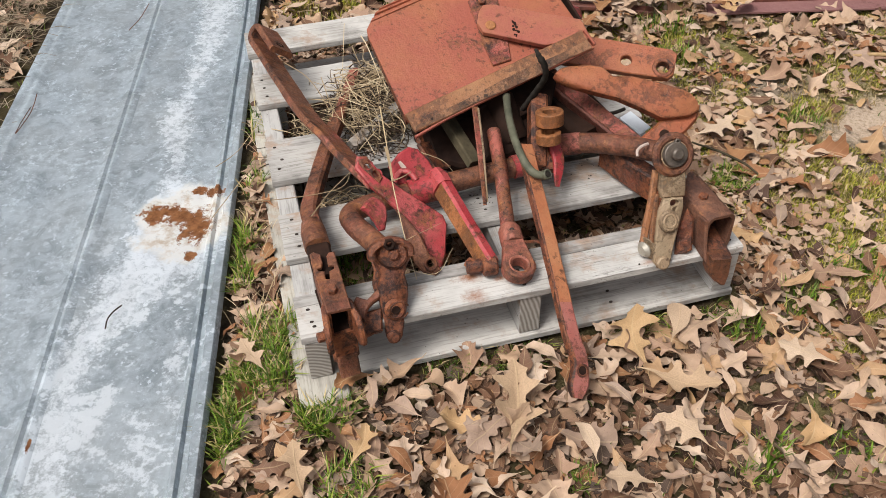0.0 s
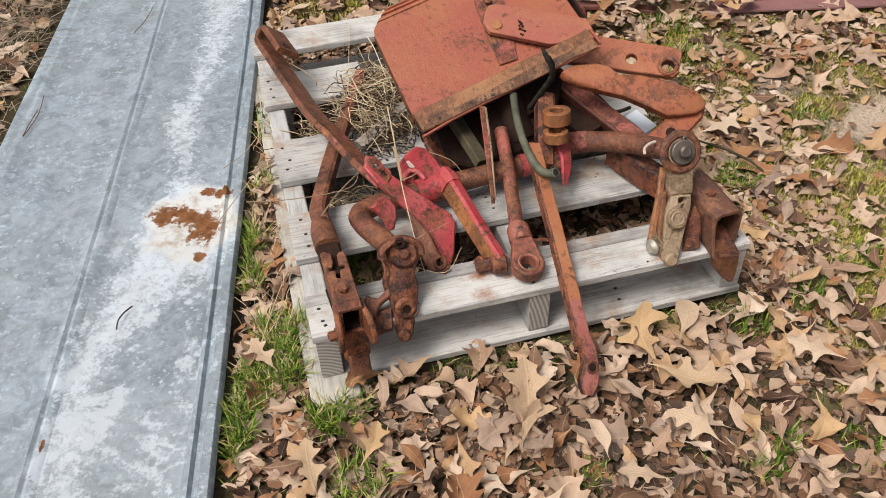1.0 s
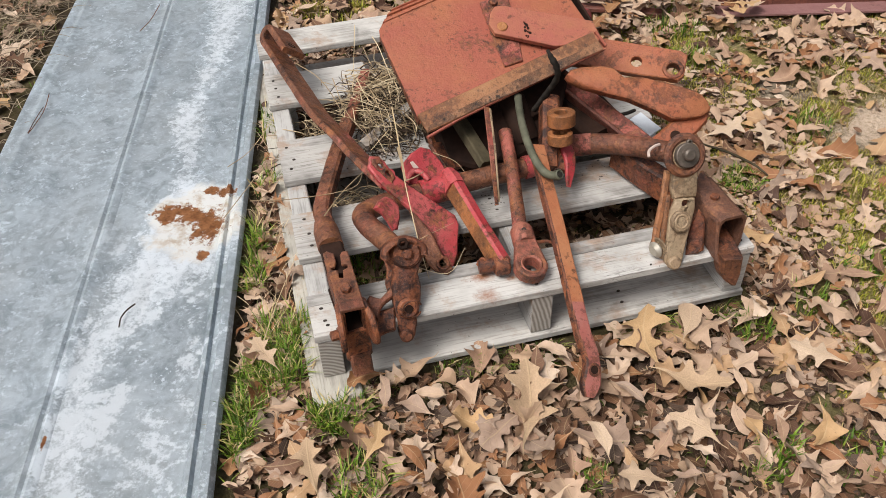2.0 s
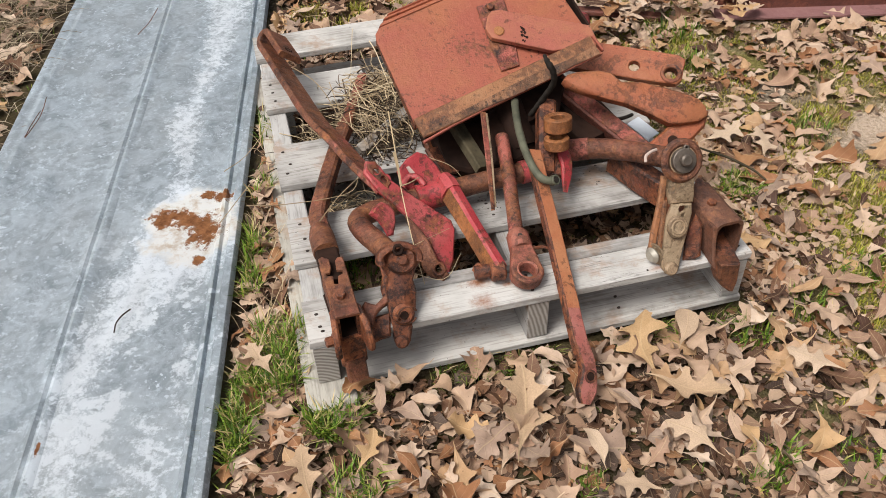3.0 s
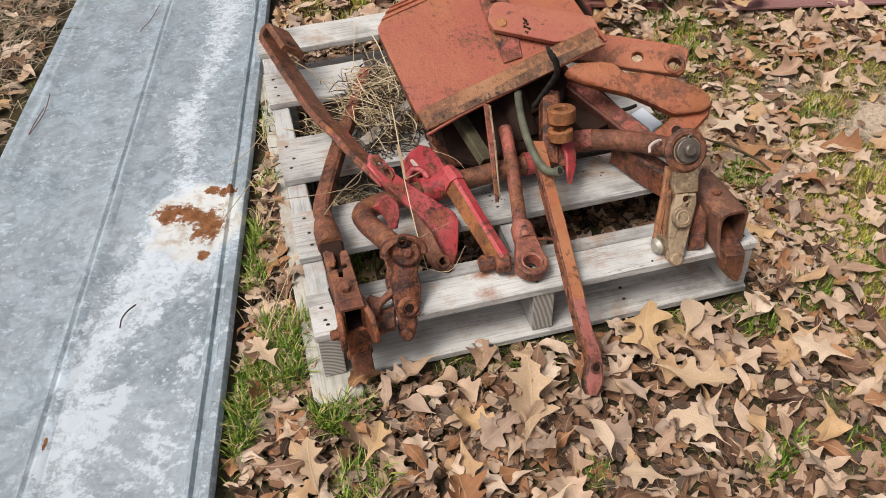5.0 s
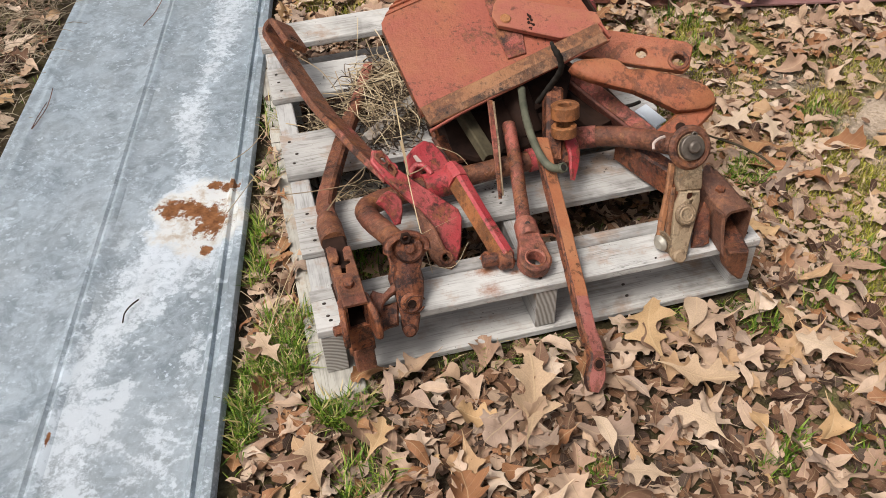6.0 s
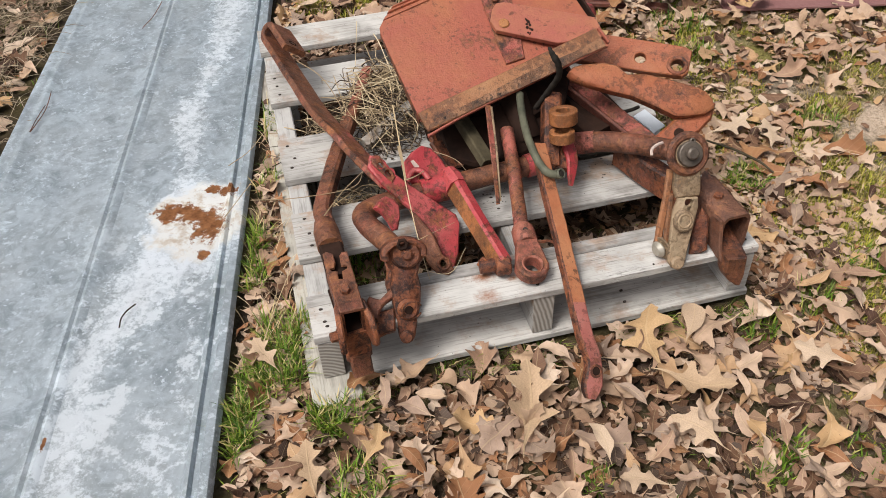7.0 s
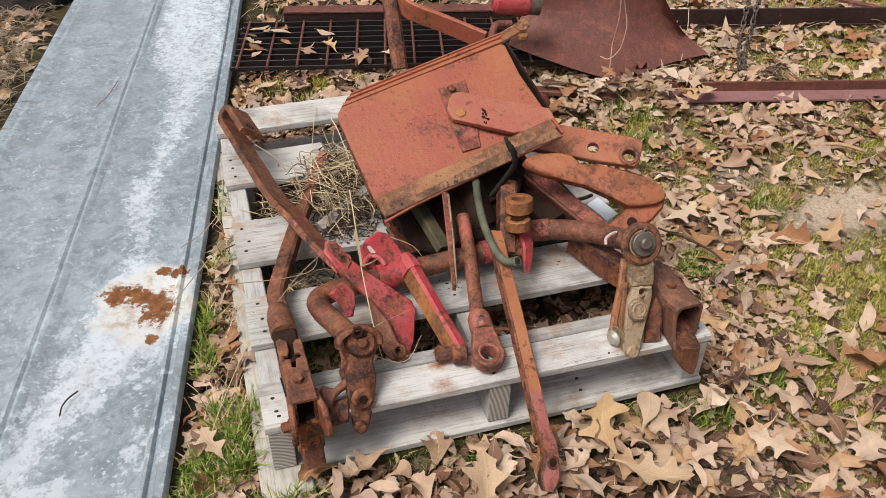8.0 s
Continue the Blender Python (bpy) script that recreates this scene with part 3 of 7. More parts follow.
def sweep(points, profile, up=(0, 0, 1), scales=None, bm=None):
    """Carries a closed profile along the points; its second axis keeps close to up."""
    bm = bm or bmesh.new()
    pts = [Vector(p) for p in points]
    up = Vector(up)
    rings = []
    for i, p in enumerate(pts):
        before = (p - pts[i - 1]).normalized() if i else None
        after = (pts[i + 1] - p).normalized() if i + 1 < len(pts) else None
        t = (before + after).normalized() if before and after else (after or before)
        s = t.cross(up).normalized()
        u = s.cross(t)
        wide = 1.0
        if before and after:
            wide = 1 / max(0.5, math.cos(before.angle(after) / 2))
        k = scales[i] if scales else 1.0
        k = k if isinstance(k, tuple) else (k, k)
        turn_s = abs((after - before).normalized().dot(s)) if before and after and (after - before).length > 1e-6 else 0
        ks = k[0] * (1 + (wide - 1) * turn_s)
        ku = k[1] * (1 + (wide - 1) * (1 - turn_s))
        ring = [p + s * a * ks + u * b * ku for a, b in profile]
        rings.append([bm.verts.new(v + 0.0009 * noise.noise_vector(v * 45)) for v in ring])
    n = len(profile)
    for r0, r1 in zip(rings, rings[1:]):
        for i in range(n):
            bm.faces.new((r0[i], r0[(i + 1) % n], r1[(i + 1) % n], r1[i]))
    bm.faces.new(list(reversed(rings[0])))
    bm.faces.new(rings[-1])
    bmesh.ops.recalc_face_normals(bm, faces=bm.faces)
    return bm


def basis(origin, along, normal):
    """A matrix whose x runs along, whose z is near the normal."""
    x = Vector(along).normalized()
    z = Vector(normal)
    z = (z - x * z.dot(x)).normalized()
    y = z.cross(x)
    m = Matrix((x, y, z)).transposed().to_4x4()
    m.translation = Vector(origin)
    return m


def thick_sheet(rows, thick):
    """A sheet through rows of points, given a thickness below it and closed all round."""
    bm = bmesh.new()
    high, wide = len(rows), len(rows[0])
    upper = [[bm.verts.new(p) for p in row] for row in rows]
    lower = [[bm.verts.new(Vector(p) - Vector(thick)) for p in row] for row in rows]
    for i in range(high - 1):
        for j in range(wide - 1):
            bm.faces.new((upper[i][j], upper[i][j + 1], upper[i + 1][j + 1], upper[i + 1][j]))
            bm.faces.new((lower[i][j], lower[i + 1][j], lower[i + 1][j + 1], lower[i][j + 1]))
    for i in range(high - 1):
        bm.faces.new((upper[i][0], upper[i + 1][0], lower[i + 1][0], lower[i][0]))
        bm.faces.new((upper[i][-1], lower[i][-1], lower[i + 1][-1], upper[i + 1][-1]))
    for j in range(wide - 1):
        bm.faces.new((upper[0][j], lower[0][j], lower[0][j + 1], upper[0][j + 1]))
        bm.faces.new((upper[-1][j], upper[-1][j + 1], lower[-1][j + 1], lower[-1][j]))
    bmesh.ops.recalc_face_normals(bm, faces=bm.faces)
    return bm


def plate(outline, holes, thick, m, edge=0.0012):
    """A flat plate cut to the outline (x, y), with round holes (x, y, r), centred on its thickness."""
    cu = bpy.data.curves.new("plate", "CURVE")
    cu.dimensions, cu.fill_mode, cu.extrude, cu.bevel_depth, cu.bevel_resolution = "2D", "BOTH", thick / 2 - edge, edge, 0
    cu.offset = -edge
    loops = [outline] + [[(hx + r * math.cos(k * math.pi / 9), hy + r * math.sin(k * math.pi / 9)) for k in range(18)] for hx, hy, r in holes]
    for loop in loops:
        sp = cu.splines.new("POLY")
        sp.points.add(len(loop) - 1)
        for q, (px, py) in zip(sp.points, loop):
            q.co = (px, py, 0, 1)
        sp.use_cyclic_u = True
    ob = bpy.data.objects.new("plate", cu)
    scene.collection.objects.link(ob)
    bpy.context.view_layer.update()
    data = bpy.data.meshes.new_from_object(ob.evaluated_get(bpy.context.evaluated_depsgraph_get()))
    bm = bmesh.new()
    bm.from_mesh(data)
    bpy.data.objects.remove(ob)
    bpy.data.curves.remove(cu)
    bpy.data.meshes.remove(data)
    bmesh.ops.remove_doubles(bm, verts=bm.verts, dist=1e-5)
    bmesh.ops.transform(bm, matrix=m, verts=bm.verts)
    return bm


def cut_plate(points, holes, thick, normal, edge=0.0015):
    """A plate whose corners are given in space, all near one plane; holes as (place, radius)."""
    pts = [Vector(p) for p in points]
    m = basis(pts[0], pts[1] - pts[0], normal)
    inv = m.inverted()
    return plate([tuple((inv @ p).xy) for p in pts], [(*(inv @ Vector(h)).xy, r) for h, r in holes], thick, m, edge)


def rounded(w0, w1, length, r0=None, r1=None, n=8):
    """Outline of a bar from x = 0 to length, w0 and w1 wide, with round ends of those radii (None: square)."""
    out = []
    if r1 is None:
        out += [(length, -w1 / 2), (length, w1 / 2)]
    else:
        out += [(length - r1 + r1 * math.cos(a), w1 / 2 * math.sin(a)) for a in [math.pi * (k / n - 0.5) for k in range(n + 1)]]
    if r0 is None:
        out += [(0, w0 / 2), (0, -w0 / 2)]
    else:
        out += [(r0 - r0 * math.cos(a), -w0 / 2 * math.sin(a)) for a in [math.pi * (k / n - 0.5) for k in range(n + 1)]]
    return out


def box(size, m, edge=0.002):
    bm = bmesh.new()
    bmesh.ops.create_cube(bm, size=1.0, matrix=Matrix.Diagonal((*size, 1)))
    bmesh.ops.bevel(bm, geom=bm.edges, offset=edge, segments=1, affect="EDGES")
    bmesh.ops.transform(bm, matrix=m, verts=bm.verts)
    return bm


def disc(r, h, m, n=20, hole=0.0, edge=0.002):
    """A round of height h on its axis z, with a hole through it if given."""
    prof = [(r - edge, -h / 2), (r, -h / 2 + edge), (r, h / 2 - edge), (r - edge, h / 2)]
    prof += [(hole + edge, h / 2), (hole, h / 2 - edge), (hole, -h / 2 + edge), (hole + edge, -h / 2)] if hole else []
    bm = bmesh.new()
    rings = [[bm.verts.new((pr * math.cos(2 * math.pi * k / n), pr * math.sin(2 * math.pi * k / n), pz)) for k in range(n)] for pr, pz in prof]
    pairs = list(zip(rings, rings[1:])) + ([(rings[-1], rings[0])] if hole else [])
    for r0, r1 in pairs:
        for k in range(n):
            bm.faces.new((r0[k], r0[(k + 1) % n], r1[(k + 1) % n], r1[k]))
    if not hole:
        bm.faces.new(list(reversed(rings[0])))
        bm.faces.new(rings[-1])
    bmesh.ops.recalc_face_normals(bm, faces=bm.faces)
    bmesh.ops.transform(bm, matrix=m, verts=bm.verts)
    return bm


def bolt(parent, place, axis, r=0.012, h=0.010, material=None):
    side = Vector(axis).orthogonal()
    head = part("bolt_head", disc(r, h, basis(place, side, axis), 6, 0.0, 0.0012), material or M_RUST, parent)
    washer_place = Vector(place) - Vector(axis).normalized() * (h / 2 + 0.0015)
    part("washer", disc(r * 1.45, 0.003, basis(washer_place, side, axis), 18, 0.0, 0.0006), material or M_RUST, head)
    return head


# ---- ground ----
SHEET_TURN = math.atan2(-0.1527, 0.988)
SHEET_MID = -0.480


def on_sheet(x, y, margin=0.0):
    u = 0.988 * x - 0.1527 * y
    return SHEET_MID - 0.31 - margin < u < SHEET_MID + 0.31 + margin


def ground_height(x, y):
    fade = max(0.0, 1 - math.hypot(x, y) / 8)
    return fade * (0.012 * (noise.noise(Vector((x * 2.1, y * 2.1, 0.3)))) + 0.006 * noise.noise(Vector((x * 9, y * 9, 2.3)))) - 0.008


def make_ground():
    steps = [-600, -200, -70, -25, -12, -7, -5]
    steps += [-4 + 0.08 * i for i in range(125)] + [7, 9, 14, 25, 70, 200, 600]
    bm = bmesh.new()
    grid = [[bm.verts.new((x, y, ground_height(x, y))) for x in steps] for y in steps]
    for r0, r1 in zip(grid, grid[1:]):
        for i in range(len(steps) - 1):
            bm.faces.new((r0[i], r0[i + 1], r1[i + 1], r1[i]))
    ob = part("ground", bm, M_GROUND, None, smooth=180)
    return tagged(ob, "bare brown soil with moss and grass patches, shade coloured in under the leaves", "ground", kind="structure")


ground = make_ground()


# ---- galvanised sheet ----
def make_sheet():
    """A long roofing panel with a rib along its middle and a double rib along each edge."""
    half = 0.309
    edge_rib = [(-0.000, 0.004), (0.002, 0.014), (0.006, 0.020), (0.020, 0.022), (0.025, 0.010), (0.034, 0.009), (0.039, 0.019), (0.045, 0.019), (0.052, 0.008)]
    low_rib = [(0.0, 0.004), (0.002, 0.010), (0.020, 0.012), (0.026, 0.0095), (0.034, 0.0095), (0.039, 0.012), (0.046, 0.012), (0.054, 0.008)]
    left = [(-half + x, z) for x, z in low_rib]
    right = [(half - x, z) for x, z in reversed(edge_rib)]
    flat = lambda a, b, n: [(a + (b - a) * k / n, 0.008) for k in range(1, n)]
    middle = [(-0.022, 0.008), (-0.015, 0.0125), (-0.007, 0.014), (0.0, 0.010), (0.007, 0.014), (0.015, 0.0125), (0.022, 0.008)]
    prof = left + flat(-0.25, -0.022, 6) + middle + flat(0.022, 0.25, 6) + right
    bm = bmesh.new()
    rows = []
    n_rows = 60
    for j in range(n_rows + 1):
        y = -0.9 + 4.2 * j / n_rows
        row = []
        for x, z in prof:
            wave = 0.003 * noise.noise(Vector((x * 4, y * 1.7, 4.0))) + 0.0015 * noise.noise(Vector((x * 11, y * 5, 7.0)))
            side = 0.002 * noise.noise(Vector((0.3, y * 2.5, 9.0)))
            row.append(bm.verts.new((x + side, y, 0.012 + z + wave)))
        rows.append(row)
    for r0, r1 in zip(rows, rows[1:]):
        for i in range(len(prof) - 1):
            bm.faces.new((r0[i], r0[i + 1], r1[i + 1], r1[i]))
    faces = list(bm.faces)
    ext = bmesh.ops.solidify(bm, geom=faces, thickness=0.0012)
    bmesh.ops.recalc_face_normals(bm, faces=bm.faces)
    ob = part("roofing_sheet", bm, M_ZINC, None, smooth=33)
    ob.matrix_world = Matrix.Rotation(SHEET_TURN, 4, "Z") @ Matrix.Translation((SHEET_MID, 0, 0))
    return tagged(ob, "weathered galvanised roofing sheet with ribs and rust stain on ground", "metal sheet")


make_sheet()


# ---- pallet ----
TOP = 0.130


def board_mesh(size, axis, ragged=0.0, seed=0):
    """A sawn board centred on its origin, slightly cupped and bowed, with worn edges."""
    rnd = random.Random(seed)
    n = 16
    length = size[axis]
    across = size[1 - axis]
    prof = rect_profile(across, size[2], 0.0025)
    pts, scales = [], []
    bow, warp = rnd.uniform(-0.002, 0.002), rnd.uniform(-0.0015, 0.0015)
    for i in range(n + 1):
        s = i / n
        p = [0, 0, bow * math.sin(math.pi * s)]
        p[axis] = -length / 2 + length * s
        p[1 - axis] = warp * math.sin(5 * s + seed)
        pts.append(p)
        scales.append((1 + rnd.uniform(-0.006, 0.006), 1.0))
    bm = sweep(pts, prof, (0, 0, 1), scales)
    if ragged:
        for v in bm.verts:
            if v.co[axis] > length / 2 - 0.004:
                v.co[axis] += ragged * math.sin(v.co[1 - axis] * 90 + seed) - ragged * rnd.random()
    return bm


def make_pallet():
    p = thing("pallet", (0.41, 0.55, 0.0), "weathered grey wooden pallet carrying rusty iron on leafy ground", "pallet")

    def add_board(name, x0, x1, y0, y1, z0, z1, axis, mat, seed, ragged=0.0, nails=()):
        bm = board_mesh((x1 - x0, y1 - y0, z1 - z0), axis, ragged, seed)
        ob = part(name, bm, mat, p)
        ob.location = ((x0 + x1) / 2, (y0 + y1) / 2, (z0 + z1) / 2)
        for nx in nails:
            for fy in (0.22, 0.5, 0.8):
                ny = y0 + (y1 - y0) * fy + random.uniform(-0.008, 0.008)
                m = basis((nx + random.uniform(-0.006, 0.006), ny, z1 + 0.0006), (1, random.uniform(-1, 1), 0), (0, 0, 1))
                nb = disc(0.0024, 0.003, m, 8, 0.0, 0.0005)
                bmesh.ops.scale(nb, vec=(1.5, 1.0, 1.0), verts=nb.verts, space=Matrix.Translation(-m.translation))
                nail = part("nail", nb, M_NAIL, None)
                nail.parent = ob
                nail.matrix_parent_inverse = Matrix.Translation(-ob.location)
        return ob

    add_board("deck_board", 0.0, 0.828, 0.0, 0.075, 0.112, TOP, 0, M_WOOD_FRONT, 1, nails=(0.024, 0.40, 0.806))
    add_board("split_strip", 0.0, 0.826, 0.0765, 0.108, 0.111, TOP - 0.0035, 0, M_WOOD_DIRTY, 6)
    add_board("deck_board", 0.0, 0.824, 0.203, 0.338, 0.112, TOP, 0, M_WOOD_DIRTY, 2, nails=(0.024, 0.40))
    add_board("deck_board", 0.0, 0.830, 0.450, 0.600, 0.112, TOP, 0, M_WOOD_DIRTY, 3, nails=(0.024, 0.40))
    add_board("deck_board", 0.0, 0.265, 0.750, 0.890, 0.112, TOP, 0, M_WOOD_X, 4, ragged=0.012, nails=(0.024,))
    add_board("deck_board", -0.002, 0.826, 1.000, 1.115, 0.112, TOP, 0, M_WOOD_X, 5, nails=(0.024, 0.40))
    for x0 in (0.004, 0.393, 0.786):
        s = add_board("stringer", x0, x0 + 0.040, 0.003, 1.113, 0.019, 0.1115, 1, M_WOOD_Y, 10 + int(x0 * 10))
        # The right end takes the paler board colour, standing for the light on it.
        part("end_face", box((0.0385, 0.0015, 0.089), pose(x0 + 0.020, 0.0024, 0.065), 0.0004), M_WOOD_X if x0 > 0.7 else M_END, p, "sawn end grain")
    add_board("bottom_board", 0.068, 0.828, -0.004, 0.118, 0.002, 0.0185, 0, M_WOOD_X, 21, nails=(0.588,))
    add_board("bottom_board", 0.068, 0.828, 0.49, 0.61, 0.002, 0.0185, 0, M_WOOD_OLD, 22)
    add_board("bottom_board", 0.068, 0.826, 1.000, 1.115, 0.002, 0.0185, 0, M_WOOD_OLD, 23)
    return p


make_pallet()


def make_plank():
    bm = board_mesh((0.088, 1.26, 0.019), 1, 0.0, 31)
    ob = part("plank", bm, M_PLANK, None)
    ob.location = (0.021, 0.575, 0.0085)
    return tagged(ob, "pale grey sawn plank lying under the pallet's edge", "plank")


make_plank()


# ---- rusty iron parts on the pallet ----
def make_hook_arm():
    a = thing("hooked_arm", (0.259, 0.113, 0.130), "rusty iron arm with folded hook end and red fork", "tractor part")
    main = curve_points([(0.198, 0.276, 0.200), (0.160, 0.362, 0.210), (0.130, 0.451, 0.215), (0.097, 0.541, 0.220), (0.068, 0.685, 0.220), (0.042, 0.819, 0.220)], 4)
    along = (main[-1] - main[-3]).normalized()
    flat = Vector((0.68, 0.42, -0.58)).normalized()
    flat = (flat - along * flat.dot(along)).normalized()
    out = flat.cross(along).normalized()
    if out.z < 0:
        out = -out
    r = 0.0185
    mid = main[-1] + along * 0.050 + out * r
    bend = [mid - out * r * math.cos(t) + along * r * 1.1 * math.sin(t) for t in [math.pi * k / 8 for k in range(9)]]
    back = [bend[-1] - along * d for d in (0.025, 0.055, 0.088, 0.112)]
    line = main + bend + back
    part("bar", sweep(line[:11], rect_profile(0.014, 0.056, 0.003), flat), M_WORN, a, smooth=35)
    hook = part("hook", sweep(line[10:], rect_profile(0.0145, 0.0565, 0.003), flat), M_SHAFT, a, "brown rusty hook end", smooth=35)
    m = basis(back[2] + out * 0.0065, along, out)
    part("hole_rim", disc(0.010, 0.003, m, 16, 0.006, 0.0008), M_DARK, hook)
    # fork: a web and a cheek, with a long slot near its root
    web_n, cheek_n = Vector((0.30, -0.50, 0.80)), Vector((-0.45, -0.60, 0.65))
    web = [(0.165, 0.303, 0.262), (0.183, 0.305, 0.257), (0.205, 0.275, 0.230), (0.242, 0.250, 0.200), (0.275, 0.231, 0.176), (0.304, 0.214, 0.154), (0.307, 0.198, 0.143), (0.289, 0.143, 0.116), (0.274, 0.120, 0.107),
           (0.257, 0.146, 0.129), (0.247, 0.183, 0.157), (0.229, 0.207, 0.178), (0.205, 0.229, 0.201), (0.177, 0.254, 0.227), (0.157, 0.282, 0.252)]
    part("web", cut_plate(web, [((0.182, 0.289, 0.247), 0.007), ((0.195, 0.275, 0.234), 0.007)], 0.013, web_n, 0.003), M_PINK, a, smooth=40)
    part("slot_rim", cut_plate([(0.169, 0.292, 0.264), (0.182, 0.292, 0.259), (0.205, 0.264, 0.233), (0.196, 0.254, 0.230), (0.174, 0.274, 0.250), (0.166, 0.284, 0.260)],
                               [((0.181, 0.280, 0.252), 0.0065), ((0.193, 0.269, 0.240), 0.0065)], 0.005, web_n), M_RUST, a, smooth=40)
    cheek = [(0.215, 0.201, 0.204), (0.227, 0.185, 0.197), (0.245, 0.152, 0.180), (0.254, 0.118, 0.155), (0.269, 0.089, 0.138), (0.259, 0.086, 0.128), (0.240, 0.099, 0.127), (0.228, 0.117, 0.135), (0.224, 0.142, 0.156), (0.220, 0.172, 0.181)]
    part("cheek", cut_plate(cheek, [((0.254, 0.105, 0.143), 0.0075)], 0.012, cheek_n, 0.003), M_SHAFT, a, "bare rusty cheek", smooth=40)
    part("eye_rim", disc(0.013, 0.006, basis((0.253, 0.099, 0.148), (1, 0, 0), cheek_n), 16, 0.0075, 0.0015), M_RUST, a, smooth=40)
    return a


make_hook_arm()


def make_left_link():
    a = thing("lower_link", (0.071, 0.123, 0.130), "rusty lower link arm with slotted neck and open square socket", "tractor part", "lower links")
    bar = curve_points([(0.233, 0.740, 0.184), (0.211, 0.682, 0.182), (0.161, 0.561, 0.176), (0.134, 0.497, 0.172), (0.107, 0.427, 0.168), (0.064, 0.300, 0.166), (0.062, 0.255, 0.166), (0.063, 0.221, 0.166)], 4)
    part("bar", sweep(bar[8:], rect_profile(0.033, 0.026, 0.005), (-0.3, -0.1, 1)), M_SHAFT, a, smooth=35, bare=(M_RUST, (1, -0.1, -0.3)))
    part("bar", sweep(bar[:9], rect_profile(0.026, 0.020, 0.005), (-0.3, -0.1, 1)), M_EYE, a, "faded red upper end", smooth=35)
    n0, n1 = Vector((0.058, 0.237, 0.176)), Vector((0.061, 0.165, 0.178))
    part("collar", sweep([n0, n0.lerp(n1, 0.3), n1], round_profile(0.0235, 14), (0, 0, 1), [0.8, 1.0, 1.02]), M_SHAFT, a, smooth=45)
    part("neck", sweep([n0.lerp(n1, 0.6), Vector((0.065, 0.081, 0.178))], rect_profile(0.042, 0.024, 0.004), (0, 0, 1)), M_DARK, a, smooth=40)
    # socket: a top plate with a T-shaped slot, two side walls, a floor
    top = [(0.043, 0.126, 0.200), (0.050, 0.130, 0.200), (0.061, 0.121, 0.200), (0.062, 0.098, 0.200), (0.058, 0.087, 0.200), (0.050, 0.086, 0.200), (0.052, 0.079, 0.200), (0.062, 0.076, 0.200), (0.061, 0.057, 0.200), (0.068, 0.055, 0.200), (0.070, 0.074, 0.200), (0.079, 0.078, 0.200), (0.080, 0.087, 0.200), (0.070, 0.090, 0.200), (0.071, 0.113, 0.200), (0.076, 0.121, 0.200), (0.086, 0.121, 0.200), (0.091, -0.021, 0.200), (0.051, -0.022, 0.200)]
    part("socket_top", cut_plate(top, [], 0.008, (0, 0, 1), 0.0015), M_SHAFT, a, "brown rusty plate with a T-shaped slot", smooth=40)
    for side, (w0, w1) in enumerate((((0.046, 0.117, 0.200), (0.053, -0.022, 0.200)), ((0.083, 0.115, 0.200), (0.088, -0.020, 0.200)))):
        w0, w1 = Vector(w0) + Vector((0, 0, -0.030)), Vector(w1) + Vector((0, 0, -0.030))
        part("socket_wall", sweep([w0, w0.lerp(w1, 0.5), w1], rect_profile(0.007, 0.054, 0.002), (0, 0, 1)), M_RUST, a, smooth=40)
    w0, w1 = Vector((0.062, 0.094, 0.200)) + Vector((0, 0, -0.056)), Vector((0.071, -0.021, 0.200)) + Vector((0, 0, -0.056))
    # Floor coloured near black to give the socket its dark, shaded inside.
    part("socket_floor", sweep([w0, w1], rect_profile(0.044, 0.008, 0.002), (0, 0, 1)), M_DARK, a, smooth=40)
    bolt(a, Vector((0.067, 0.022, 0.210)), (0, -0.15, 1), 0.009, 0.010)
    # flared jaws at the open end and the drop foot
    b1 = Vector((0.071, -0.022, 0.200)) + Vector((0, 0, -0.030))
    way = (w1 - w0).normalized()
    side = way.cross(Vector((0, 0, 1))).normalized()
    for k in (-1, 1):
        m = basis(b1 + side * 0.0245 * k + way * 0.004, way + side * 0.12 * k, side * k)
        flip = -1 if (m.to_3x3() @ Vector((0, 1, 0))).z < 0 else 1
        jaw = [(-0.030, -0.030), (0.022, -0.036), (0.033, -0.026), (0.035, -0.008), (0.026, 0.014), (0.012, 0.026), (-0.030, 0.028)]
        part("jaw", plate([(px, py * flip) for px, py in jaw], [], 0.011, m, 0.003), M_RUST, a, smooth=40)
    f0 = w1 - way * 0.004 + Vector((0, 0, 0.004))
    f1 = Vector((0.071, -0.023, 0.088))
    f2 = Vector((0.072, -0.033, 0.055))
    part("throat", sweep([f0, f0.lerp(f1, 0.5), f1], rect_profile(0.046, 0.014, 0.004), (0.1, -0.8, 0.3)), M_RUST, a, smooth=40)
    part("foot", sweep([f1 - Vector((0, 0, -0.01)), f2], rect_profile(0.036, 0.020, 0.003), (0.1, -0.8, 0.3)), M_SHAFT, a, smooth=40)
    bolt(a, Vector((0.035, -0.005, 0.130)), (-1, -0.2, 0.1), 0.009, 0.014)
    return a


make_left_link()


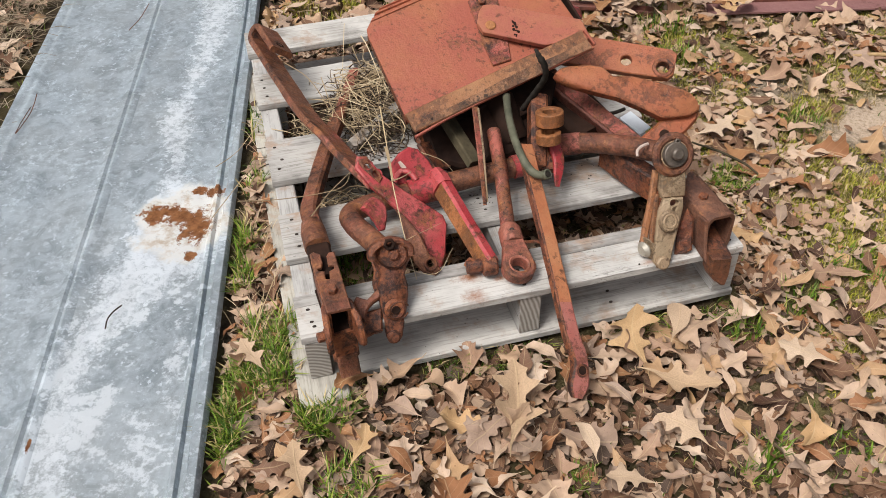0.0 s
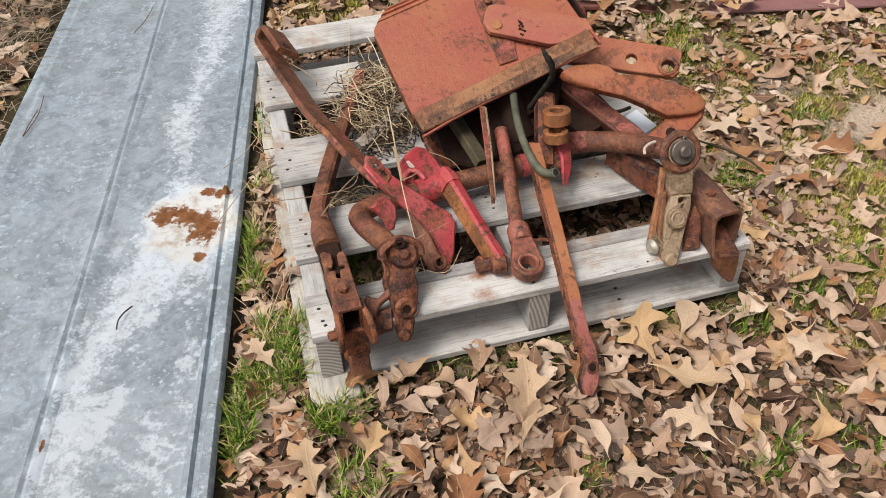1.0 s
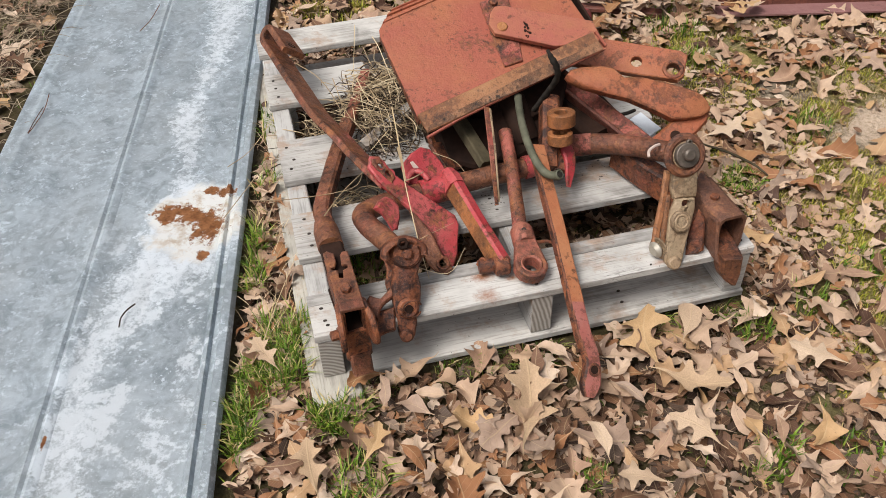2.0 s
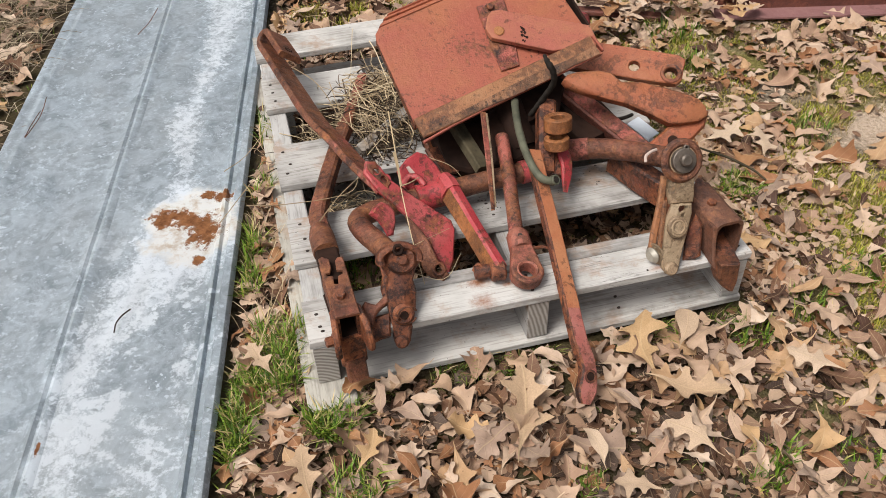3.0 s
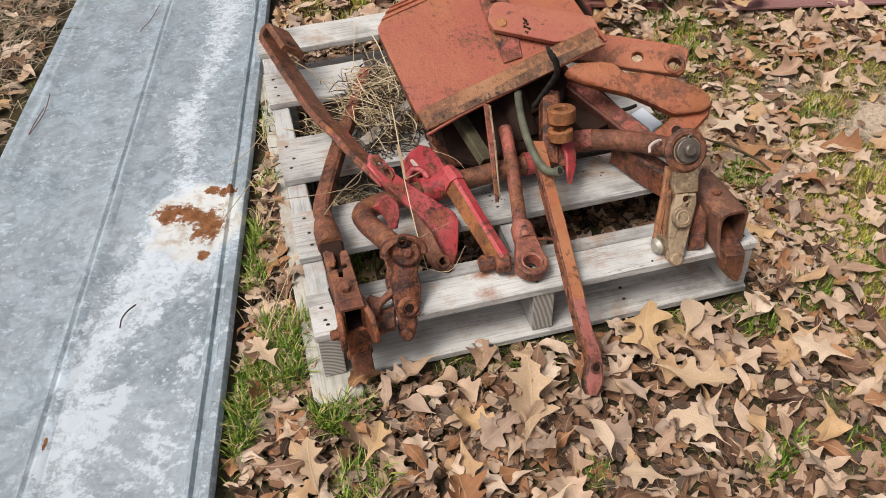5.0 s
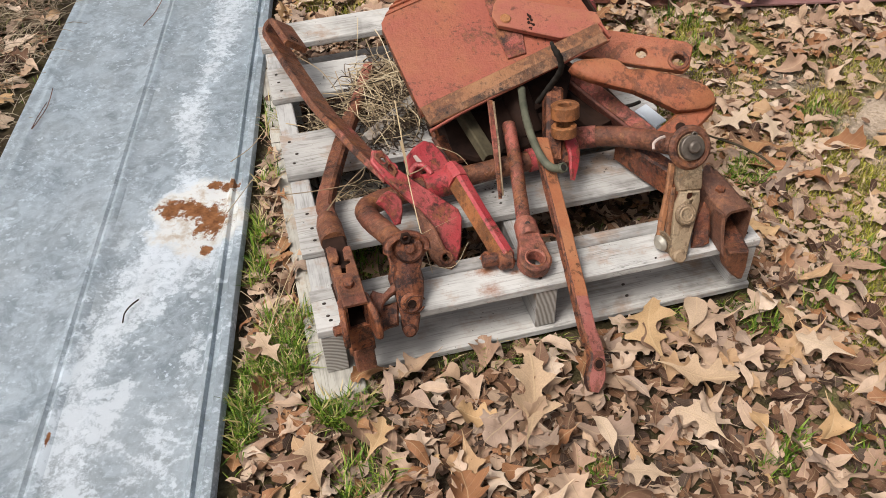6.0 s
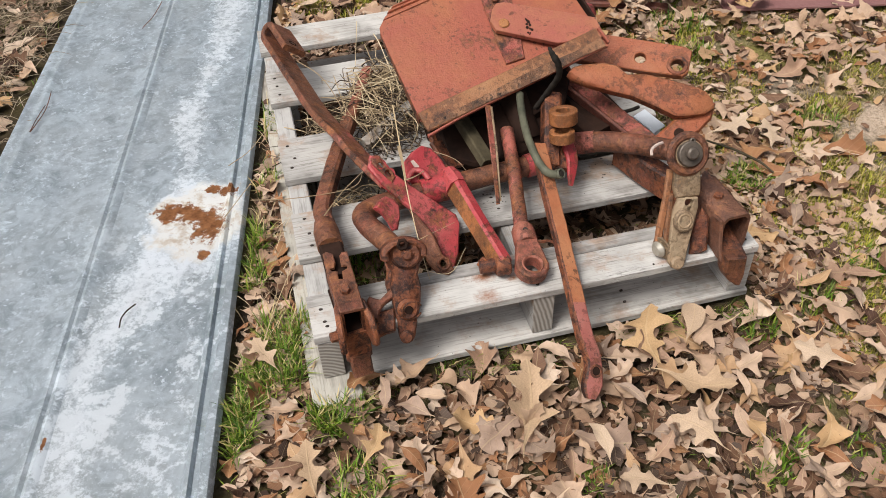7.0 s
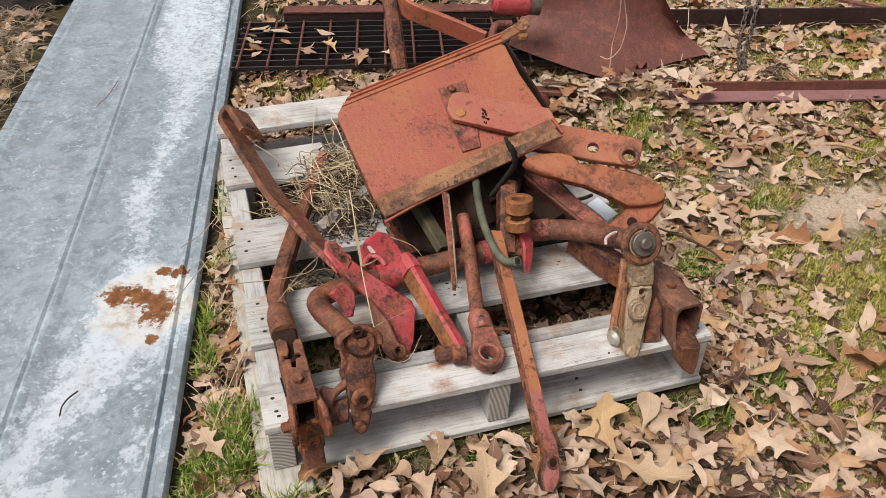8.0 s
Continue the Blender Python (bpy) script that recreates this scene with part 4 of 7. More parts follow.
def make_rockshaft():
    a = thing("rockshaft", (0.396, 0.335, 0.130), "rusty iron rockshaft tube with cranked ends and red lift arm", "tractor part")
    tube = curve_points([(0.172, 0.079, 0.212), (0.154, 0.131, 0.205), (0.133, 0.193, 0.195), (0.134, 0.232, 0.185), (0.168, 0.255, 0.180), (0.257, 0.269, 0.180), (0.381, 0.282, 0.180), (0.490, 0.294, 0.180),
                         (0.558, 0.317, 0.190), (0.621, 0.295, 0.205), (0.679, 0.239, 0.225), (0.723, 0.165, 0.250)], 5)
    part("tube", sweep(tube, round_profile(0.0205, 16), (0.1, 0.2, 1)), M_SHAFT, a, smooth=60)
    # red sleeve in the middle, with the lever
    s0, s1 = Vector((0.253, 0.267, 0.180)), Vector((0.328, 0.276, 0.180))
    part("sleeve", sweep([s0, s0.lerp(s1, 0.5), s1], round_profile(0.027, 16), (0, 0, 1), [1.0, 0.96, 1.1]), M_PINK, a, smooth=33)
    l0, l1 = Vector((0.314, 0.269, 0.196)), Vector((0.353, 0.060, 0.152))
    lever = sweep([l0, l0.lerp(l1, 0.5), l1], rect_profile(0.026, 0.038, 0.005), Vector((0.45, -0.3, 0.8)), [(1.0, 1.1), (0.95, 1), (0.95, 1.0)])
    part("lever", lever, M_PINK, a, smooth=35, bare=(M_ORANGE, (-0.8, -0.45, -0.1)))
    part("lever_cap", sweep([l0 - (l1 - l0).normalized() * 0.022, l0, l0 + (l1 - l0).normalized() * 0.02], rect_profile(0.036, 0.046, 0.012), Vector((0.45, -0.3, 0.8)), [0.75, 1.0, 1.0]), M_PINK, a, smooth=33)
    k0, k1 = Vector((0.312, 0.070, 0.150)), Vector((0.361, 0.066, 0.150))
    part("pin", sweep([k0, k1], round_profile(0.0125, 14), (0, 0, 1)), M_RUST, a, smooth=60)
    part("pin_eye", disc(0.0185, 0.027, basis(l1, (0, 0, 1), (k1 - k0)), 18, 0.0, 0.003), M_RUST, a, smooth=33)
    part("cotter", sweep(curve_points([(0.310, 0.073, 0.152), (0.321, 0.075, 0.164), (0.329, 0.065, 0.154)], 4), round_profile(0.003, 6), (0, 0, 1)), M_RUST, a)
    # red lugs welded to the shaft
    flange = [(0.148, 0.181, 0.237), (0.159, 0.194, 0.242), (0.173, 0.203, 0.241), (0.187, 0.203, 0.231), (0.194, 0.196, 0.219), (0.193, 0.182, 0.207), (0.184, 0.161, 0.194), (0.175, 0.157, 0.197), (0.169, 0.168, 0.211), (0.162, 0.175, 0.222)]
    part("lug", cut_plate(flange, [], 0.014, (0.45, -0.6, 0.65), 0.004), M_PINK, a, "bright red curled flange", smooth=45)
    part("red_band", sweep([(0.471, 0.290, 0.180), (0.511, 0.294, 0.181)], round_profile(0.0235, 16), (0, 0, 1)), M_PINK, a, smooth=33)
    part("red_band", sweep([(0.579, 0.316, 0.194), (0.617, 0.299, 0.203)], round_profile(0.0225, 16), (0, 0, 1)), M_WORN, a, smooth=33)
    return a


make_rockshaft()


def make_left_hanger():
    a = thing("hanger_link", (0.158, 0.025, 0.070), "pitted brown rusty hanger link with a knuckle and wire ring", "tractor part", "hanger links")
    face = Vector((0.1, -0.85, 0.5)).normalized()
    strap = [(0.143, 0.064, 0.221), (0.143, 0.071, 0.233), (0.153, 0.078, 0.242), (0.172, 0.082, 0.245), (0.191, 0.082, 0.242), (0.207, 0.078, 0.233), (0.215, 0.073, 0.222), (0.212, 0.066, 0.210), (0.201, 0.058, 0.200), (0.194, 0.049, 0.186), (0.197, 0.039, 0.168), (0.191, 0.024, 0.144), (0.180, 0.007, 0.116), (0.172, -0.007, 0.095), (0.165, -0.012, 0.088), (0.153, -0.013, 0.089), (0.146, -0.008, 0.097), (0.145, 0.008, 0.126), (0.144, 0.026, 0.156), (0.146, 0.041, 0.181), (0.153, 0.051, 0.197), (0.147, 0.058, 0.210)]
    part("strap", cut_plate(strap, [], 0.022, face, 0.004), M_RUST, a, smooth=45)
    back = [(0.145, 0.096, 0.193), (0.149, 0.102, 0.202), (0.190, 0.107, 0.201), (0.198, 0.096, 0.181), (0.190, 0.081, 0.157), (0.174, 0.055, 0.116), (0.160, 0.040, 0.094), (0.145, 0.051, 0.115), (0.140, 0.072, 0.152), (0.147, 0.084, 0.171)]
    part("strap", cut_plate(back, [], 0.012, face, 0.003), M_RUST, a, smooth=45)
    top = Vector((0.179, 0.059, 0.229))
    knuckle = part("knuckle", disc(0.027, 0.016, basis(top, (1, 0, 0), face), 20, 0.0, 0.005), M_RUST, a, smooth=40)
    part("pin_end", disc(0.010, 0.012, basis(top + face * 0.010, (1, 0, 0), face), 8, 0.0, 0.003), M_RUST, knuckle, smooth=30)
    crown = curve_points([(0.142, 0.052, 0.230), (0.144, 0.060, 0.243), (0.157, 0.066, 0.249), (0.177, 0.069, 0.251), (0.196, 0.068, 0.245), (0.209, 0.063, 0.234), (0.209, 0.056, 0.222)], 3)
    part("crown", sweep(crown, rect_profile(0.011, 0.026, 0.004), face), M_RUST, knuckle, smooth=45)
    part("nut", disc(0.011, 0.012, basis((0.175, 0.058, 0.252), (1, 0, 0), face), 6, 0.005, 0.002), M_DARK, knuckle)
    q = Vector((0.167, 0.007, 0.147))
    part("boss", disc(0.019, 0.010, basis(q, (1, 0, 0), face), 18, 0.0, 0.004), M_RUST, a, smooth=40)
    part("boss_hole", disc(0.0075, 0.004, basis(q + face * 0.0055, (1, 0, 0), face), 12, 0.0, 0.001), M_DARK, a, smooth=40)
    ring = [q + face * 0.010 + Vector((0.0165 * math.cos(t) + 0.005, 0, 0.020 * math.sin(t))) for t in [2 * math.pi * k / 20 + 0.4 for k in range(18)]]
    part("wire_ring", sweep(ring, round_profile(0.0017, 6), (0, 1, 0.2)), M_RUST, a)
    part("toe", disc(0.012, 0.014, basis((0.157, -0.015, 0.104), (1, 0, 0), face), 14, 0.0, 0.004), M_RUST, a, smooth=40)
    # bracket to the socket: a rounded ear and a web below it
    ear = [(0.100, 0.031, 0.161), (0.106, 0.037, 0.164), (0.116, 0.032, 0.160), (0.123, 0.030, 0.158), (0.147, 0.045, 0.166), (0.150, 0.031, 0.157), (0.135, 0.025, 0.155), (0.124, 0.018, 0.152), (0.118, 0.012, 0.148), (0.112, -0.001, 0.141), (0.103, 0.002, 0.143), (0.100, 0.011, 0.149)]
    part("bracket", cut_plate(ear, [], 0.020, (0.05, -0.5, 0.85), 0.003), M_SHAFT, a, "worn brown bracket ear", smooth=40)
    web = [(0.116, 0.023, 0.136), (0.146, 0.026, 0.136), (0.139, -0.009, 0.116), (0.124, -0.010, 0.116), (0.110, -0.014, 0.115), (0.106, 0.003, 0.125)]
    part("bracket_web", cut_plate(web, [], 0.018, (0.05, -0.5, 0.85), 0.003), M_RUST, a, smooth=40)
    return a


make_left_hanger()


def make_right_hanger():
    a = thing("hanger_link", (0.663, 0.002, 0.130), "drab grey hanger link with pierced straps and a big pivot bolt", "tractor part", "hanger links")
    face = Vector((-0.10, -0.85, 0.5)).normalized()
    x = Vector((1, 0, 0))
    strap = [(0.678, 0.088, 0.276), (0.670, 0.095, 0.287), (0.670, 0.104, 0.301), (0.676, 0.110, 0.313), (0.689, 0.113, 0.321), (0.705, 0.112, 0.323), (0.724, 0.108, 0.319), (0.735, 0.101, 0.309), (0.738, 0.092, 0.296), (0.733, 0.085, 0.282), (0.723, 0.080, 0.272), (0.719, 0.064, 0.243), (0.716, 0.057, 0.231), (0.675, 0.062, 0.231), (0.673, 0.072, 0.247)]
    body = part("strap", cut_plate(strap, [], 0.020, face, 0.003), M_DRAB, a, smooth=45)
    low = [(0.664, 0.046, 0.217), (0.675, 0.055, 0.236), (0.710, 0.050, 0.235), (0.709, 0.042, 0.220), (0.698, 0.026, 0.190), (0.686, 0.010, 0.161), (0.676, -0.006, 0.132), (0.666, -0.010, 0.123), (0.652, -0.006, 0.126), (0.645, 0.001, 0.138), (0.655, 0.025, 0.180)]
    part("strap", cut_plate(low, [((0.692, 0.049, 0.228), 0.0095)], 0.012, face, 0.002), M_DRAB, a, "drab lower strap with a slotted hole", smooth=45)
    top = Vector((0.700, 0.088, 0.304))
    ring = part("knuckle", disc(0.040, 0.014, basis(top - face * 0.004, x, face), 24, 0.024, 0.005), M_SHAFT, a, "rusty raised rim", smooth=40)
    part("pivot_washer", disc(0.0225, 0.012, basis(top + face * 0.002 + x * 0.002, x, face), 22, 0.0, 0.0015), M_STEEL, ring, smooth=33)
    part("pivot_bolt", disc(0.0110, 0.016, basis((0.701, 0.078, 0.312), x, face), 18, 0.0, 0.003), M_STEEL, ring, smooth=40)
    part("grease_nipple", disc(0.0055, 0.010, basis((0.708, 0.098, 0.324), x, face), 10, 0.0025, 0.001), M_STEEL, ring, smooth=33)
    m = basis((0.677, 0.025, 0.207), x, face)
    part("boss", disc(0.020, 0.010, m, 18, 0.0, 0.003), M_DRAB, a, smooth=40)
    part("boss_ridge", disc(0.0145, 0.013, m, 16, 0.009, 0.002), M_DRAB, a, smooth=40)
    part("boss", disc(0.0125, 0.012, basis((0.658, -0.011, 0.142), x, face), 14, 0.0, 0.003), M_DRAB, a, smooth=40)
    # two straps behind, seen on edge
    part("rear_strap", sweep([(0.678, 0.100, 0.266), (0.664, 0.075, 0.220), (0.648, 0.051, 0.175), (0.640, 0.035, 0.147)], rect_profile(0.013, 0.012, 0.003), face), M_TAN, a, smooth=40)
    part("rear_strap", sweep([(0.672, 0.073, 0.233), (0.661, 0.048, 0.189), (0.650, 0.021, 0.140)], rect_profile(0.012, 0.012, 0.003), face, [0.7, 1.0, 0.9]), M_TAN, a, smooth=40)
    q = Vector((0.636, 0.023, 0.150))
    part("pin_head", disc(0.0155, 0.014, basis(q, (0, 0, 1), (-0.92, -0.33, 0.20)), 20, 0.0, 0.006), M_ZINCED, a, smooth=33)
    part("pin_washer", disc(0.0215, 0.004, basis(q + Vector((0.009, 0.004, -0.002)), (0, 0, 1), (-0.92, -0.33, 0.20)), 20, 0.0, 0.001), M_DRAB, a, smooth=33)
    w = curve_points([(0.666, 0.153, 0.262), (0.670, 0.163, 0.268), (0.684, 0.171, 0.270), (0.697, 0.176, 0.268)], 4)
    part("wire", sweep(w, round_profile(0.0028, 6), (0, 0, 1)), M_STRING, a, "short pale wire")
    return a


make_right_hanger()


def make_right_link():
    a = thing("lower_link", (0.764, 0.023, 0.130), "brown rusty lower link arm ending in an open square socket", "tractor part", "lower links")
    arm = [(0.674, 0.296, 0.170), (0.707, 0.205, 0.168), (0.739, 0.133, 0.166), (0.761, 0.096, 0.166)]
    part("bar", sweep(curve_points(arm, 4), rect_profile(0.034, 0.060, 0.004), (0, 0, 1)), M_RUST, a, smooth=35)
    half, wall = 0.0285, 0.006
    outer = [(half, -0.036), (half, 0.034), (half - 0.004, 0.042), (half - 0.012, 0.046), (-half + 0.012, 0.046), (-half + 0.004, 0.042), (-half, 0.034), (-half, -0.024), (-half + 0.002, -0.032), (-half + 0.006, -0.036)]
    inner = [(-half + wall + 0.003, -0.034), (-half + wall, -0.024), (-half + wall, 0.032), (-half + 0.013, 0.040), (half - 0.013, 0.040), (half - wall, 0.032), (half - wall, -0.036)]
    part("channel", sweep([(0.763, 0.122, 0.168), (0.766, 0.060, 0.168), (0.769, 0.003, 0.168)], outer + inner, (0, 0, 1)), M_CHANNEL, a, "plum brown folded channel open below", smooth=50)
    part("channel_floor", sweep([(0.768, 0.100, 0.146), (0.768, 0.010, 0.140), (0.768, -0.018, 0.132)], rect_profile(0.044, 0.014, 0.003), (0, 0, 1)), M_RUST, a, smooth=40)
    strap = [(0.755, 0.118, 0.216), (0.763, 0.128, 0.218), (0.774, 0.132, 0.218), (0.773, 0.076, 0.210), (0.779, 0.061, 0.208), (0.767, 0.049, 0.206), (0.744, 0.048, 0.206), (0.740, 0.061, 0.208), (0.742, 0.089, 0.212)]
    part("top_strap", cut_plate(strap, [], 0.007, (0, -0.15, 1)), M_CHANNEL, a, "plum brown top strap", smooth=40)
    bolt(a, Vector((0.761, 0.061, 0.216)), (0, 0, 1), 0.009, 0.009)
    # side wall and block below the opening
    wall = [(0.7400, 0.030, 0.204), (0.7400, 0.003, 0.209), (0.7410, -0.010, 0.158), (0.7425, -0.024, 0.132), (0.7420, -0.006, 0.130), (0.7400, 0.030, 0.135)]
    part("side_wall", cut_plate(wall, [], 0.0075, (-1.0, -0.08, 0.0), 0.002), M_CHANNEL, a, smooth=40)
    block = [(0.741, -0.020, 0.150), (0.783, -0.020, 0.142), (0.783, -0.020, 0.100), (0.778, -0.020, 0.076), (0.770, -0.020, 0.078), (0.750, -0.020, 0.098), (0.742, -0.020, 0.118)]
    part("block", cut_plate(block, [], 0.032, (0.05, -1.0, 0.10), 0.003), M_SHAFT, a, smooth=40)
    cheek = [(0.713, 0.042, 0.189), (0.723, 0.047, 0.209), (0.732, 0.034, 0.195), (0.726, 0.008, 0.140), (0.717, 0.010, 0.133), (0.697, 0.018, 0.126), (0.703, 0.034, 0.163)]
    part("cheek", cut_plate(cheek, [], 0.012, (-0.45, -0.75, 0.4), 0.003), M_RUST, a, "orange rusty cheek plate", smooth=40)
    return a


make_right_link()


def make_lift_rod():
    a = thing("lift_rod", (0.427, 0.177, 0.130), "rusty red lift rod with an eye end", "tractor part")
    r0, r1 = Vector((0.447, 0.344, 0.236)), Vector((0.410, 0.131, 0.170))
    part("rod", sweep(curve_points([r0, r0.lerp(r1, 0.5) + Vector((0.002, 0, 0.001)), r1], 5), round_profile(0.0135, 14), (0, 0, 1)), M_WORN, a, smooth=60)
    n1 = Vector((0.407, 0.091, 0.163))
    part("socket", sweep([r1, r1.lerp(n1, 0.2), r1.lerp(n1, 0.9), n1], round_profile(0.021, 16), (0, 0, 1), [0.8, 1.0, 1.05, 0.9]), M_EYE, a, smooth=45)
    e1 = Vector((0.397, 0.016, 0.150))
    d = e1 - n1
    eye = part("eye", plate(rounded(0.036, 0.060, d.length + 0.014, None, 0.029), [(d.length - 0.014, 0.0, 0.0155)], 0.026, basis(n1 - d * 0.1, d, (0.05, -0.45, 0.9)), 0.003), M_EYE, a, smooth=40)
    part("eye_bush", disc(0.021, 0.030, basis(n1 - d * 0.1 + d.normalized() * (d.length - 0.014), d, (0.05, -0.45, 0.9)), 20, 0.0152, 0.003), M_EYE, eye, smooth=40)
    part("dimple", disc(0.005, 0.004, basis(r1.lerp(n1, 0.4) + Vector((0, -0.010, 0.018)), (1, 0, 0), (0, -0.5, 0.85)), 10, 0.0, 0.001), M_NAIL, a)
    part("cotter", sweep(curve_points([(0.410, 0.107, 0.165), (0.429, 0.088, 0.165), (0.450, 0.087, 0.162), (0.466, 0.079, 0.158)], 4), round_profile(0.003, 6), (0, 0, 1)), M_RUST, a)
    return a


make_lift_rod()


def make_long_bar():
    a = thing("long_bar", (0.443, -0.154, 0.000), "long bent flat iron bar, faded red, reaching down into the leaves", "tractor part")
    pts = [(0.481, 0.252, 0.255), (0.473, 0.165, 0.218), (0.466, 0.078, 0.182), (0.458, -0.01, 0.145), (0.45, -0.097, 0.108), (0.455, -0.135, 0.07), (0.436, -0.177, 0.034)]
    path = curve_points(pts, 5)
    n = len(path)
    scales = [(1.0 + (0.30 * max(0, (i / n - 0.80) / 0.14)), 1.0) for i in range(n - 3)] + [(1.25, 1.0), (1.05, 0.95), (0.55, 0.8)]
    half = int(n * 0.55)
    part("bar", sweep(path[half:], rect_profile(0.029, 0.018, 0.003), (0.30, -0.45, 0.85), scales[half:]), M_SALMON, a, "faded red lower end", smooth=35, bare=(M_RUST, (-0.9, -0.3, 0.1)))
    part("bar", sweep(path[:half + 1], rect_profile(0.0292, 0.0182, 0.003), (0.30, -0.45, 0.85)), M_FADED, a, smooth=35, bare=(M_RUST, (-0.9, -0.3, 0.1)))
    ridge = [p + Vector((-0.010, -0.004, 0.009)) for p in path[2:int(n * 0.8)]]
    part("ridge", sweep(ridge, rect_profile(0.006, 0.004, 0.0015), (0.30, -0.45, 0.85)), M_RUST, a, "rust scale along the bar", smooth=60)
    end, along = path[-5], (path[-4] - path[-6]).normalized()
    face = Vector((0.30, -0.45, 0.85))
    face = (face - along * face.dot(along)).normalized()
    part("end_hole", disc(0.0075, 0.003, basis(end + face * 0.0088, along, face), 16, 0.0, 0.0005), M_DARK, a)
    part("hole_rim", disc(0.0120, 0.003, basis(end + face * 0.0092, along, face), 18, 0.0076, 0.0008), M_RUST, a)
    return a


make_long_bar()


def make_hood():
    """A pressed sheet with rounded corners, a folded top, an angle iron along its foot and a bolted bracket."""
    a = thing("sheet_hood", (0.307, 0.307, 0.200), "faded red pressed steel hood with rusty angle iron foot", "tractor part")
    bl, br, tl = Vector((0.281, 0.373, 0.270)), Vector((0.687, 0.475, 0.330)), Vector((0.251, 0.577, 0.375))
    x = (br - bl).normalized()
    z = x.cross(tl - bl).normalized()
    if z.z < 0:
        z = -z
    m = basis(bl, x, z)
    inv = m.inverted()

    def flat(points):
        return [tuple((inv @ Vector(p)).xy) for p in points]

    edge = flat([(0.281, 0.373, 0.270), (0.246, 0.561, 0.366), (0.247, 0.574, 0.373), (0.257, 0.586, 0.380), (0.274, 0.594, 0.384), (0.633, 0.678, 0.434), (0.642, 0.674, 0.432), (0.652, 0.604, 0.396), (0.679, 0.516, 0.351), (0.694, 0.476, 0.331)])
    part("panel", plate(edge, [], 0.005, m), M_RED, a, smooth=30)
    # folded top: one sheet carried back over the edge, with pressed ridges
    a0, a1 = Vector((0.255, 0.583, 0.379)), Vector((0.292, 0.636, 0.386))
    b0, b1 = Vector((0.637, 0.680, 0.434)), Vector((0.647, 0.727, 0.439))
    rows = []
    for k in range(22):
        w = k / 21
        rise = (0.0045 if k % 7 in (2, 3, 4, 5) else 0.0) + 0.006 * math.sin(math.pi * w)
        rows.append([a0.lerp(a1, w).lerp(b0.lerp(b1, w), c / 12) + z * (rise + 0.0012 * noise.noise(Vector((c * 0.4, w * 3, 2.0)))) for c in range(13)])
    bm = thick_sheet(rows, z * 0.003)
    part("top_fold", bm, M_RED, a, "folded top edge with pressed ridges", smooth=25)
    p0, p1 = Vector((0.297, 0.646, 0.377)), Vector((0.650, 0.738, 0.428))
    part("back_wall", sweep([p0 - z * 0.022, p1 - z * 0.022], rect_profile(0.005, 0.06, 0.002), z), M_RED, a)
    for p0, p1, mat in (((0.284, 0.394, 0.263), (0.251, 0.582, 0.359), M_RUST), ((0.693, 0.529, 0.336), (0.650, 0.693, 0.420), M_DARK)):
        part("side_return", sweep([p0, p1], rect_profile(0.005, 0.036, 0.001), z), mat, a)
    # angle iron: a broad face turned to the front, a lip along its lower edge and a leg behind
    face = Vector((-0.12, -0.62, 0.77)).normalized()
    g0, g1 = Vector((0.281, 0.350, 0.283)), Vector((0.677, 0.453, 0.343))
    gx = (g1 - g0).normalized()
    down = gx.cross(face).normalized()
    if down.z > 0:
        down = -down
    line = [g0 + (g1 - g0) * k / 6 for k in range(7)]
    leg = part("angle_leg", sweep(line, rect_profile(0.042, 0.007, 0.002), face), M_TAN, a, "tan rusty angle iron face", smooth=30)
    part("angle_leg", sweep([p - down * 0.018 - face * 0.016 for p in line], rect_profile(0.007, 0.030, 0.002), face), M_RUST, a, smooth=30)
    part("scale_strip", sweep([p + down * 0.0125 + face * 0.0032 for p in line], rect_profile(0.018, 0.0014, 0.0005), face, [(0.35, 1), (0.75, 1), (0.85, 1), (1.2, 1), (1.35, 1), (0.9, 1), (1.1, 1)]), M_CHAR, leg, "dark flaking rust along the angle iron", smooth=30)
    lip = [p + down * 0.0215 - face * (0.004) for p in line]
    part("angle_lip", sweep([lip[0] - gx * 0.004 + down * 0.006] + lip[1:-1] + [lip[-1] + gx * 0.006], rect_profile(0.005, 0.010, 0.0015), face), M_BAR, leg, smooth=30)
    part("angle_end", sweep([g1 + gx * 0.006 - down * 0.018, g1 + gx * 0.010 + down * 0.018], rect_profile(0.006, 0.014, 0.002), face), M_RED, a, smooth=30)
    # bracket: backing plate, flat bar, bolt and rivet
    back = flat([(0.467, 0.595, 0.388), (0.528, 0.604, 0.394), (0.529, 0.546, 0.364), (0.518, 0.457, 0.318), (0.478, 0.452, 0.314), (0.472, 0.507, 0.343)])
    part("backing_plate", plate(back, [], 0.005, Matrix.Translation(z * 0.005) @ m), M_WORN, a, smooth=30)
    bar = flat([(0.490, 0.570, 0.376), (0.506, 0.570, 0.376), (0.682, 0.505, 0.346), (0.689, 0.462, 0.323), (0.589, 0.466, 0.323), (0.474, 0.514, 0.346), (0.467, 0.535, 0.357), (0.478, 0.559, 0.370)])
    flat_bar = part("flat_bar", plate(bar, [], 0.012, Matrix.Translation(z * 0.018) @ m), M_BAR, a, "red flat bar with black smudge", smooth=30)
    bolt(a, Vector((0.493, 0.581, 0.395)), z, 0.008, 0.008)
    part("rivet", disc(0.011, 0.004, basis((0.492, 0.513, 0.375), x, z), 16, 0.0, 0.002), M_ORANGE, flat_bar, smooth=33)
    rnd = random.Random(4)
    low, high = Vector((0.540, 0.483, 0.359)), Vector((0.539, 0.515, 0.376))
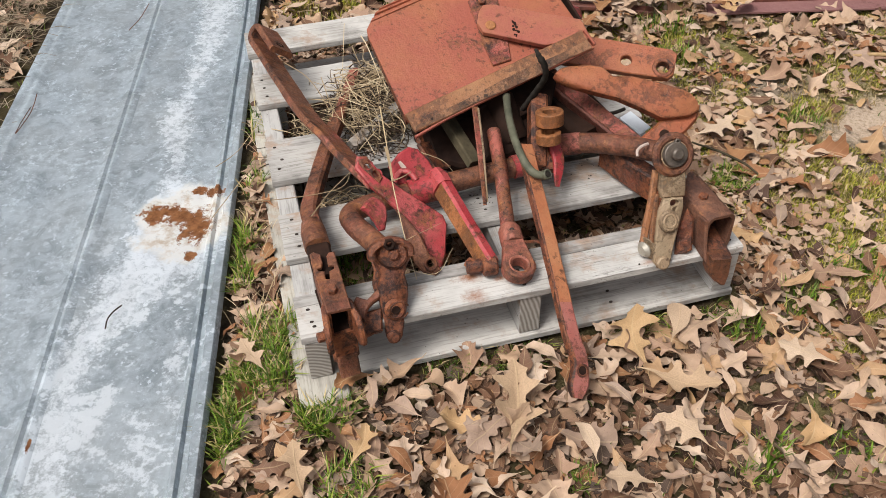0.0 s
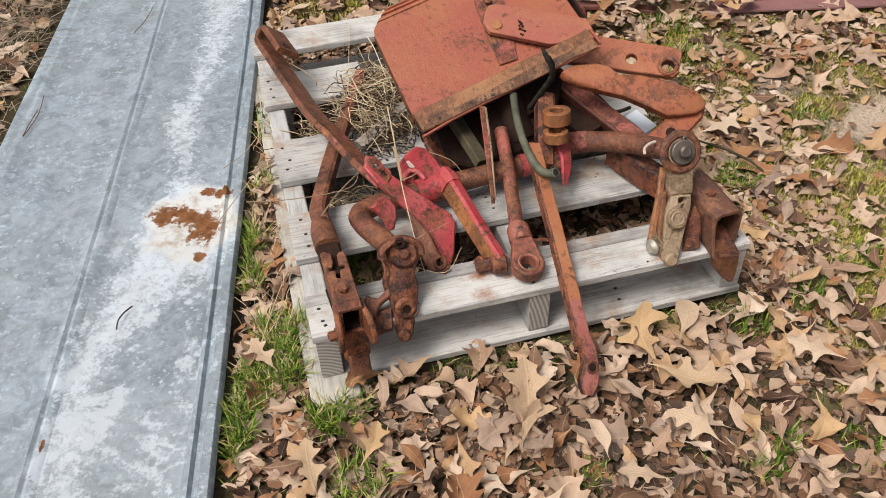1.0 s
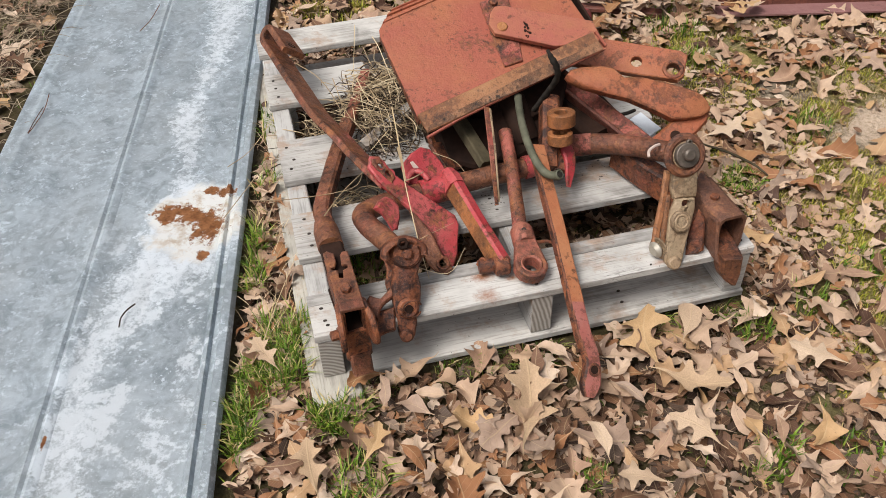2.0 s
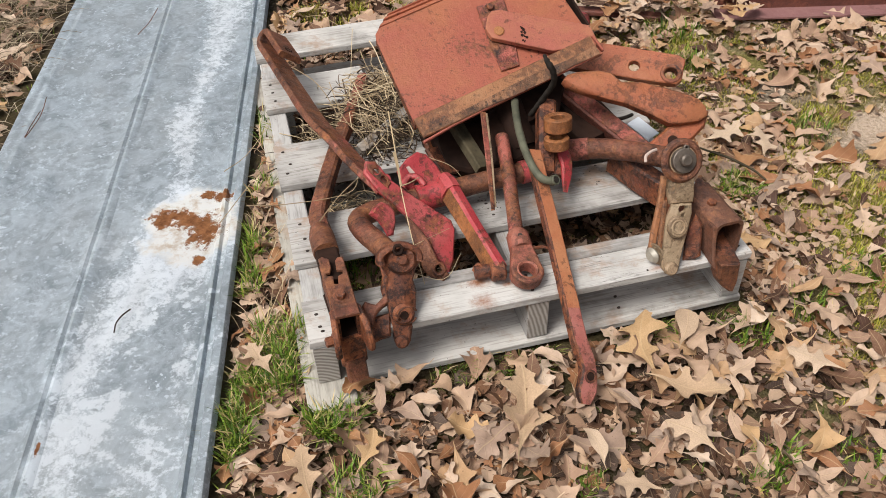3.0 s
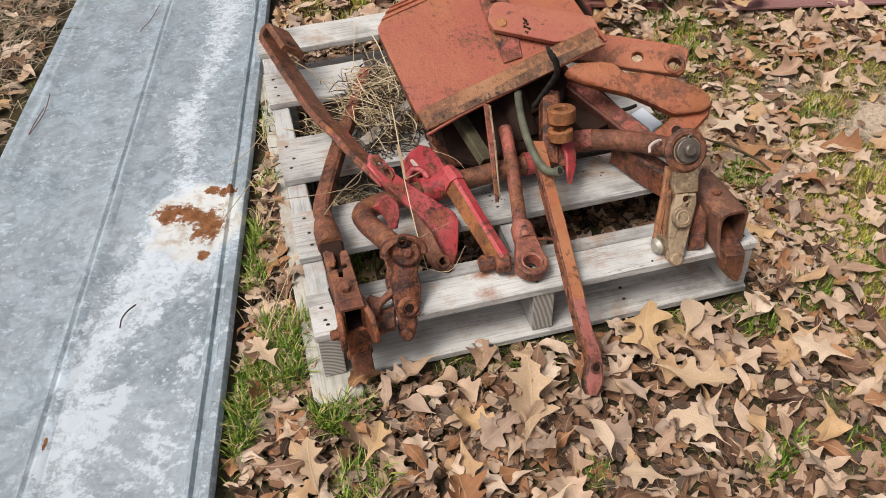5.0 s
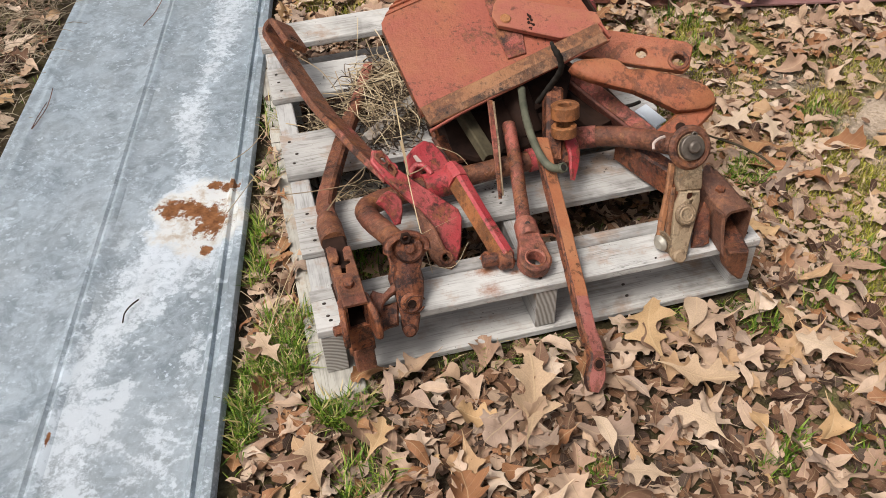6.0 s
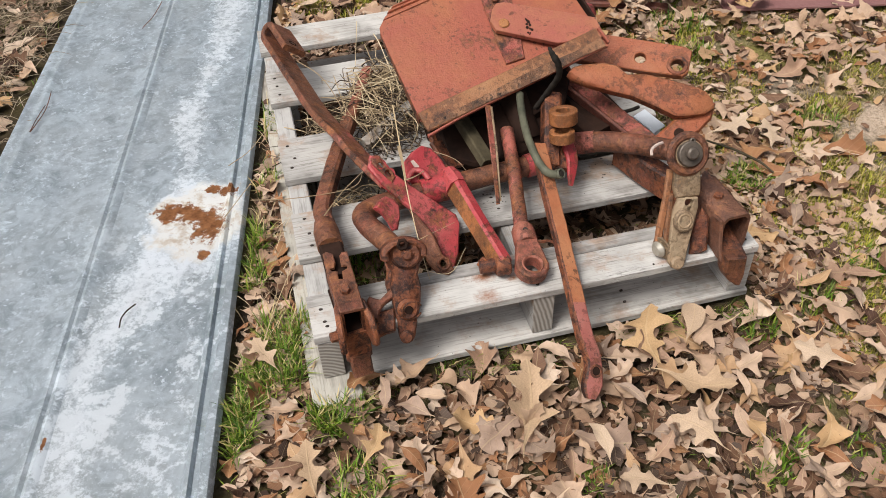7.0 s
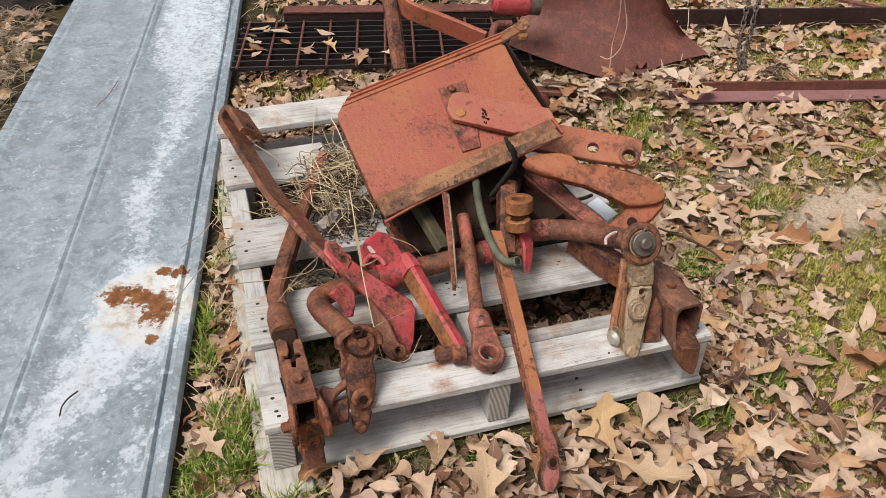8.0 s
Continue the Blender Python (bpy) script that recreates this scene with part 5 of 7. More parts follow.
    for k in range(16):
        c = low.lerp(high, k / 15) + x * rnd.uniform(-0.006, 0.006)
        part("smudge", disc(rnd.uniform(0.0014, 0.0035), 0.0014, basis(c, x, z), 7, 0.0, 0.0004), M_DARK, flat_bar)
    return a


make_hood()


def make_hole_bar():
    a = thing("drilled_bar", (0.830, 0.539, 0.200), "thick rusty flat bar with two drilled holes", "tractor part")
    p0, p1 = Vector((0.720, 0.596, 0.235)), Vector((0.912, 0.485, 0.225))
    d = p1 - p0
    n = Vector((-0.05, -0.55, 0.83))
    k = d.length
    m = basis(p0, d, n)
    h1 = (Vector((0.813, 0.527, 0.230)) - p0)
    h2 = (Vector((0.880, 0.481, 0.226)) - p0)
    inv = m.to_3x3().inverted()
    a1, a2 = inv @ h1, inv @ h2
    outline = [(-0.03, -0.040), (k * 0.6, -0.042), (k * 0.95, -0.040), (k, -0.026), (k * 1.0, 0.024), (k * 0.93, 0.032), (k * 0.3, 0.034), (-0.03, 0.034)]
    bar = part("bar", plate(outline, [(a1.x, a1.y, 0.0125), (a2.x, a2.y, 0.0145)], 0.018, m, 0.002), M_BURNT, a, smooth=30)
    part("hole_rim", disc(0.0235, 0.024, basis(m @ Vector((a2.x, a2.y, 0)), d, n), 20, 0.0142, 0.002), M_RUST, bar, smooth=40)
    return a


make_hole_bar()


def make_bent_arm():
    a = thing("bent_arm", (0.828, 0.373, 0.140), "heavy rusty iron arm folded back on itself", "tractor part")
    n = Vector((0.0, -0.55, 0.83))
    upper = [(0.587, 0.391, 0.309), (0.598, 0.399, 0.314), (0.619, 0.401, 0.316), (0.663, 0.398, 0.314), (0.689, 0.391, 0.309), (0.698, 0.380, 0.301), (0.705, 0.371, 0.296), (0.745, 0.365, 0.292), (0.790, 0.349, 0.281), (0.834, 0.330, 0.269), (0.855, 0.318, 0.260), (0.864, 0.302, 0.250), (0.862, 0.287, 0.240), (0.840, 0.280, 0.235), (0.799, 0.281, 0.236), (0.778, 0.284, 0.238), (0.748, 0.304, 0.251), (0.702, 0.332, 0.269), (0.664, 0.346, 0.279), (0.621, 0.365, 0.291), (0.592, 0.381, 0.302)]
    part("upper_limb", cut_plate(upper, [], 0.026, n, 0.005), M_BURNT, a, smooth=45)
    lower = [(0.877, 0.310, 0.233), (0.858, 0.283, 0.215), (0.824, 0.264, 0.203), (0.770, 0.249, 0.193), (0.740, 0.256, 0.198), (0.725, 0.268, 0.206), (0.767, 0.287, 0.218), (0.789, 0.299, 0.226), (0.831, 0.314, 0.236)]
    part("lower_limb", cut_plate(lower, [], 0.024, n, 0.005), M_BURNT, a, smooth=45)
    part("bore", disc(0.011, 0.006, basis((0.780, 0.260, 0.215), (1, 0, 0), n), 14, 0.0, 0.001), M_DARK, a)
    return a


make_bent_arm()


def make_brace():
    a = thing("diagonal_brace", (0.709, 0.441, 0.180), "dark red angle iron brace", "tractor part")
    path = [Vector((0.620, 0.509, 0.245)), Vector((0.674, 0.396, 0.220)), Vector((0.739, 0.279, 0.185))]
    part("leg", sweep(path, rect_profile(0.030, 0.007, 0.002), (-0.45, -0.45, 0.8)), M_WORN, a, smooth=30)
    low = [p + Vector((-0.016, -0.010, -0.014)) for p in path]
    part("leg", sweep(low, rect_profile(0.007, 0.034, 0.002), (-0.3, -0.3, 0.9)), M_PLUM, a, smooth=30)
    return a


make_brace()


def make_clevis():
    a = thing("clevis", (0.577, 0.388, 0.140), "orange rusty double eye clevis on a red shank", "tractor part")
    for px, r, h in (((0.545, 0.295, 0.280), 0.0275, 0.027), ((0.536, 0.272, 0.252), 0.0245, 0.022)):
        eye = part("eye", disc(r, h, basis(px, (1, 0, 0), (0.03, 0.22, 0.97)), 24, 0.0135, 0.0016), M_ORANGE, a, smooth=30)
        part("bore", disc(0.0136, h * 0.5, basis(Vector(px) - Vector((0.0002, 0.0015, 0.006)), (1, 0, 0), (0.03, 0.22, 0.97)), 16, 0.0, 0.001), M_DARK, eye)
    s0, s1 = Vector((0.550, 0.378, 0.275)), Vector((0.509, 0.255, 0.195))
    part("shank", sweep([s0, s0.lerp(s1, 0.5), s1], rect_profile(0.034, 0.036, 0.006), (0.1, -0.6, 0.8)), M_RUST, a, smooth=35)
    part("web", sweep([(0.558, 0.331, 0.240), (0.533, 0.246, 0.190)], rect_profile(0.032, 0.020, 0.005), (0.1, -0.6, 0.8)), M_RUST, a, smooth=35)
    tongue = curve_points([(0.552, 0.281, 0.225), (0.552, 0.251, 0.205), (0.539, 0.218, 0.170)], 4)
    part("tongue", sweep(tongue, rect_profile(0.024, 0.010, 0.003), (0.3, -0.7, 0.6), [1, 1.1, 1.15, 1.1, 1.05, 0.95, 0.8, 0.6, 0.4]), M_PINK, a, smooth=40)
    return a


make_clevis()


def make_hoses():
    path = curve_points([(0.487, 0.387, 0.285), (0.473, 0.330, 0.280), (0.463, 0.266, 0.272), (0.462, 0.219, 0.262), (0.468, 0.185, 0.252), (0.480, 0.172, 0.246), (0.494, 0.169, 0.246)], 6)
    a = thing("rubber_hose", (0.486, 0.250, 0.200), "grey-green rubber hose with an open end", "hose")
    bm = sweep(path, round_profile(0.0076, 12), (0.3, 0.3, 1))
    part("hose", bm, M_HOSE, a, smooth=60)
    end = path[-1]
    way = (path[-1] - path[-2]).normalized()
    part("hose_end", disc(0.0098, 0.014, basis(end, way.orthogonal(), Vector((0.35, -0.75, 0.55))), 16, 0.0055, 0.002), M_HOSE, a, smooth=33)
    part("bore", disc(0.0056, 0.0145, basis(end, way.orthogonal(), Vector((0.35, -0.75, 0.55))), 12, 0.0, 0.0004), M_BLACK, a)
    b = thing("black_hose", (0.548, 0.396, 0.240), "cracked black rubber hose looped over the angle iron", "hose")
    path = curve_points([(0.534, 0.362, 0.395), (0.538, 0.350, 0.384), (0.548, 0.346, 0.365), (0.552, 0.348, 0.339), (0.542, 0.358, 0.307), (0.531, 0.368, 0.280), (0.520, 0.380, 0.250)], 6)
    n = len(path)
    part("hose", sweep(path, rect_profile(0.0125, 0.0085, 0.003), (0.3, -0.7, 0.6), [0.45 + 0.6 * min(1, i / 8) + 0.10 * math.sin(i * 1.7) for i in range(n)]), M_BLACK, b, smooth=60)
    return a, b


make_hoses()


def make_inner_scrap():
    """Pieces seen under the hood, and dark blocks added to fill its shade."""
    a = thing("steel_blade", (0.407, 0.274, 0.130), "thin rusty steel blade standing on edge", "scrap")
    part("blade", sweep([(0.415, 0.365, 0.285), (0.402, 0.288, 0.235), (0.390, 0.210, 0.165)], rect_profile(0.011, 0.004, 0.0012), (0.2, -0.6, 0.7), [1.1, 1.0, 0.7]), M_WORN, a, smooth=30)
    part("edge", sweep([(0.420, 0.362, 0.282), (0.409, 0.290, 0.232), (0.396, 0.220, 0.163)], rect_profile(0.004, 0.010, 0.001), (0.2, -0.6, 0.7)), M_DRAB, a, smooth=30)
    b = thing("lug_plate", (0.293, 0.408, 0.130), "bright red lug plate with a round hole", "scrap")
    lug_n = Vector((0.25, -0.62, 0.74))
    lug = [(0.226, 0.315, 0.218), (0.250, 0.336, 0.228), (0.273, 0.348, 0.231), (0.291, 0.346, 0.223), (0.308, 0.329, 0.203), (0.320, 0.307, 0.180), (0.301, 0.288, 0.171), (0.259, 0.280, 0.178), (0.233, 0.290, 0.196)]
    part("plate", cut_plate(lug, [((0.265, 0.294, 0.188), 0.0105)], 0.012, lug_n, 0.003), M_PINK, b, smooth=40)
    # Thin pale piece laid on the plate as its white highlight.
    part("chip", cut_plate([(0.245, 0.317, 0.223), (0.251, 0.319, 0.223), (0.260, 0.310, 0.212), (0.256, 0.306, 0.210), (0.249, 0.309, 0.215)], [], 0.0016, lug_n, 0.0003), M_STRING, b, "pale patch painting the plate's highlight")
    part("rim", sweep(curve_points([(0.228, 0.278, 0.205), (0.244, 0.295, 0.215), (0.261, 0.289, 0.215), (0.271, 0.274, 0.205)], 4), round_profile(0.006, 8), (0, 0, 1)), M_PINK, b, smooth=60)
    part("web", sweep([(0.318, 0.393, 0.200), (0.338, 0.339, 0.170)], rect_profile(0.05, 0.010, 0.003), (0.5, -0.4, 0.6)), M_RUST, b, smooth=40)
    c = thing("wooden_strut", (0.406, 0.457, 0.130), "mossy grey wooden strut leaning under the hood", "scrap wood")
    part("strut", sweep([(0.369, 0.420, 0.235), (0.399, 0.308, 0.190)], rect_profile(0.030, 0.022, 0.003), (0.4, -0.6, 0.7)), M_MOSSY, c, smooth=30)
    d = thing("wooden_strut", (0.272, 0.591, 0.130), "grey weathered stick leaning among dry grass", "scrap wood")
    part("strut", sweep([(0.180, 0.507, 0.145), (0.323, 0.598, 0.175)], rect_profile(0.026, 0.018, 0.003), (0.1, -0.6, 0.8)), M_WOOD_OLD, d, smooth=30)
    # Added blocks, coloured near black so the space under the hood reads shaded.
    e = thing("shade_blocks", (0.523, 0.542, 0.140), "near-black iron blocks added to hold the shade under the hood", "scrap")
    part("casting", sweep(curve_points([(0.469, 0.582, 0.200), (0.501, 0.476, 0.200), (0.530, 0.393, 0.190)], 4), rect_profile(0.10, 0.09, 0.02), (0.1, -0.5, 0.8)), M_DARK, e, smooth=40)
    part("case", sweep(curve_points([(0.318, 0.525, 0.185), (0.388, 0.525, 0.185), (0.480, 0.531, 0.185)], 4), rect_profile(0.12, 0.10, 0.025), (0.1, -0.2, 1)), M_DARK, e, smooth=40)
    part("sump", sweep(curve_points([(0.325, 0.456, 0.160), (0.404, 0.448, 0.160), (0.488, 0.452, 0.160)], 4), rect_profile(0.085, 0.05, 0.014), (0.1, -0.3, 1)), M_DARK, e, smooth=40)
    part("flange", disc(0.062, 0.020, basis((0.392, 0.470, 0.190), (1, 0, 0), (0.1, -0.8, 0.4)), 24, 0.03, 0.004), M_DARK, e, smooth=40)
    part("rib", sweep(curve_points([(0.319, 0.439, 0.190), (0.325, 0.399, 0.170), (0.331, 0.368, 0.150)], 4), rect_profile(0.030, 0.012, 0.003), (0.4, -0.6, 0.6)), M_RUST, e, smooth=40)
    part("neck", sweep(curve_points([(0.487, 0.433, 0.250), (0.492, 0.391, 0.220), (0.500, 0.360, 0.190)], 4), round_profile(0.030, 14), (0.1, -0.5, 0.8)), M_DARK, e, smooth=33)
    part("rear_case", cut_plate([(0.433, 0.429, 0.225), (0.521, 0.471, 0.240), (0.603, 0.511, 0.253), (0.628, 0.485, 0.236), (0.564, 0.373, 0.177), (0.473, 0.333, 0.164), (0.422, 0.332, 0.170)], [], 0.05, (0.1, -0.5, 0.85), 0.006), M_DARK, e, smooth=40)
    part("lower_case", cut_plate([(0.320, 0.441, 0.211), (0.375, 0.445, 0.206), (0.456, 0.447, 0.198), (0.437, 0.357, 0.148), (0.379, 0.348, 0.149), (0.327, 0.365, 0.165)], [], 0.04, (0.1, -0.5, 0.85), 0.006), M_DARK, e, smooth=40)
    # Another added near-black block, darkening the space behind the brace.
    f = thing("side_shade_filler", (0.703, 0.483, 0.140), "near-black iron block added to keep the space behind the brace dark", "scrap")
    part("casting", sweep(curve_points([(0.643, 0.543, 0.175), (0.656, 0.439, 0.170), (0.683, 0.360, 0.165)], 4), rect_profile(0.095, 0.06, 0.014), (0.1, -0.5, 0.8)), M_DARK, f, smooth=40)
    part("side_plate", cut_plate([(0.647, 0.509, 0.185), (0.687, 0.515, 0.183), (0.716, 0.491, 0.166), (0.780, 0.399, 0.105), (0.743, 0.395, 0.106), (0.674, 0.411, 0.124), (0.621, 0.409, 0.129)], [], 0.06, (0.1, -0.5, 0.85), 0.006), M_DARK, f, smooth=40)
    return a


make_inner_scrap()


# ---- ironwork lying behind the pallet ----
def make_grate():
    a = thing("bar_grate", (0.360, 1.705, 0.000), "steel bar grate lying flat with fallen leaves on it, its gaps coloured dark", "metal grate")
    o = Vector((0.067, 1.548, 0.035))
    e = (Vector((0.552, 1.439, 0.035)) - o)
    e.z = 0
    e.normalize()
    f = Vector((-e.y, e.x, 0))
    depth = (Vector((0.349, 1.838, 0.035)) - o).dot(f)
    length = 1.15
    n = 9
    for k in range(n):
        p = o + f * depth * k / (n - 1)
        # Bars made tall so their near-black sides fill the gaps with painted shade.
        tall = 0.014 if k == 0 else 0.034
        p = p + Vector((0, 0, 0.015 - tall / 2))
        part("long_bar", sweep([p, p + e * length], rect_profile(0.0042, tall, 0.0008), (0, 0, 1)), M_GRATE, a)
    step = 0.0925
    first = (Vector((0.131, 1.734, 0.035)) - o).dot(e)
    k = first
    while k < length:
        p = o + e * k + Vector((0, 0, 0.014))
        part("cross_bar", sweep([p - f * 0.006, p + f * (depth + 0.006)], round_profile(0.0045, 8), (0, 0, 1)), M_PLUM, a, smooth=60)
        k += step
    return a


make_grate()


def angle_iron(name, p0, p1, flange, leg, thick, material, flange_material, label):
    """An L section: a flange lying towards the viewer and a standing leg behind it."""
    a = thing(name, (Vector(p0) + Vector(p1)) / 2, label, "angle iron")
    p0, p1 = Vector(p0), Vector(p1)
    d = (p1 - p0).normalized()
    f = Vector((d.y, -d.x, 0)).normalized()
    up = Vector((0, 0, 1))
    part("flange", sweep([p0 + f * flange / 2, (p0 + p1) / 2 + f * flange / 2, p1 + f * flange / 2], rect_profile(flange, thick, 0.001), up), flange_material, a)
    part("standing_leg", sweep([p0 + up * leg / 2, (p0 + p1) / 2 + up * leg / 2, p1 + up * leg / 2], rect_profile(thick, leg, 0.001), up), material, a)
    return a


rail_0, rail_1 = Vector((1.050, 1.157, 0.018)), Vector((2.001, 0.920, 0.018))
# Leg plum, flange mauve: the flange's sunlit look comes from its paler colour.
angle_iron("angle_iron", rail_0 + (rail_1 - rail_0) * 0.30, rail_1 + (rail_1 - rail_0) * 0.9, 0.062, 0.034, 0.007, M_PLUM, M_MAUVE, "plum-brown angle iron lying in leaves behind the pallet")
beam_0, beam_1 = Vector((0.281, 1.878, 0.012)), Vector((2.340, 1.369, 0.012))
# The web's shade is in its colour; the top flange keeps the lighter plum.
beam = angle_iron("steel_beam", beam_0, beam_1 + (beam_1 - beam_0) * 0.5, 0.008, 0.060, 0.008, M_BEAM, M_BEAM, "long plum-brown steel beam lying on edge, its web coloured dark as shade")
beam_way = (beam_1 - beam_0) * 1.5
beam_back = Vector((-beam_way.y, beam_way.x, 0)).normalized() * 0.020
part("top_flange", sweep([beam_0 + beam_back + Vector((0, 0, 0.064)), beam_0 + beam_way * 0.25 + beam_back + Vector((0, 0, 0.064))], rect_profile(0.054, 0.007, 0.001), (0, 0, 1)), M_PLUM, beam, "plum-brown top flange")


def make_plough():
    a = thing("plough", (1.227, 1.332, 0.000), "old plough with a brown curved mouldboard and red frame bars", "plough")
    low = curve_points([(0.920, 1.367, 0.100), (1.014, 1.310, 0.070), (1.146, 1.248, 0.030), (1.261, 1.226, 0.006), (1.401, 1.260, 0.015), (1.513, 1.279, 0.020), (1.588, 1.272, 0.030)], 4)
    top = curve_points([(1.025, 1.452, 0.200), (1.054, 1.433, 0.280), (1.198, 1.439, 0.300), (1.309, 1.409, 0.300), (1.393, 1.392, 0.280), (1.439, 1.348, 0.200), (1.486, 1.323, 0.120)], 4)
    rows = []
    for k in range(9):
        w = k / 8
        belly = Vector((0.02, 0.06, -0.02)) * math.sin(math.pi * w)
        rows.append([p.lerp(q, w) + belly for p, q in zip(low, top)])
    bm = thick_sheet(rows, (0.0, -0.007, 0.003))
    part("mouldboard", bm, M_MOULD, a, "plum-brown curved mouldboard", smooth=33)
    part("standard", sweep(curve_points([(0.555, 1.454, 0.320), (0.553, 1.393, 0.240), (0.551, 1.295, 0.100)], 4), rect_profile(0.046, 0.034, 0.010), (0.1, -0.6, 0.8)), M_RUST, a, smooth=33)
    red = curve_points([(0.564, 1.457, 0.270), (0.601, 1.363, 0.250), (0.690, 1.310, 0.220), (0.791, 1.228, 0.190)], 4)
    part("frame_bar", sweep(red, rect_profile(0.014, 0.062, 0.003), (0.1, -0.35, 0.9)), M_RED, a, "orange-red frame bar", smooth=40)
    c0, c1 = Vector((0.851, 1.341, 0.260)), Vector((0.962, 1.318, 0.250))
    part("barrel", sweep([c0, c0.lerp(c1, 0.1), c0.lerp(c1, 0.9), c1], round_profile(0.038, 18), (0, 0, 1), [0.8, 1, 1, 0.85]), M_PINK, a, smooth=33)
    part("barrel_end", sweep([c1, c1 + (c1 - c0).normalized() * 0.03], round_profile(0.034, 16), (0, 0, 1)), M_STEEL, a, smooth=33)
    part("tie_bar", sweep([(0.780, 1.137, 0.220), (0.919, 1.230, 0.230)], rect_profile(0.030, 0.010, 0.003), (0.1, -0.5, 0.8)), M_TAN, a, smooth=40)
    part("bolt_shank", sweep([(0.893, 1.208, 0.235), (0.888, 1.178, 0.200)], round_profile(0.009, 10), (0, 1, 0)), M_TAN, a, smooth=60)
    for c in ((0.892, 1.197, 0.226), (0.889, 1.184, 0.211)):
        part("nut", disc(0.016, 0.013, basis(Vector(c), (1, 0, 0), (0, -0.1, 1)), 6, 0.0, 0.001), M_TAN, a)
    part("lever_eye", sweep(curve_points([(0.802, 1.210, 0.200), (0.835, 1.257, 0.220), (0.882, 1.257, 0.220)], 4), round_profile(0.012, 8), (0, 0, 1)), M_PLUM, a, smooth=60)
    return a


make_plough()


def make_chain():
    a = thing("chain", (1.683, 1.206, 0.000), "dark tarnished steel chain trailing over the beam into leaves", "chain")
    for path in ([(1.944, 1.597, 0.075), (1.854, 1.488, 0.080), (1.812, 1.428, 0.030), (1.710, 1.283, 0.022), (1.613, 1.119, 0.020)],
                 [(1.938, 1.535, 0.078), (1.879, 1.470, 0.080), (1.842, 1.419, 0.030), (1.719, 1.262, 0.020), (1.620, 1.109, 0.018)]):
        pts = curve_points(path, 14)
        last = None
        flip = 0
        for p in pts:
            if last is not None and (p - last).length < 0.023:
                continue
            if last is not None:
                d = (p - last).normalized()
                c = (p + last) / 2
                m = basis(c, d, Vector((0, -0.6, 0.8)) if flip else Vector((1, 0.1, 0.1)))
                ring = [m @ Vector((0.017 * math.cos(t), 0.008 * math.sin(t), 0)) for t in [2 * math.pi * k / 12 for k in range(13)]]
                part("chain_link", sweep(ring, round_profile(0.0030, 6), m.to_3x3() @ Vector((0, 0, 1))), M_CHAINED, a, smooth=60)
                flip = 1 - flip
            last = p
    return a


make_chain()


def make_strings():
    a = thing("string", (1.262, 1.279, 0.000), "pale baling string hanging over the mouldboard", "string")
    one = curve_points([(1.203, 1.221, 0.340), (1.239, 1.241, 0.240), (1.241, 1.219, 0.190), (1.229, 1.215, 0.120), (1.194, 1.212, 0.090), (1.174, 1.234, 0.090)], 5)
    part("strand", sweep(one, round_profile(0.0017, 6), (0, 0.5, 1)), M_TWINE, a, smooth=60)
    two = curve_points([(1.206, 1.221, 0.340), (1.212, 1.219, 0.220), (1.213, 1.239, 0.130), (1.199, 1.211, 0.050)], 5)
    part("strand", sweep(two, round_profile(0.0017, 6), (0, 0.5, 1)), M_TWINE, a, smooth=60)
    three = curve_points([(1.619, 1.484, 0.100), (1.572, 1.397, 0.070), (1.532, 1.337, 0.040), (1.486, 1.269, 0.020)], 4)
    part("strand", sweep(three, round_profile(0.0017, 6), (0, 0.5, 1)), M_TWINE, a, smooth=60)
    return a


make_strings()


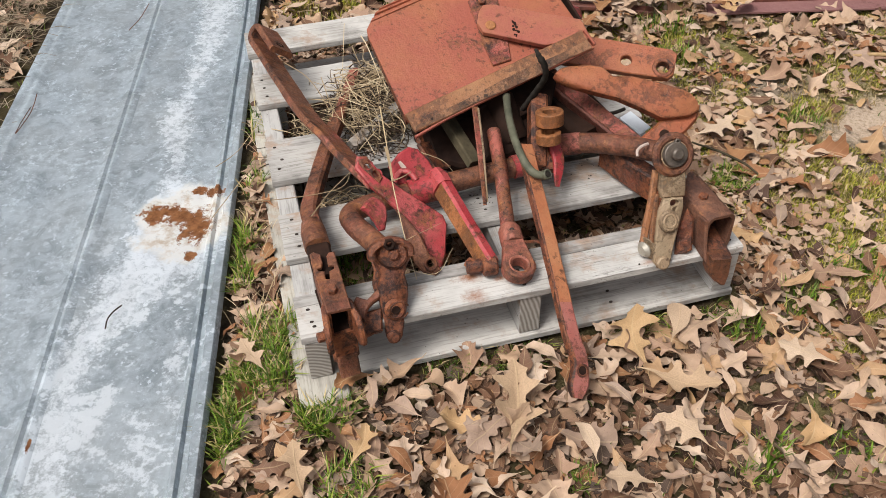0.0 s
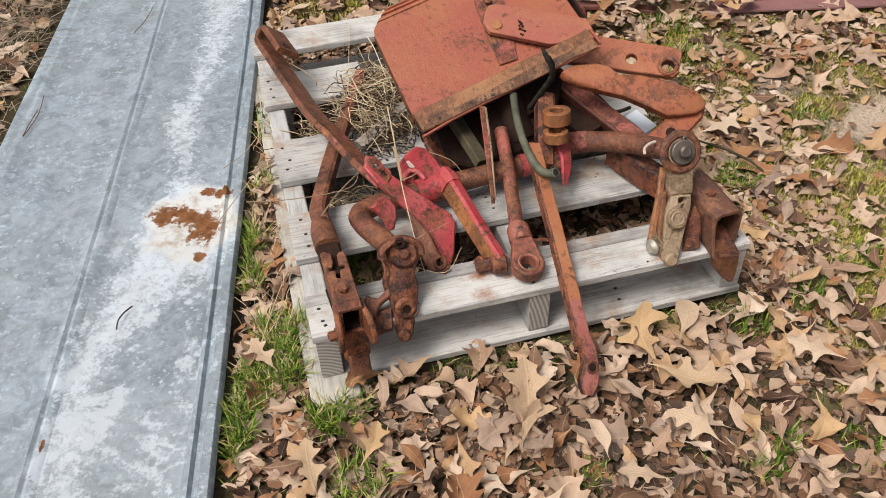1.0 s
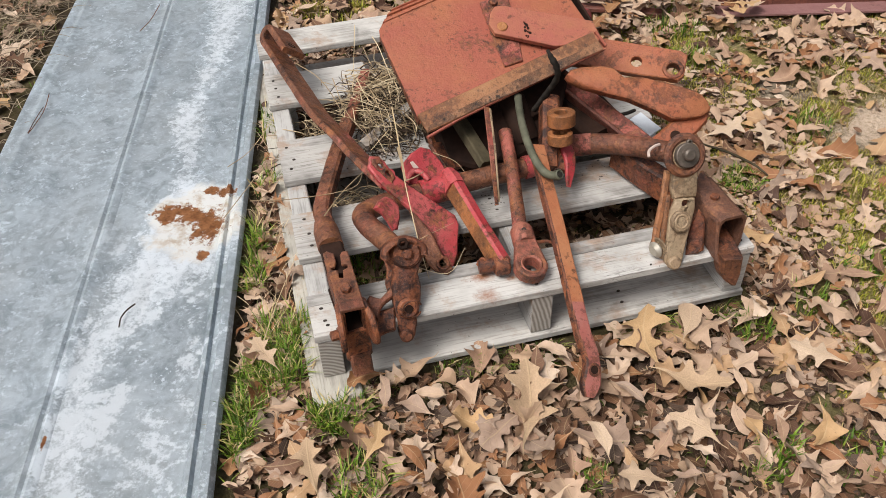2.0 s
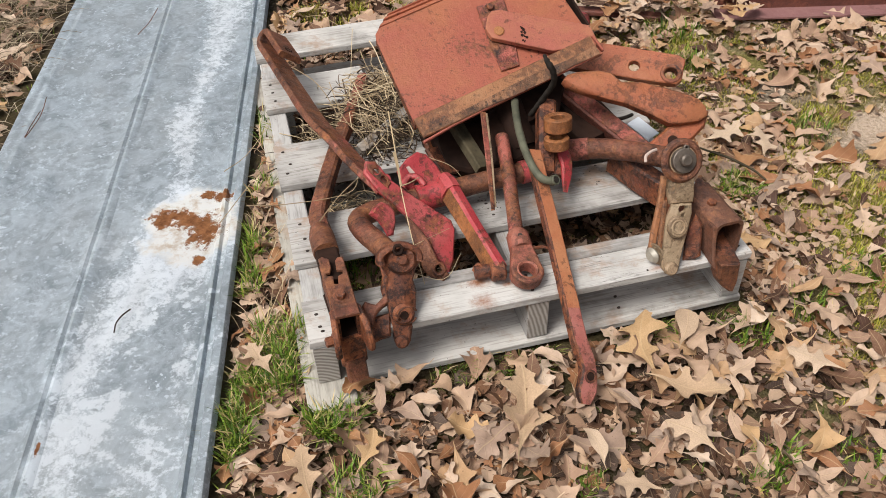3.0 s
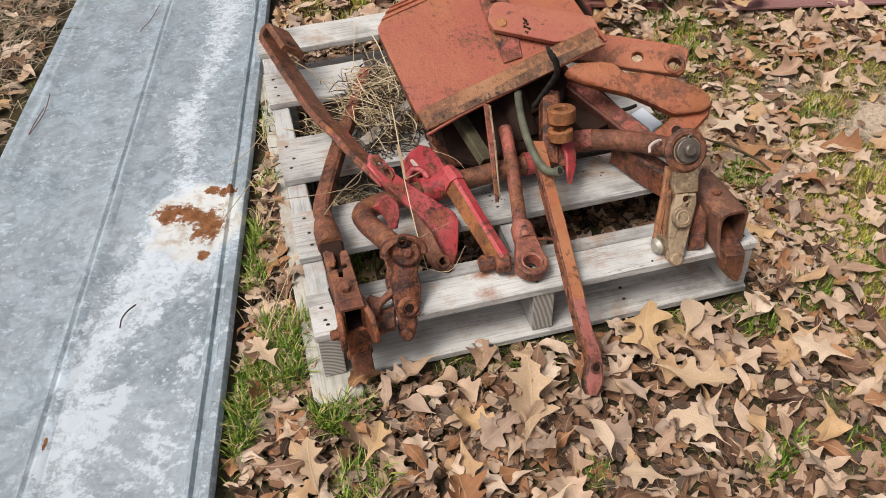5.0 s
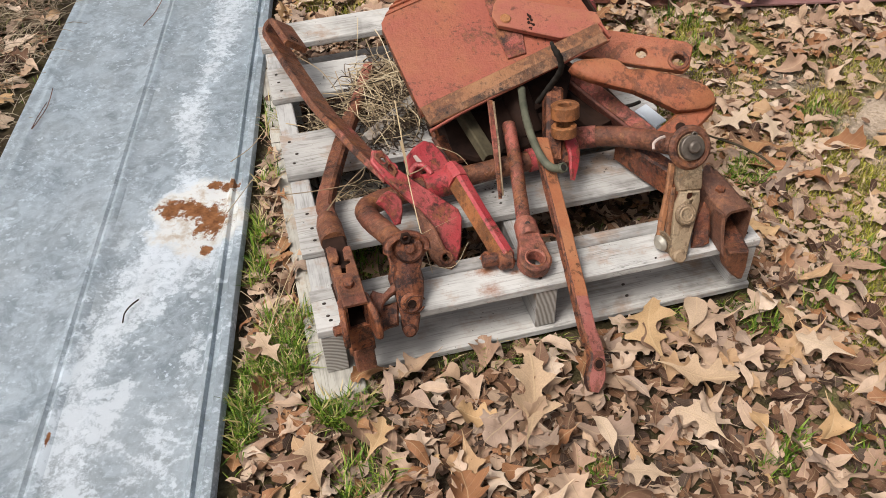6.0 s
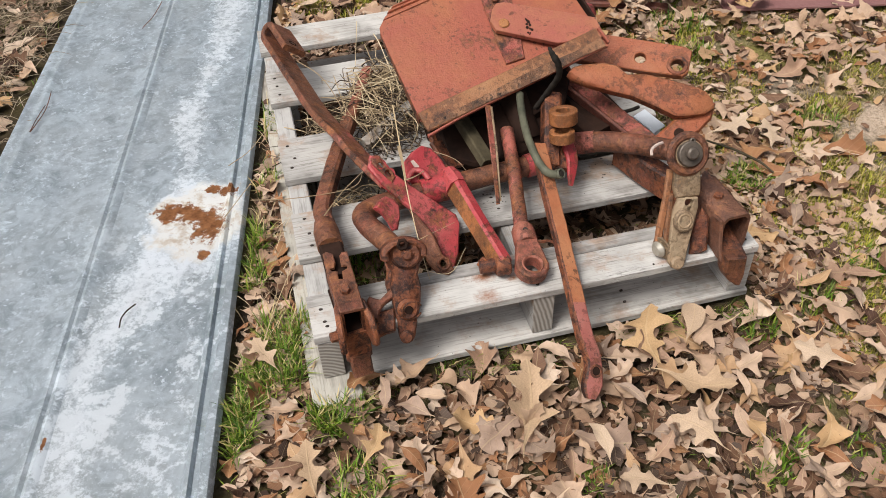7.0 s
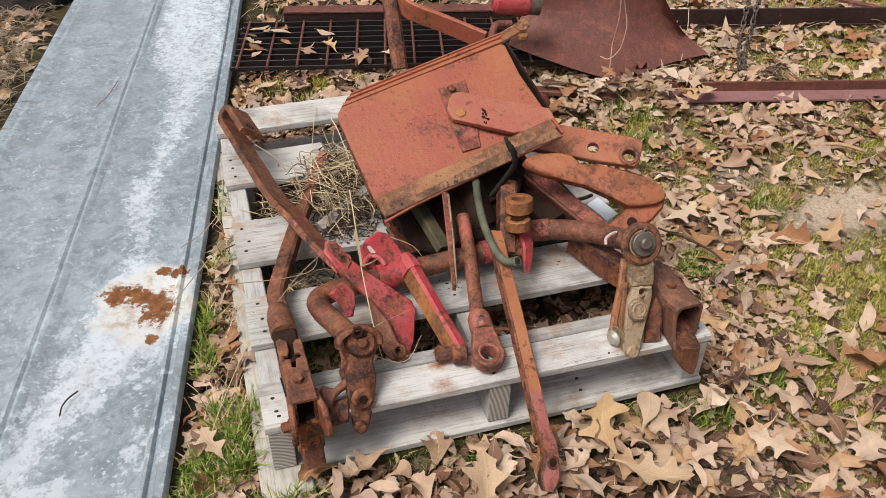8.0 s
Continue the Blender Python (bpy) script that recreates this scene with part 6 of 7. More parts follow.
def make_small_things():
    t = thing("twig", (-0.343, 0.256, 0.030), "short dark twig lying on the roofing sheet", "twig", "twigs")
    part("stem", sweep(curve_points([(-0.327, 0.277, 0.030), (-0.343, 0.262, 0.031), (-0.353, 0.243, 0.031), (-0.356, 0.222, 0.030)], 4), round_profile(0.0014, 6), (0, 0, 1)), M_DARK, t, smooth=60)
    w = thing("white_bracket", (0.795, 0.410, 0.130), "white painted steel bracket lying on the pallet", "bracket")
    part("plate", box((0.030, 0.066, 0.004), pose(0.793, 0.408, 0.146, 6, -10, 18), 0.001), M_WHITE, w, smooth=30)
    part("flange", box((0.004, 0.066, 0.014), pose(0.779, 0.403, 0.138, 6, -10, 18), 0.001), M_WHITE, w)
    part("rod", sweep(curve_points([(0.730, 0.452, 0.150), (0.765, 0.450, 0.152), (0.790, 0.462, 0.148)], 4), round_profile(0.004, 8), (0, 0, 1)), M_BLACK, w, "short black rod", smooth=60)
    for path in ([(-0.561, 1.151, 0.028), (-0.565, 1.068, 0.030), (-0.577, 1.018, 0.030), (-0.596, 0.967, 0.028)], [(-0.569, 1.083, 0.029), (-0.583, 1.025, 0.031), (-0.597, 0.970, 0.028)], [(-0.271, 1.597, 0.027), (-0.295, 1.508, 0.028), (-0.330, 1.440, 0.025)]):
        n = thing("pine_needle", path[0], "thin brown dry pine needle on the roofing sheet", "needle", "pine needles")
        part("needle", sweep(curve_points(path, 5), round_profile(0.0011, 5), (0, 0, 1)), M_RUST, n, smooth=60)
    k = thing("red_knob", (0.822, 0.860, 0.170), "round faded red knob behind the hood", "tractor part")
    part("knob", sweep([(0.763, 0.765, 0.235), (0.766, 0.758, 0.235), (0.774, 0.743, 0.235), (0.781, 0.732, 0.235)], round_profile(0.024, 16), (0, 0, 1), [0.5, 0.95, 1.0, 0.6]), M_PINK, k, smooth=60)
    part("stalk", sweep([(0.772, 0.744, 0.235), (0.810, 0.830, 0.140)], round_profile(0.012, 10), (0, 1, 0)), M_RUST, k, smooth=60)
    o = thing("buried_bar", (1.030, 1.165, 0.010), "dark red flat bar half buried in leaves", "scrap")
    part("bar", sweep([(0.900, 1.225, 0.020), (1.030, 1.165, 0.022), (1.180, 1.100, 0.012)], rect_profile(0.036, 0.016, 0.003), (0, 0, 1)), M_PLUM, o, smooth=30)
    g = thing("twig", (1.001, 0.375, 0.020), "dark dead twig lying among the leaves", "twig", "twigs")
    part("stem", sweep(curve_points([(0.965, 0.440, 0.036), (1.001, 0.375, 0.046), (1.037, 0.329, 0.038), (1.062, 0.306, 0.020)], 4), round_profile(0.0030, 7), (0, 0, 1), [0.6 + 0.4 * math.sin(0.5 + 0.2 * i) for i in range(13)]), M_MOSSY, g, smooth=60)
    h = thing("twig", (1.643, 0.671, 0.015), "tan barkless stick lying on the moss", "twig", "twigs")
    part("stem", sweep(curve_points([(1.565, 0.697, 0.018), (1.643, 0.671, 0.024), (1.700, 0.630, 0.016)], 5), round_profile(0.0058, 8), (0, 0, 1), [0.8, 0.9, 1.0, 1.0, 0.95, 1.0, 1.0, 0.9, 0.85, 0.8, 0.6]), M_STICK, h, smooth=60)
    b = thing("thin_bar", (2.414, 1.542, 0.000), "thin rusty bar lying in leaves", "scrap")
    part("bar", sweep([(2.251, 1.546, 0.050), (2.411, 1.348, 0.050)], rect_profile(0.02, 0.012, 0.002), (0, 0, 1)), M_PLUM, b)
    bm = bmesh.new()
    bmesh.ops.create_icosphere(bm, subdivisions=4, radius=1.0)
    for v in bm.verts:
        v.co = Vector((v.co.x * 0.20, v.co.y * 0.14, max(0, v.co.z) * 0.07)) * (1 + 0.35 * noise.noise(v.co * 2.7) + 0.18 * noise.noise(v.co * 7))
    ob = part("plastic_sheet", bm, M_BLACK, None, smooth=40)
    ob.location = Vector((-0.619, 2.428, 0.000)) + Vector((0.0, 0.03, 0.0))
    tagged(ob, "crumpled black plastic sheet on the leaves", "plastic sheet")


make_small_things()


def make_debris():
    """Dark flakes of rust and leaf mould lying on the boards."""
    rnd = random.Random(21)
    bm = bmesh.new()
    spots = [((0.481, 0.299, 0.130), 0.055, 60), ((0.586, 0.316, 0.130), 0.05, 40), ((0.415, 0.281, 0.130), 0.05, 30), ((0.656, 0.303, 0.130), 0.05, 26), ((0.658, 0.015, 0.130), 0.03, 14), ((0.235, 0.479, 0.130), 0.06, 90), ((0.183, 0.464, 0.130), 0.06, 70), ((0.326, 0.299, 0.130), 0.05, 30), ((0.389, 0.441, 0.130), 0.08, 90), ((0.478, 0.290, 0.130), 0.10, 60)]
    for (cx, cy, cz), r, n in spots:
        for _ in range(n):
            x, y = cx + rnd.gauss(0, r * 0.6), cy + rnd.gauss(0, r * 0.4)
            on = any(a + 0.006 < y < b - 0.006 for a, b in ((0.0, 0.075), (0.203, 0.338), (0.45, 0.60)))
            if not on or not 0.05 < x < 0.8:
                continue
            k = rnd.randint(4, 6)
            size = 0.0005 + 0.0042 * rnd.random() ** 2.6
            turn = rnd.uniform(0, 6)
            ring = [(x + size * rnd.uniform(0.5, 1.3) * math.cos(turn + 6.283 * i / k), y + size * rnd.uniform(0.4, 1.0) * math.sin(turn + 6.283 * i / k)) for i in range(k)]
            low = [bm.verts.new((px, py, 0.1305)) for px, py in ring]
            top = [bm.verts.new((x + (px - x) * 0.7, y + (py - y) * 0.7, 0.1312 + rnd.uniform(0, 0.0006))) for px, py in ring]
            for i in range(k):
                bm.faces.new((low[i], low[(i + 1) % k], top[(i + 1) % k], top[i]))
            bm.faces.new(top)
    ob = part("rust_flakes", bm, M_NAIL, None)
    tagged(ob, "dark rust flakes and leaf mould on the boards", "debris", kind="stuff")


make_debris()


# ---- leaves ----
# half outlines: along the leaf, out from its midrib
DEEP = [(0.0, 0.012), (0.10, 0.030), (0.20, 0.065), (0.29, 0.105), (0.345, 0.19), (0.385, 0.30), (0.44, 0.265), (0.455, 0.19), (0.49, 0.125), (0.545, 0.100), (0.595, 0.115), (0.635, 0.19), (0.675, 0.285), (0.72, 0.325), (0.745, 0.25),
        (0.765, 0.175), (0.80, 0.125), (0.85, 0.115), (0.90, 0.135), (0.93, 0.085), (0.97, 0.040)]
ROUND = [(0.0, 0.012), (0.08, 0.030), (0.14, 0.070), (0.19, 0.145), (0.24, 0.175), (0.285, 0.15), (0.32, 0.105), (0.37, 0.115), (0.42, 0.20), (0.475, 0.265), (0.525, 0.24), (0.555, 0.165), (0.60, 0.135), (0.64, 0.17), (0.69, 0.255), (0.745, 0.285),
         (0.785, 0.235), (0.82, 0.165), (0.86, 0.15), (0.905, 0.17), (0.95, 0.115), (0.985, 0.050)]
BROAD = [(0.0, 0.012), (0.09, 0.035), (0.20, 0.080), (0.33, 0.120), (0.45, 0.165), (0.52, 0.255), (0.56, 0.345), (0.62, 0.315), (0.645, 0.245), (0.69, 0.195), (0.74, 0.20), (0.79, 0.265), (0.84, 0.30), (0.865, 0.225), (0.90, 0.155), (0.94, 0.145), (0.975, 0.080)]
OVAL = [(0.0, 0.012), (0.08, 0.045), (0.18, 0.105), (0.30, 0.155), (0.45, 0.185), (0.60, 0.175), (0.74, 0.13), (0.86, 0.075), (0.94, 0.032)]
SPOON = [(0.0, 0.012), (0.14, 0.035), (0.30, 0.085), (0.45, 0.165), (0.60, 0.255), (0.74, 0.30), (0.86, 0.265), (0.95, 0.15)]


def leaf_shape(kind, seed):
    """Vertices, faces and texture places of one dry leaf of unit length, curled and folded."""
    rnd = random.Random(seed)
    fold, bend, twist = rnd.uniform(-0.25, 0.6), rnd.uniform(-0.7, 0.8), rnd.uniform(-1.0, 1.0)
    sway, curl, width = rnd.uniform(-0.16, 0.16), rnd.uniform(-1.0, 1.8), rnd.uniform(0.85, 1.15)
    waves = rnd.uniform(5, 11), rnd.uniform(0, 6)
    ring = [(-0.13, -0.006), (-0.13, 0.006)]
    for side in (1, -1):
        phase, gain = rnd.uniform(0, 6), rnd.uniform(0.82, 1.12)
        half = []
        for s, w in kind:
            k = gain * (1 + 0.22 * math.sin(s * 9 + phase)) if s > 0.1 else 1
            half.append((s + rnd.uniform(-0.003, 0.003) + 0.012 * math.sin(s * 6 + phase), side * w * k * width))
        ring += half + [(1.0, 0.0)] if side == 1 else list(reversed(half))
    ribs = [(0.0, 0.0), (0.2, 0.0), (0.4, 0.0), (0.6, 0.0), (0.8, 0.0)]
    inner = []
    for s, w in kind[3:-1:2]:
        inner += [(s, side * w * width * 0.42) for side in (1, -1)]
    n = len(ring)
    edges = [(k, (k + 1) % n) for k in range(n)]
    pts, _, faces, _, _, _ = geometry.delaunay_2d_cdt([Vector(p) for p in ring + ribs + inner], edges + [(n + k, n + k + 1) for k in range(4)], [], 1, 1e-5)
    verts, uvs = [], []
    for p in pts:
        s, y = p.x, p.y
        z = bend * (s - 0.45) ** 2 * 0.8 + abs(y) * fold + curl * y * y * 1.3 + twist * y * (s - 0.5) * 1.1
        z += 0.055 * math.sin(waves[0] * s + waves[1] + 4 * y) * min(1, abs(y) * 7 + 0.1)
        z += 0.10 * noise.noise(Vector((s * 2.6, y * 4.0, seed * 3.7))) + 0.03 * noise.noise(Vector((s * 8, y * 9, seed * 1.3)))
        verts.append((s - 0.45, y * (1 - 0.25 * abs(fold)) + sway * math.sin(math.pi * max(s, 0)), z))
        uvs.append((s, 0.5 + y))
    v = np.array(verts)
    v[:, 2] -= v[:, 2].min()
    v[:, 2] *= min(1.0, 0.40 / v[:, 2].max())
    faces = [(f[0], f[k], f[k + 1]) for f in faces for k in range(1, len(f) - 1)]
    return v, faces, np.array(uvs)


SHAPES = [leaf_shape((DEEP, ROUND, BROAD)[k % 3], k) for k in range(24)] + [leaf_shape(OVAL, 40 + k) for k in range(12)] + [leaf_shape(SPOON, 60 + k) for k in range(6)]
N_OAK, N_OVAL, N_SPOON = 24, 12, 6


def shape_mesh(name, shape, material):
    v, faces, uvs = shape
    data = bpy.data.meshes.new(name)
    data.from_pydata([tuple(p) for p in v], [], faces)
    layer = data.uv_layers.new(name="UVMap")
    idx = [i for f in faces for i in f]
    layer.data.foreach_set("uv", uvs[idx].astype(np.float32).ravel())
    data.polygons.foreach_set("use_smooth", [True] * len(faces))
    data.materials.append(material)
    return data


LEAF_MESHES = [shape_mesh("leaf", s, M_LEAF) for s in SHAPES]


# drifts of leaves on the mossy side: x, y, reach, leaves per square metre
DRIFTS = [(1.10, 0.44, 0.14, 760), (1.02, 0.20, 0.14, 420), (1.30, 0.10, 0.12, 300), (0.96, 0.30, 0.12, 520), (0.94, 0.12, 0.13, 760), (0.90, -0.06, 0.14, 760), (1.04, 0.00, 0.09, 420), (0.95, -0.27, 0.20, 600), (1.05, 0.64, 0.14, 480), (1.49, 0.82, 0.16, 360), (1.75, 0.72, 0.2, 320)]


def grate_zone(x, y):
    """Under the bar grate few leaves have blown in."""
    w = y - 1.565 + 0.225 * x
    return 0.0 < x < 1.0 and 0.0 < w < 0.36


def leaf_density(x, y):
    """Leaves per square metre."""
    if on_sheet(x, y, 0.03):
        return 0
    if -0.02 < x < 0.85 and -0.022 < y < 1.13:
        return 420 if y > 0.13 and x > 0.06 else 0
    patch = noise.noise(Vector((x * 2.3 + 4.0, y * 2.3, 1.7)))
    if x > -0.04 and y < 0.0:
        return 900 - 520 * max(0.0, min(1.0, (x - 0.98) / 0.1)) * max(0.0, min(1.0, (y + 0.30) / 0.1))
    if x >= 0.83 and y < 1.0:
        drift = sum(k * math.exp(-((x - cx) ** 2 + (y - cy) ** 2) / (r * r)) for cx, cy, r, k in DRIFTS)
        return max(35, 45 + 170 * patch + drift + (220 if y > 0.72 else 0))
    if grate_zone(x, y):
        return 60
    if 0.988 * x - 0.1527 * y < SHEET_MID - 0.3:
        return 900 if y < 1.25 else 600
    if x < 0.0:
        return 560 + 260 * patch
    return 620 + 300 * patch


def leaf_pose(rnd, x, y, size, lift, tilt=0.45):
    q = Euler((rnd.gauss(0, tilt), rnd.gauss(0, tilt * 0.8), rnd.uniform(0, 6.283)))
    return Matrix.LocRotScale((x, y, ground_height(x, y) + lift), q, (size, size, size * rnd.uniform(0.8, 1.2)))


def pick(rnd, lobed=0.50):
    r = rnd.random()
    if r < lobed:
        return rnd.randrange(N_OAK), rnd.uniform(0.055, 0.108)
    if r < 0.82:
        return N_OAK + rnd.randrange(N_OVAL), rnd.uniform(0.040, 0.078)
    return N_OAK + N_OVAL + rnd.randrange(N_SPOON), rnd.uniform(0.032, 0.055)


def settle_leaf(m, shape):
    """Lifts a leaf so that its lowest point lies just on the ground."""
    v = shape[0]
    low = min((m @ Vector(p)).z - ground_height(m.translation.x, m.translation.y) for p in v[::2])
    return low


def scatter_leaves():
    rnd = random.Random(11)
    joined_v, joined_f, joined_uv = [], [], []
    singles = []
    count = 0
    cell = 0.1
    for iy in range(-30, 45):
        for ix in range(-30, 45):
            x0, y0 = ix * cell, iy * cell
            cx, cy = x0 + cell / 2, y0 + cell / 2
            right_of_way = 0.62 * (cy + 1.0) + 0.75
            want = leaf_density(cx, cy) * cell * cell
            if cx > right_of_way + 0.5 or cx < -0.42 * (cy + 1.0) - 0.6 or cy < -0.75:
                want = min(want, max(0.0, 3.4 * (1.0 + 0.8 * noise.noise(Vector((cx * 1.3, cy * 1.3, 7.7)))) * (1.0 - (math.hypot(cx - 0.4, cy - 0.6) - 1.4) / 2.4)))
            want *= 1.0 if cy < 1.6 else 0.75
            n = int(want) + (rnd.random() < want % 1)
            for _ in range(n):
                x, y = x0 + rnd.random() * cell, y0 + rnd.random() * cell
                if leaf_density(x, y) == 0:
                    continue
                open_ground = x > 0.86 and y > -0.30 or y > 1.0
                k, size = pick(rnd, 0.28 if open_ground else 0.42)
                under = -0.02 < x < 0.85 and -0.022 < y < 1.13
                deep = 0.038 if (y < 0 and x > 0) else 0.014
                lift = rnd.random() ** 1.4 * deep
                flat = 0.10 if under else (0.16 if (y > -0.12 and y < 0 and x < 0.9) or on_sheet(x, y, 0.12) else 0.22 if open_ground else 0.46)
                m = leaf_pose(rnd, x, y, size * (0.8 if under else 1.08 if open_ground else 1), lift, flat)
                low = settle_leaf(m, SHAPES[k])
                m.translation.z += max(-0.02, -low * 0.6) if low < 0 else 0
                if on_sheet(x, y, 0.30) and any(on_sheet(*(m @ Vector(p)).xy, -0.004) for p in SHAPES[k][0]):
                    continue
                near = y < 0.02 and -0.15 < x < 1.15 and lift > deep * 0.25
                if near and len(singles) < 235:
                    singles.append((k, m))
                else:
                    joined_add(joined_v, joined_f, joined_uv, SHAPES[k], m)
    # broken bits and small leaves between the others
    for _ in range(6000):
        x, y = rnd.uniform(-0.25, 1.7), rnd.uniform(-0.55, 1.5)
        if y < -0.02 and rnd.random() < 0.35:
            continue
        if x > 0.92 and y > -0.3 and y < 1.0 and rnd.random() < 0.85 - 0.0007 * leaf_density(x, y):
            continue
        if rnd.random() < 0.14:
            x = rnd.uniform(-0.22, 0.02) + 0.1545 * y * 0.6
        if leaf_density(x, y) == 0 and not (on_sheet(x, y, 0.035) and not on_sheet(x, y, 0.006)):
            continue
        k, size = pick(rnd)
        strip = on_sheet(x, y, 0.16)
        size *= rnd.uniform(0.55, 0.95) if strip else rnd.uniform(0.22, 0.5)
        m = leaf_pose(rnd, x, y, size, rnd.uniform(0.004, 0.016), 0.35)
        if strip and any(on_sheet(*(m @ Vector(p)).xy, -0.003) for p in SHAPES[k][0]):
            continue
        joined_add(joined_v, joined_f, joined_uv, SHAPES[k], m)
    return singles, joined_v, joined_f, joined_uv


def fragment_shape(seed):
    """A torn, curled scrap of a leaf, of unit size."""
    rnd = random.Random(seed)
    n = rnd.randint(6, 8)
    turn = rnd.uniform(0, 6.283)
    ring = [(rnd.uniform(0.3, 0.62) * math.cos(turn + 6.283 * k / n), rnd.uniform(0.16, 0.42) * math.sin(turn + 6.283 * k / n)) for k in range(n)]
    curl = rnd.uniform(-0.9, 1.4)
    v = np.array([(0.0, 0.0, 0.0)] + [(x, y, curl * y * y + rnd.uniform(-0.06, 0.06)) for x, y in ring])
    v[:, 2] -= v[:, 2].min()
    uv = np.array([(0.5, 0.56)] + [(0.5 + x, 0.58 + y) for x, y in ring])
    return v, [(0, 1 + k, 1 + (k + 1) % n) for k in range(n)], uv


def scatter_mould():
    """Scraps of older leaves lying on the soil, under the fresh ones; the dark ones paint the gaps' shade."""
    rnd = random.Random(17)
    shapes = [fragment_shape(k) for k in range(30)]
    dark, pale = ([], [], []), ([], [], [])
    for _ in range(30000):
        x, y = rnd.uniform(-0.28, 1.9), rnd.uniform(-0.62, 1.95)
        if leaf_density(x, y) == 0:
            continue
        if 1.2 < y < 1.565 - 0.225 * x and -0.05 < x < 0.9 and rnd.random() < 0.85:
            continue
        out_side = x > 0.90 + 0.12 * noise.noise(Vector((x * 2, y * 2, 4.4))) and y > -0.3
        if out_side and not grate_zone(x, y) and rnd.random() < (0.90 if x < 1.2 else 0.95) - 0.0005 * leaf_density(x, y):
            continue
        size = rnd.uniform(0.012, 0.042)
        joined_add(*(pale if out_side and not grate_zone(x, y) else dark), shapes[rnd.randrange(30)], leaf_pose(rnd, x, y, size, rnd.uniform(0.002, 0.014), 0.35))
    return dark, pale


def litter_object(name, vs, fs, uvs, material, label):
    data = bpy.data.meshes.new(name)
    data.from_pydata(np.concatenate(vs).tolist(), [], np.concatenate([f for f, _ in fs]).tolist())
    layer = data.uv_layers.new(name="UVMap")
    layer.data.foreach_set("uv", np.concatenate(uvs).astype(np.float32).ravel())
    data.polygons.foreach_set("use_smooth", [True] * len(data.polygons))
    data.materials.append(material)
    return tagged(new(name, data), label, "leaf litter", kind="stuff")


def joined_add(vs, fs, uvs, shape, m):
    v, faces, uv = shape
    base = sum(len(a) for a in vs) if not fs else fs[-1][1]
    mat = np.array(m)
    vs.append(v @ mat[:3, :3].T + mat[:3, 3])
    fs.append((np.array(faces) + base, base + len(v)))
    uvs.append(uv[np.array(faces).ravel()])


singles, jv, jf, juv = scatter_leaves()
litter_object("leaf_litter", jv, jf, juv, M_LITTER, "dry tan and brown oak leaf litter covering the ground")
old_scraps, pale_scraps = scatter_mould()
litter_object("leaf_mould", *old_scraps, M_MOULDER, "dark decayed scraps of old leaves between the fresh ones")
litter_object("leaf_scraps", *pale_scraps, M_LITTER, "pale torn leaf scraps lying in the moss")

# leaves lying on top: stem, tip, which shape
TOP_LEAVES = [
    ((0.293, -0.247, 0.030), (0.356, -0.070, 0.045), 0), ((-0.041, -0.241, 0.030), (-0.044, -0.125, 0.034), 3), ((0.496, -0.369, 0.030), (0.418, -0.333, 0.034), 6),
    ((0.577, -0.159, 0.030), (0.623, -0.005, 0.040), 9), ((0.646, -0.105, 0.034), (0.703, -0.025, 0.040), N_OAK + N_OVAL + 1), ((0.563, -0.162, 0.045), (0.689, -0.229, 0.040), 0),
    ((0.608, -0.329, 0.030), (0.544, -0.246, 0.040), 12), ((0.421, -0.304, 0.036), (0.413, -0.221, 0.040), N_OAK + 2), ((0.037, -0.203, 0.030), (0.082, -0.125, 0.036), 15),
]
TOP_LEAVES += [
    ((-0.073, 0.028, 0.036), (-0.110, 0.120, 0.036), 3), ((0.896, -0.230, 0.030), (0.819, -0.159, 0.036), 21), ((1.009, -0.104, 0.022), (1.029, -0.056, 0.022), N_OAK + 4),
    ((0.982, 0.461, 0.030), (1.105, 0.505, 0.040), 12), ((1.091, 0.372, 0.030), (1.130, 0.480, 0.036), 18), ((0.930, 0.835, 0.026), (1.010, 0.828, 0.030), 6), ((1.010, 0.720, 0.026), (1.090, 0.760, 0.030), 12),
]
rnd_top = random.Random(33)
hand_placed = len(TOP_LEAVES)
grate_a, grate_b, grate_c = Vector((0.076, 1.546, 0.052)), Vector((0.553, 1.439, 0.052)), Vector((0.156, 1.849, 0.052))
for _ in range(26):
    here = grate_a + (grate_b - grate_a) * rnd_top.random() ** 2.6 * 1.1 + (grate_c - grate_a) * rnd_top.random()
    turn = rnd_top.uniform(0, 6.283)
    TOP_LEAVES.append((here, here + Vector((math.cos(turn), math.sin(turn), 0.05)) * rnd_top.uniform(0.05, 0.11), rnd_top.randrange(N_OAK + N_OVAL)))
for _ in range(20):
    here = Vector((rnd_top.uniform(0.06, 0.52), 0.0, 0.030))
    here.y = 1.50 - 0.225 * here.x - rnd_top.uniform(0.0, 0.20)
    turn = rnd_top.uniform(0, 6.283)
    TOP_LEAVES.append((here, here + Vector((math.cos(turn), math.sin(turn), 0.05)) * rnd_top.uniform(0.07, 0.12), rnd_top.randrange(N_OAK + N_OVAL)))
rail_a, rail_b, rail_c = Vector((0.966, 1.068, 0.030)), Vector((1.391, 0.964, 0.030)), Vector((1.061, 1.189, 0.050))
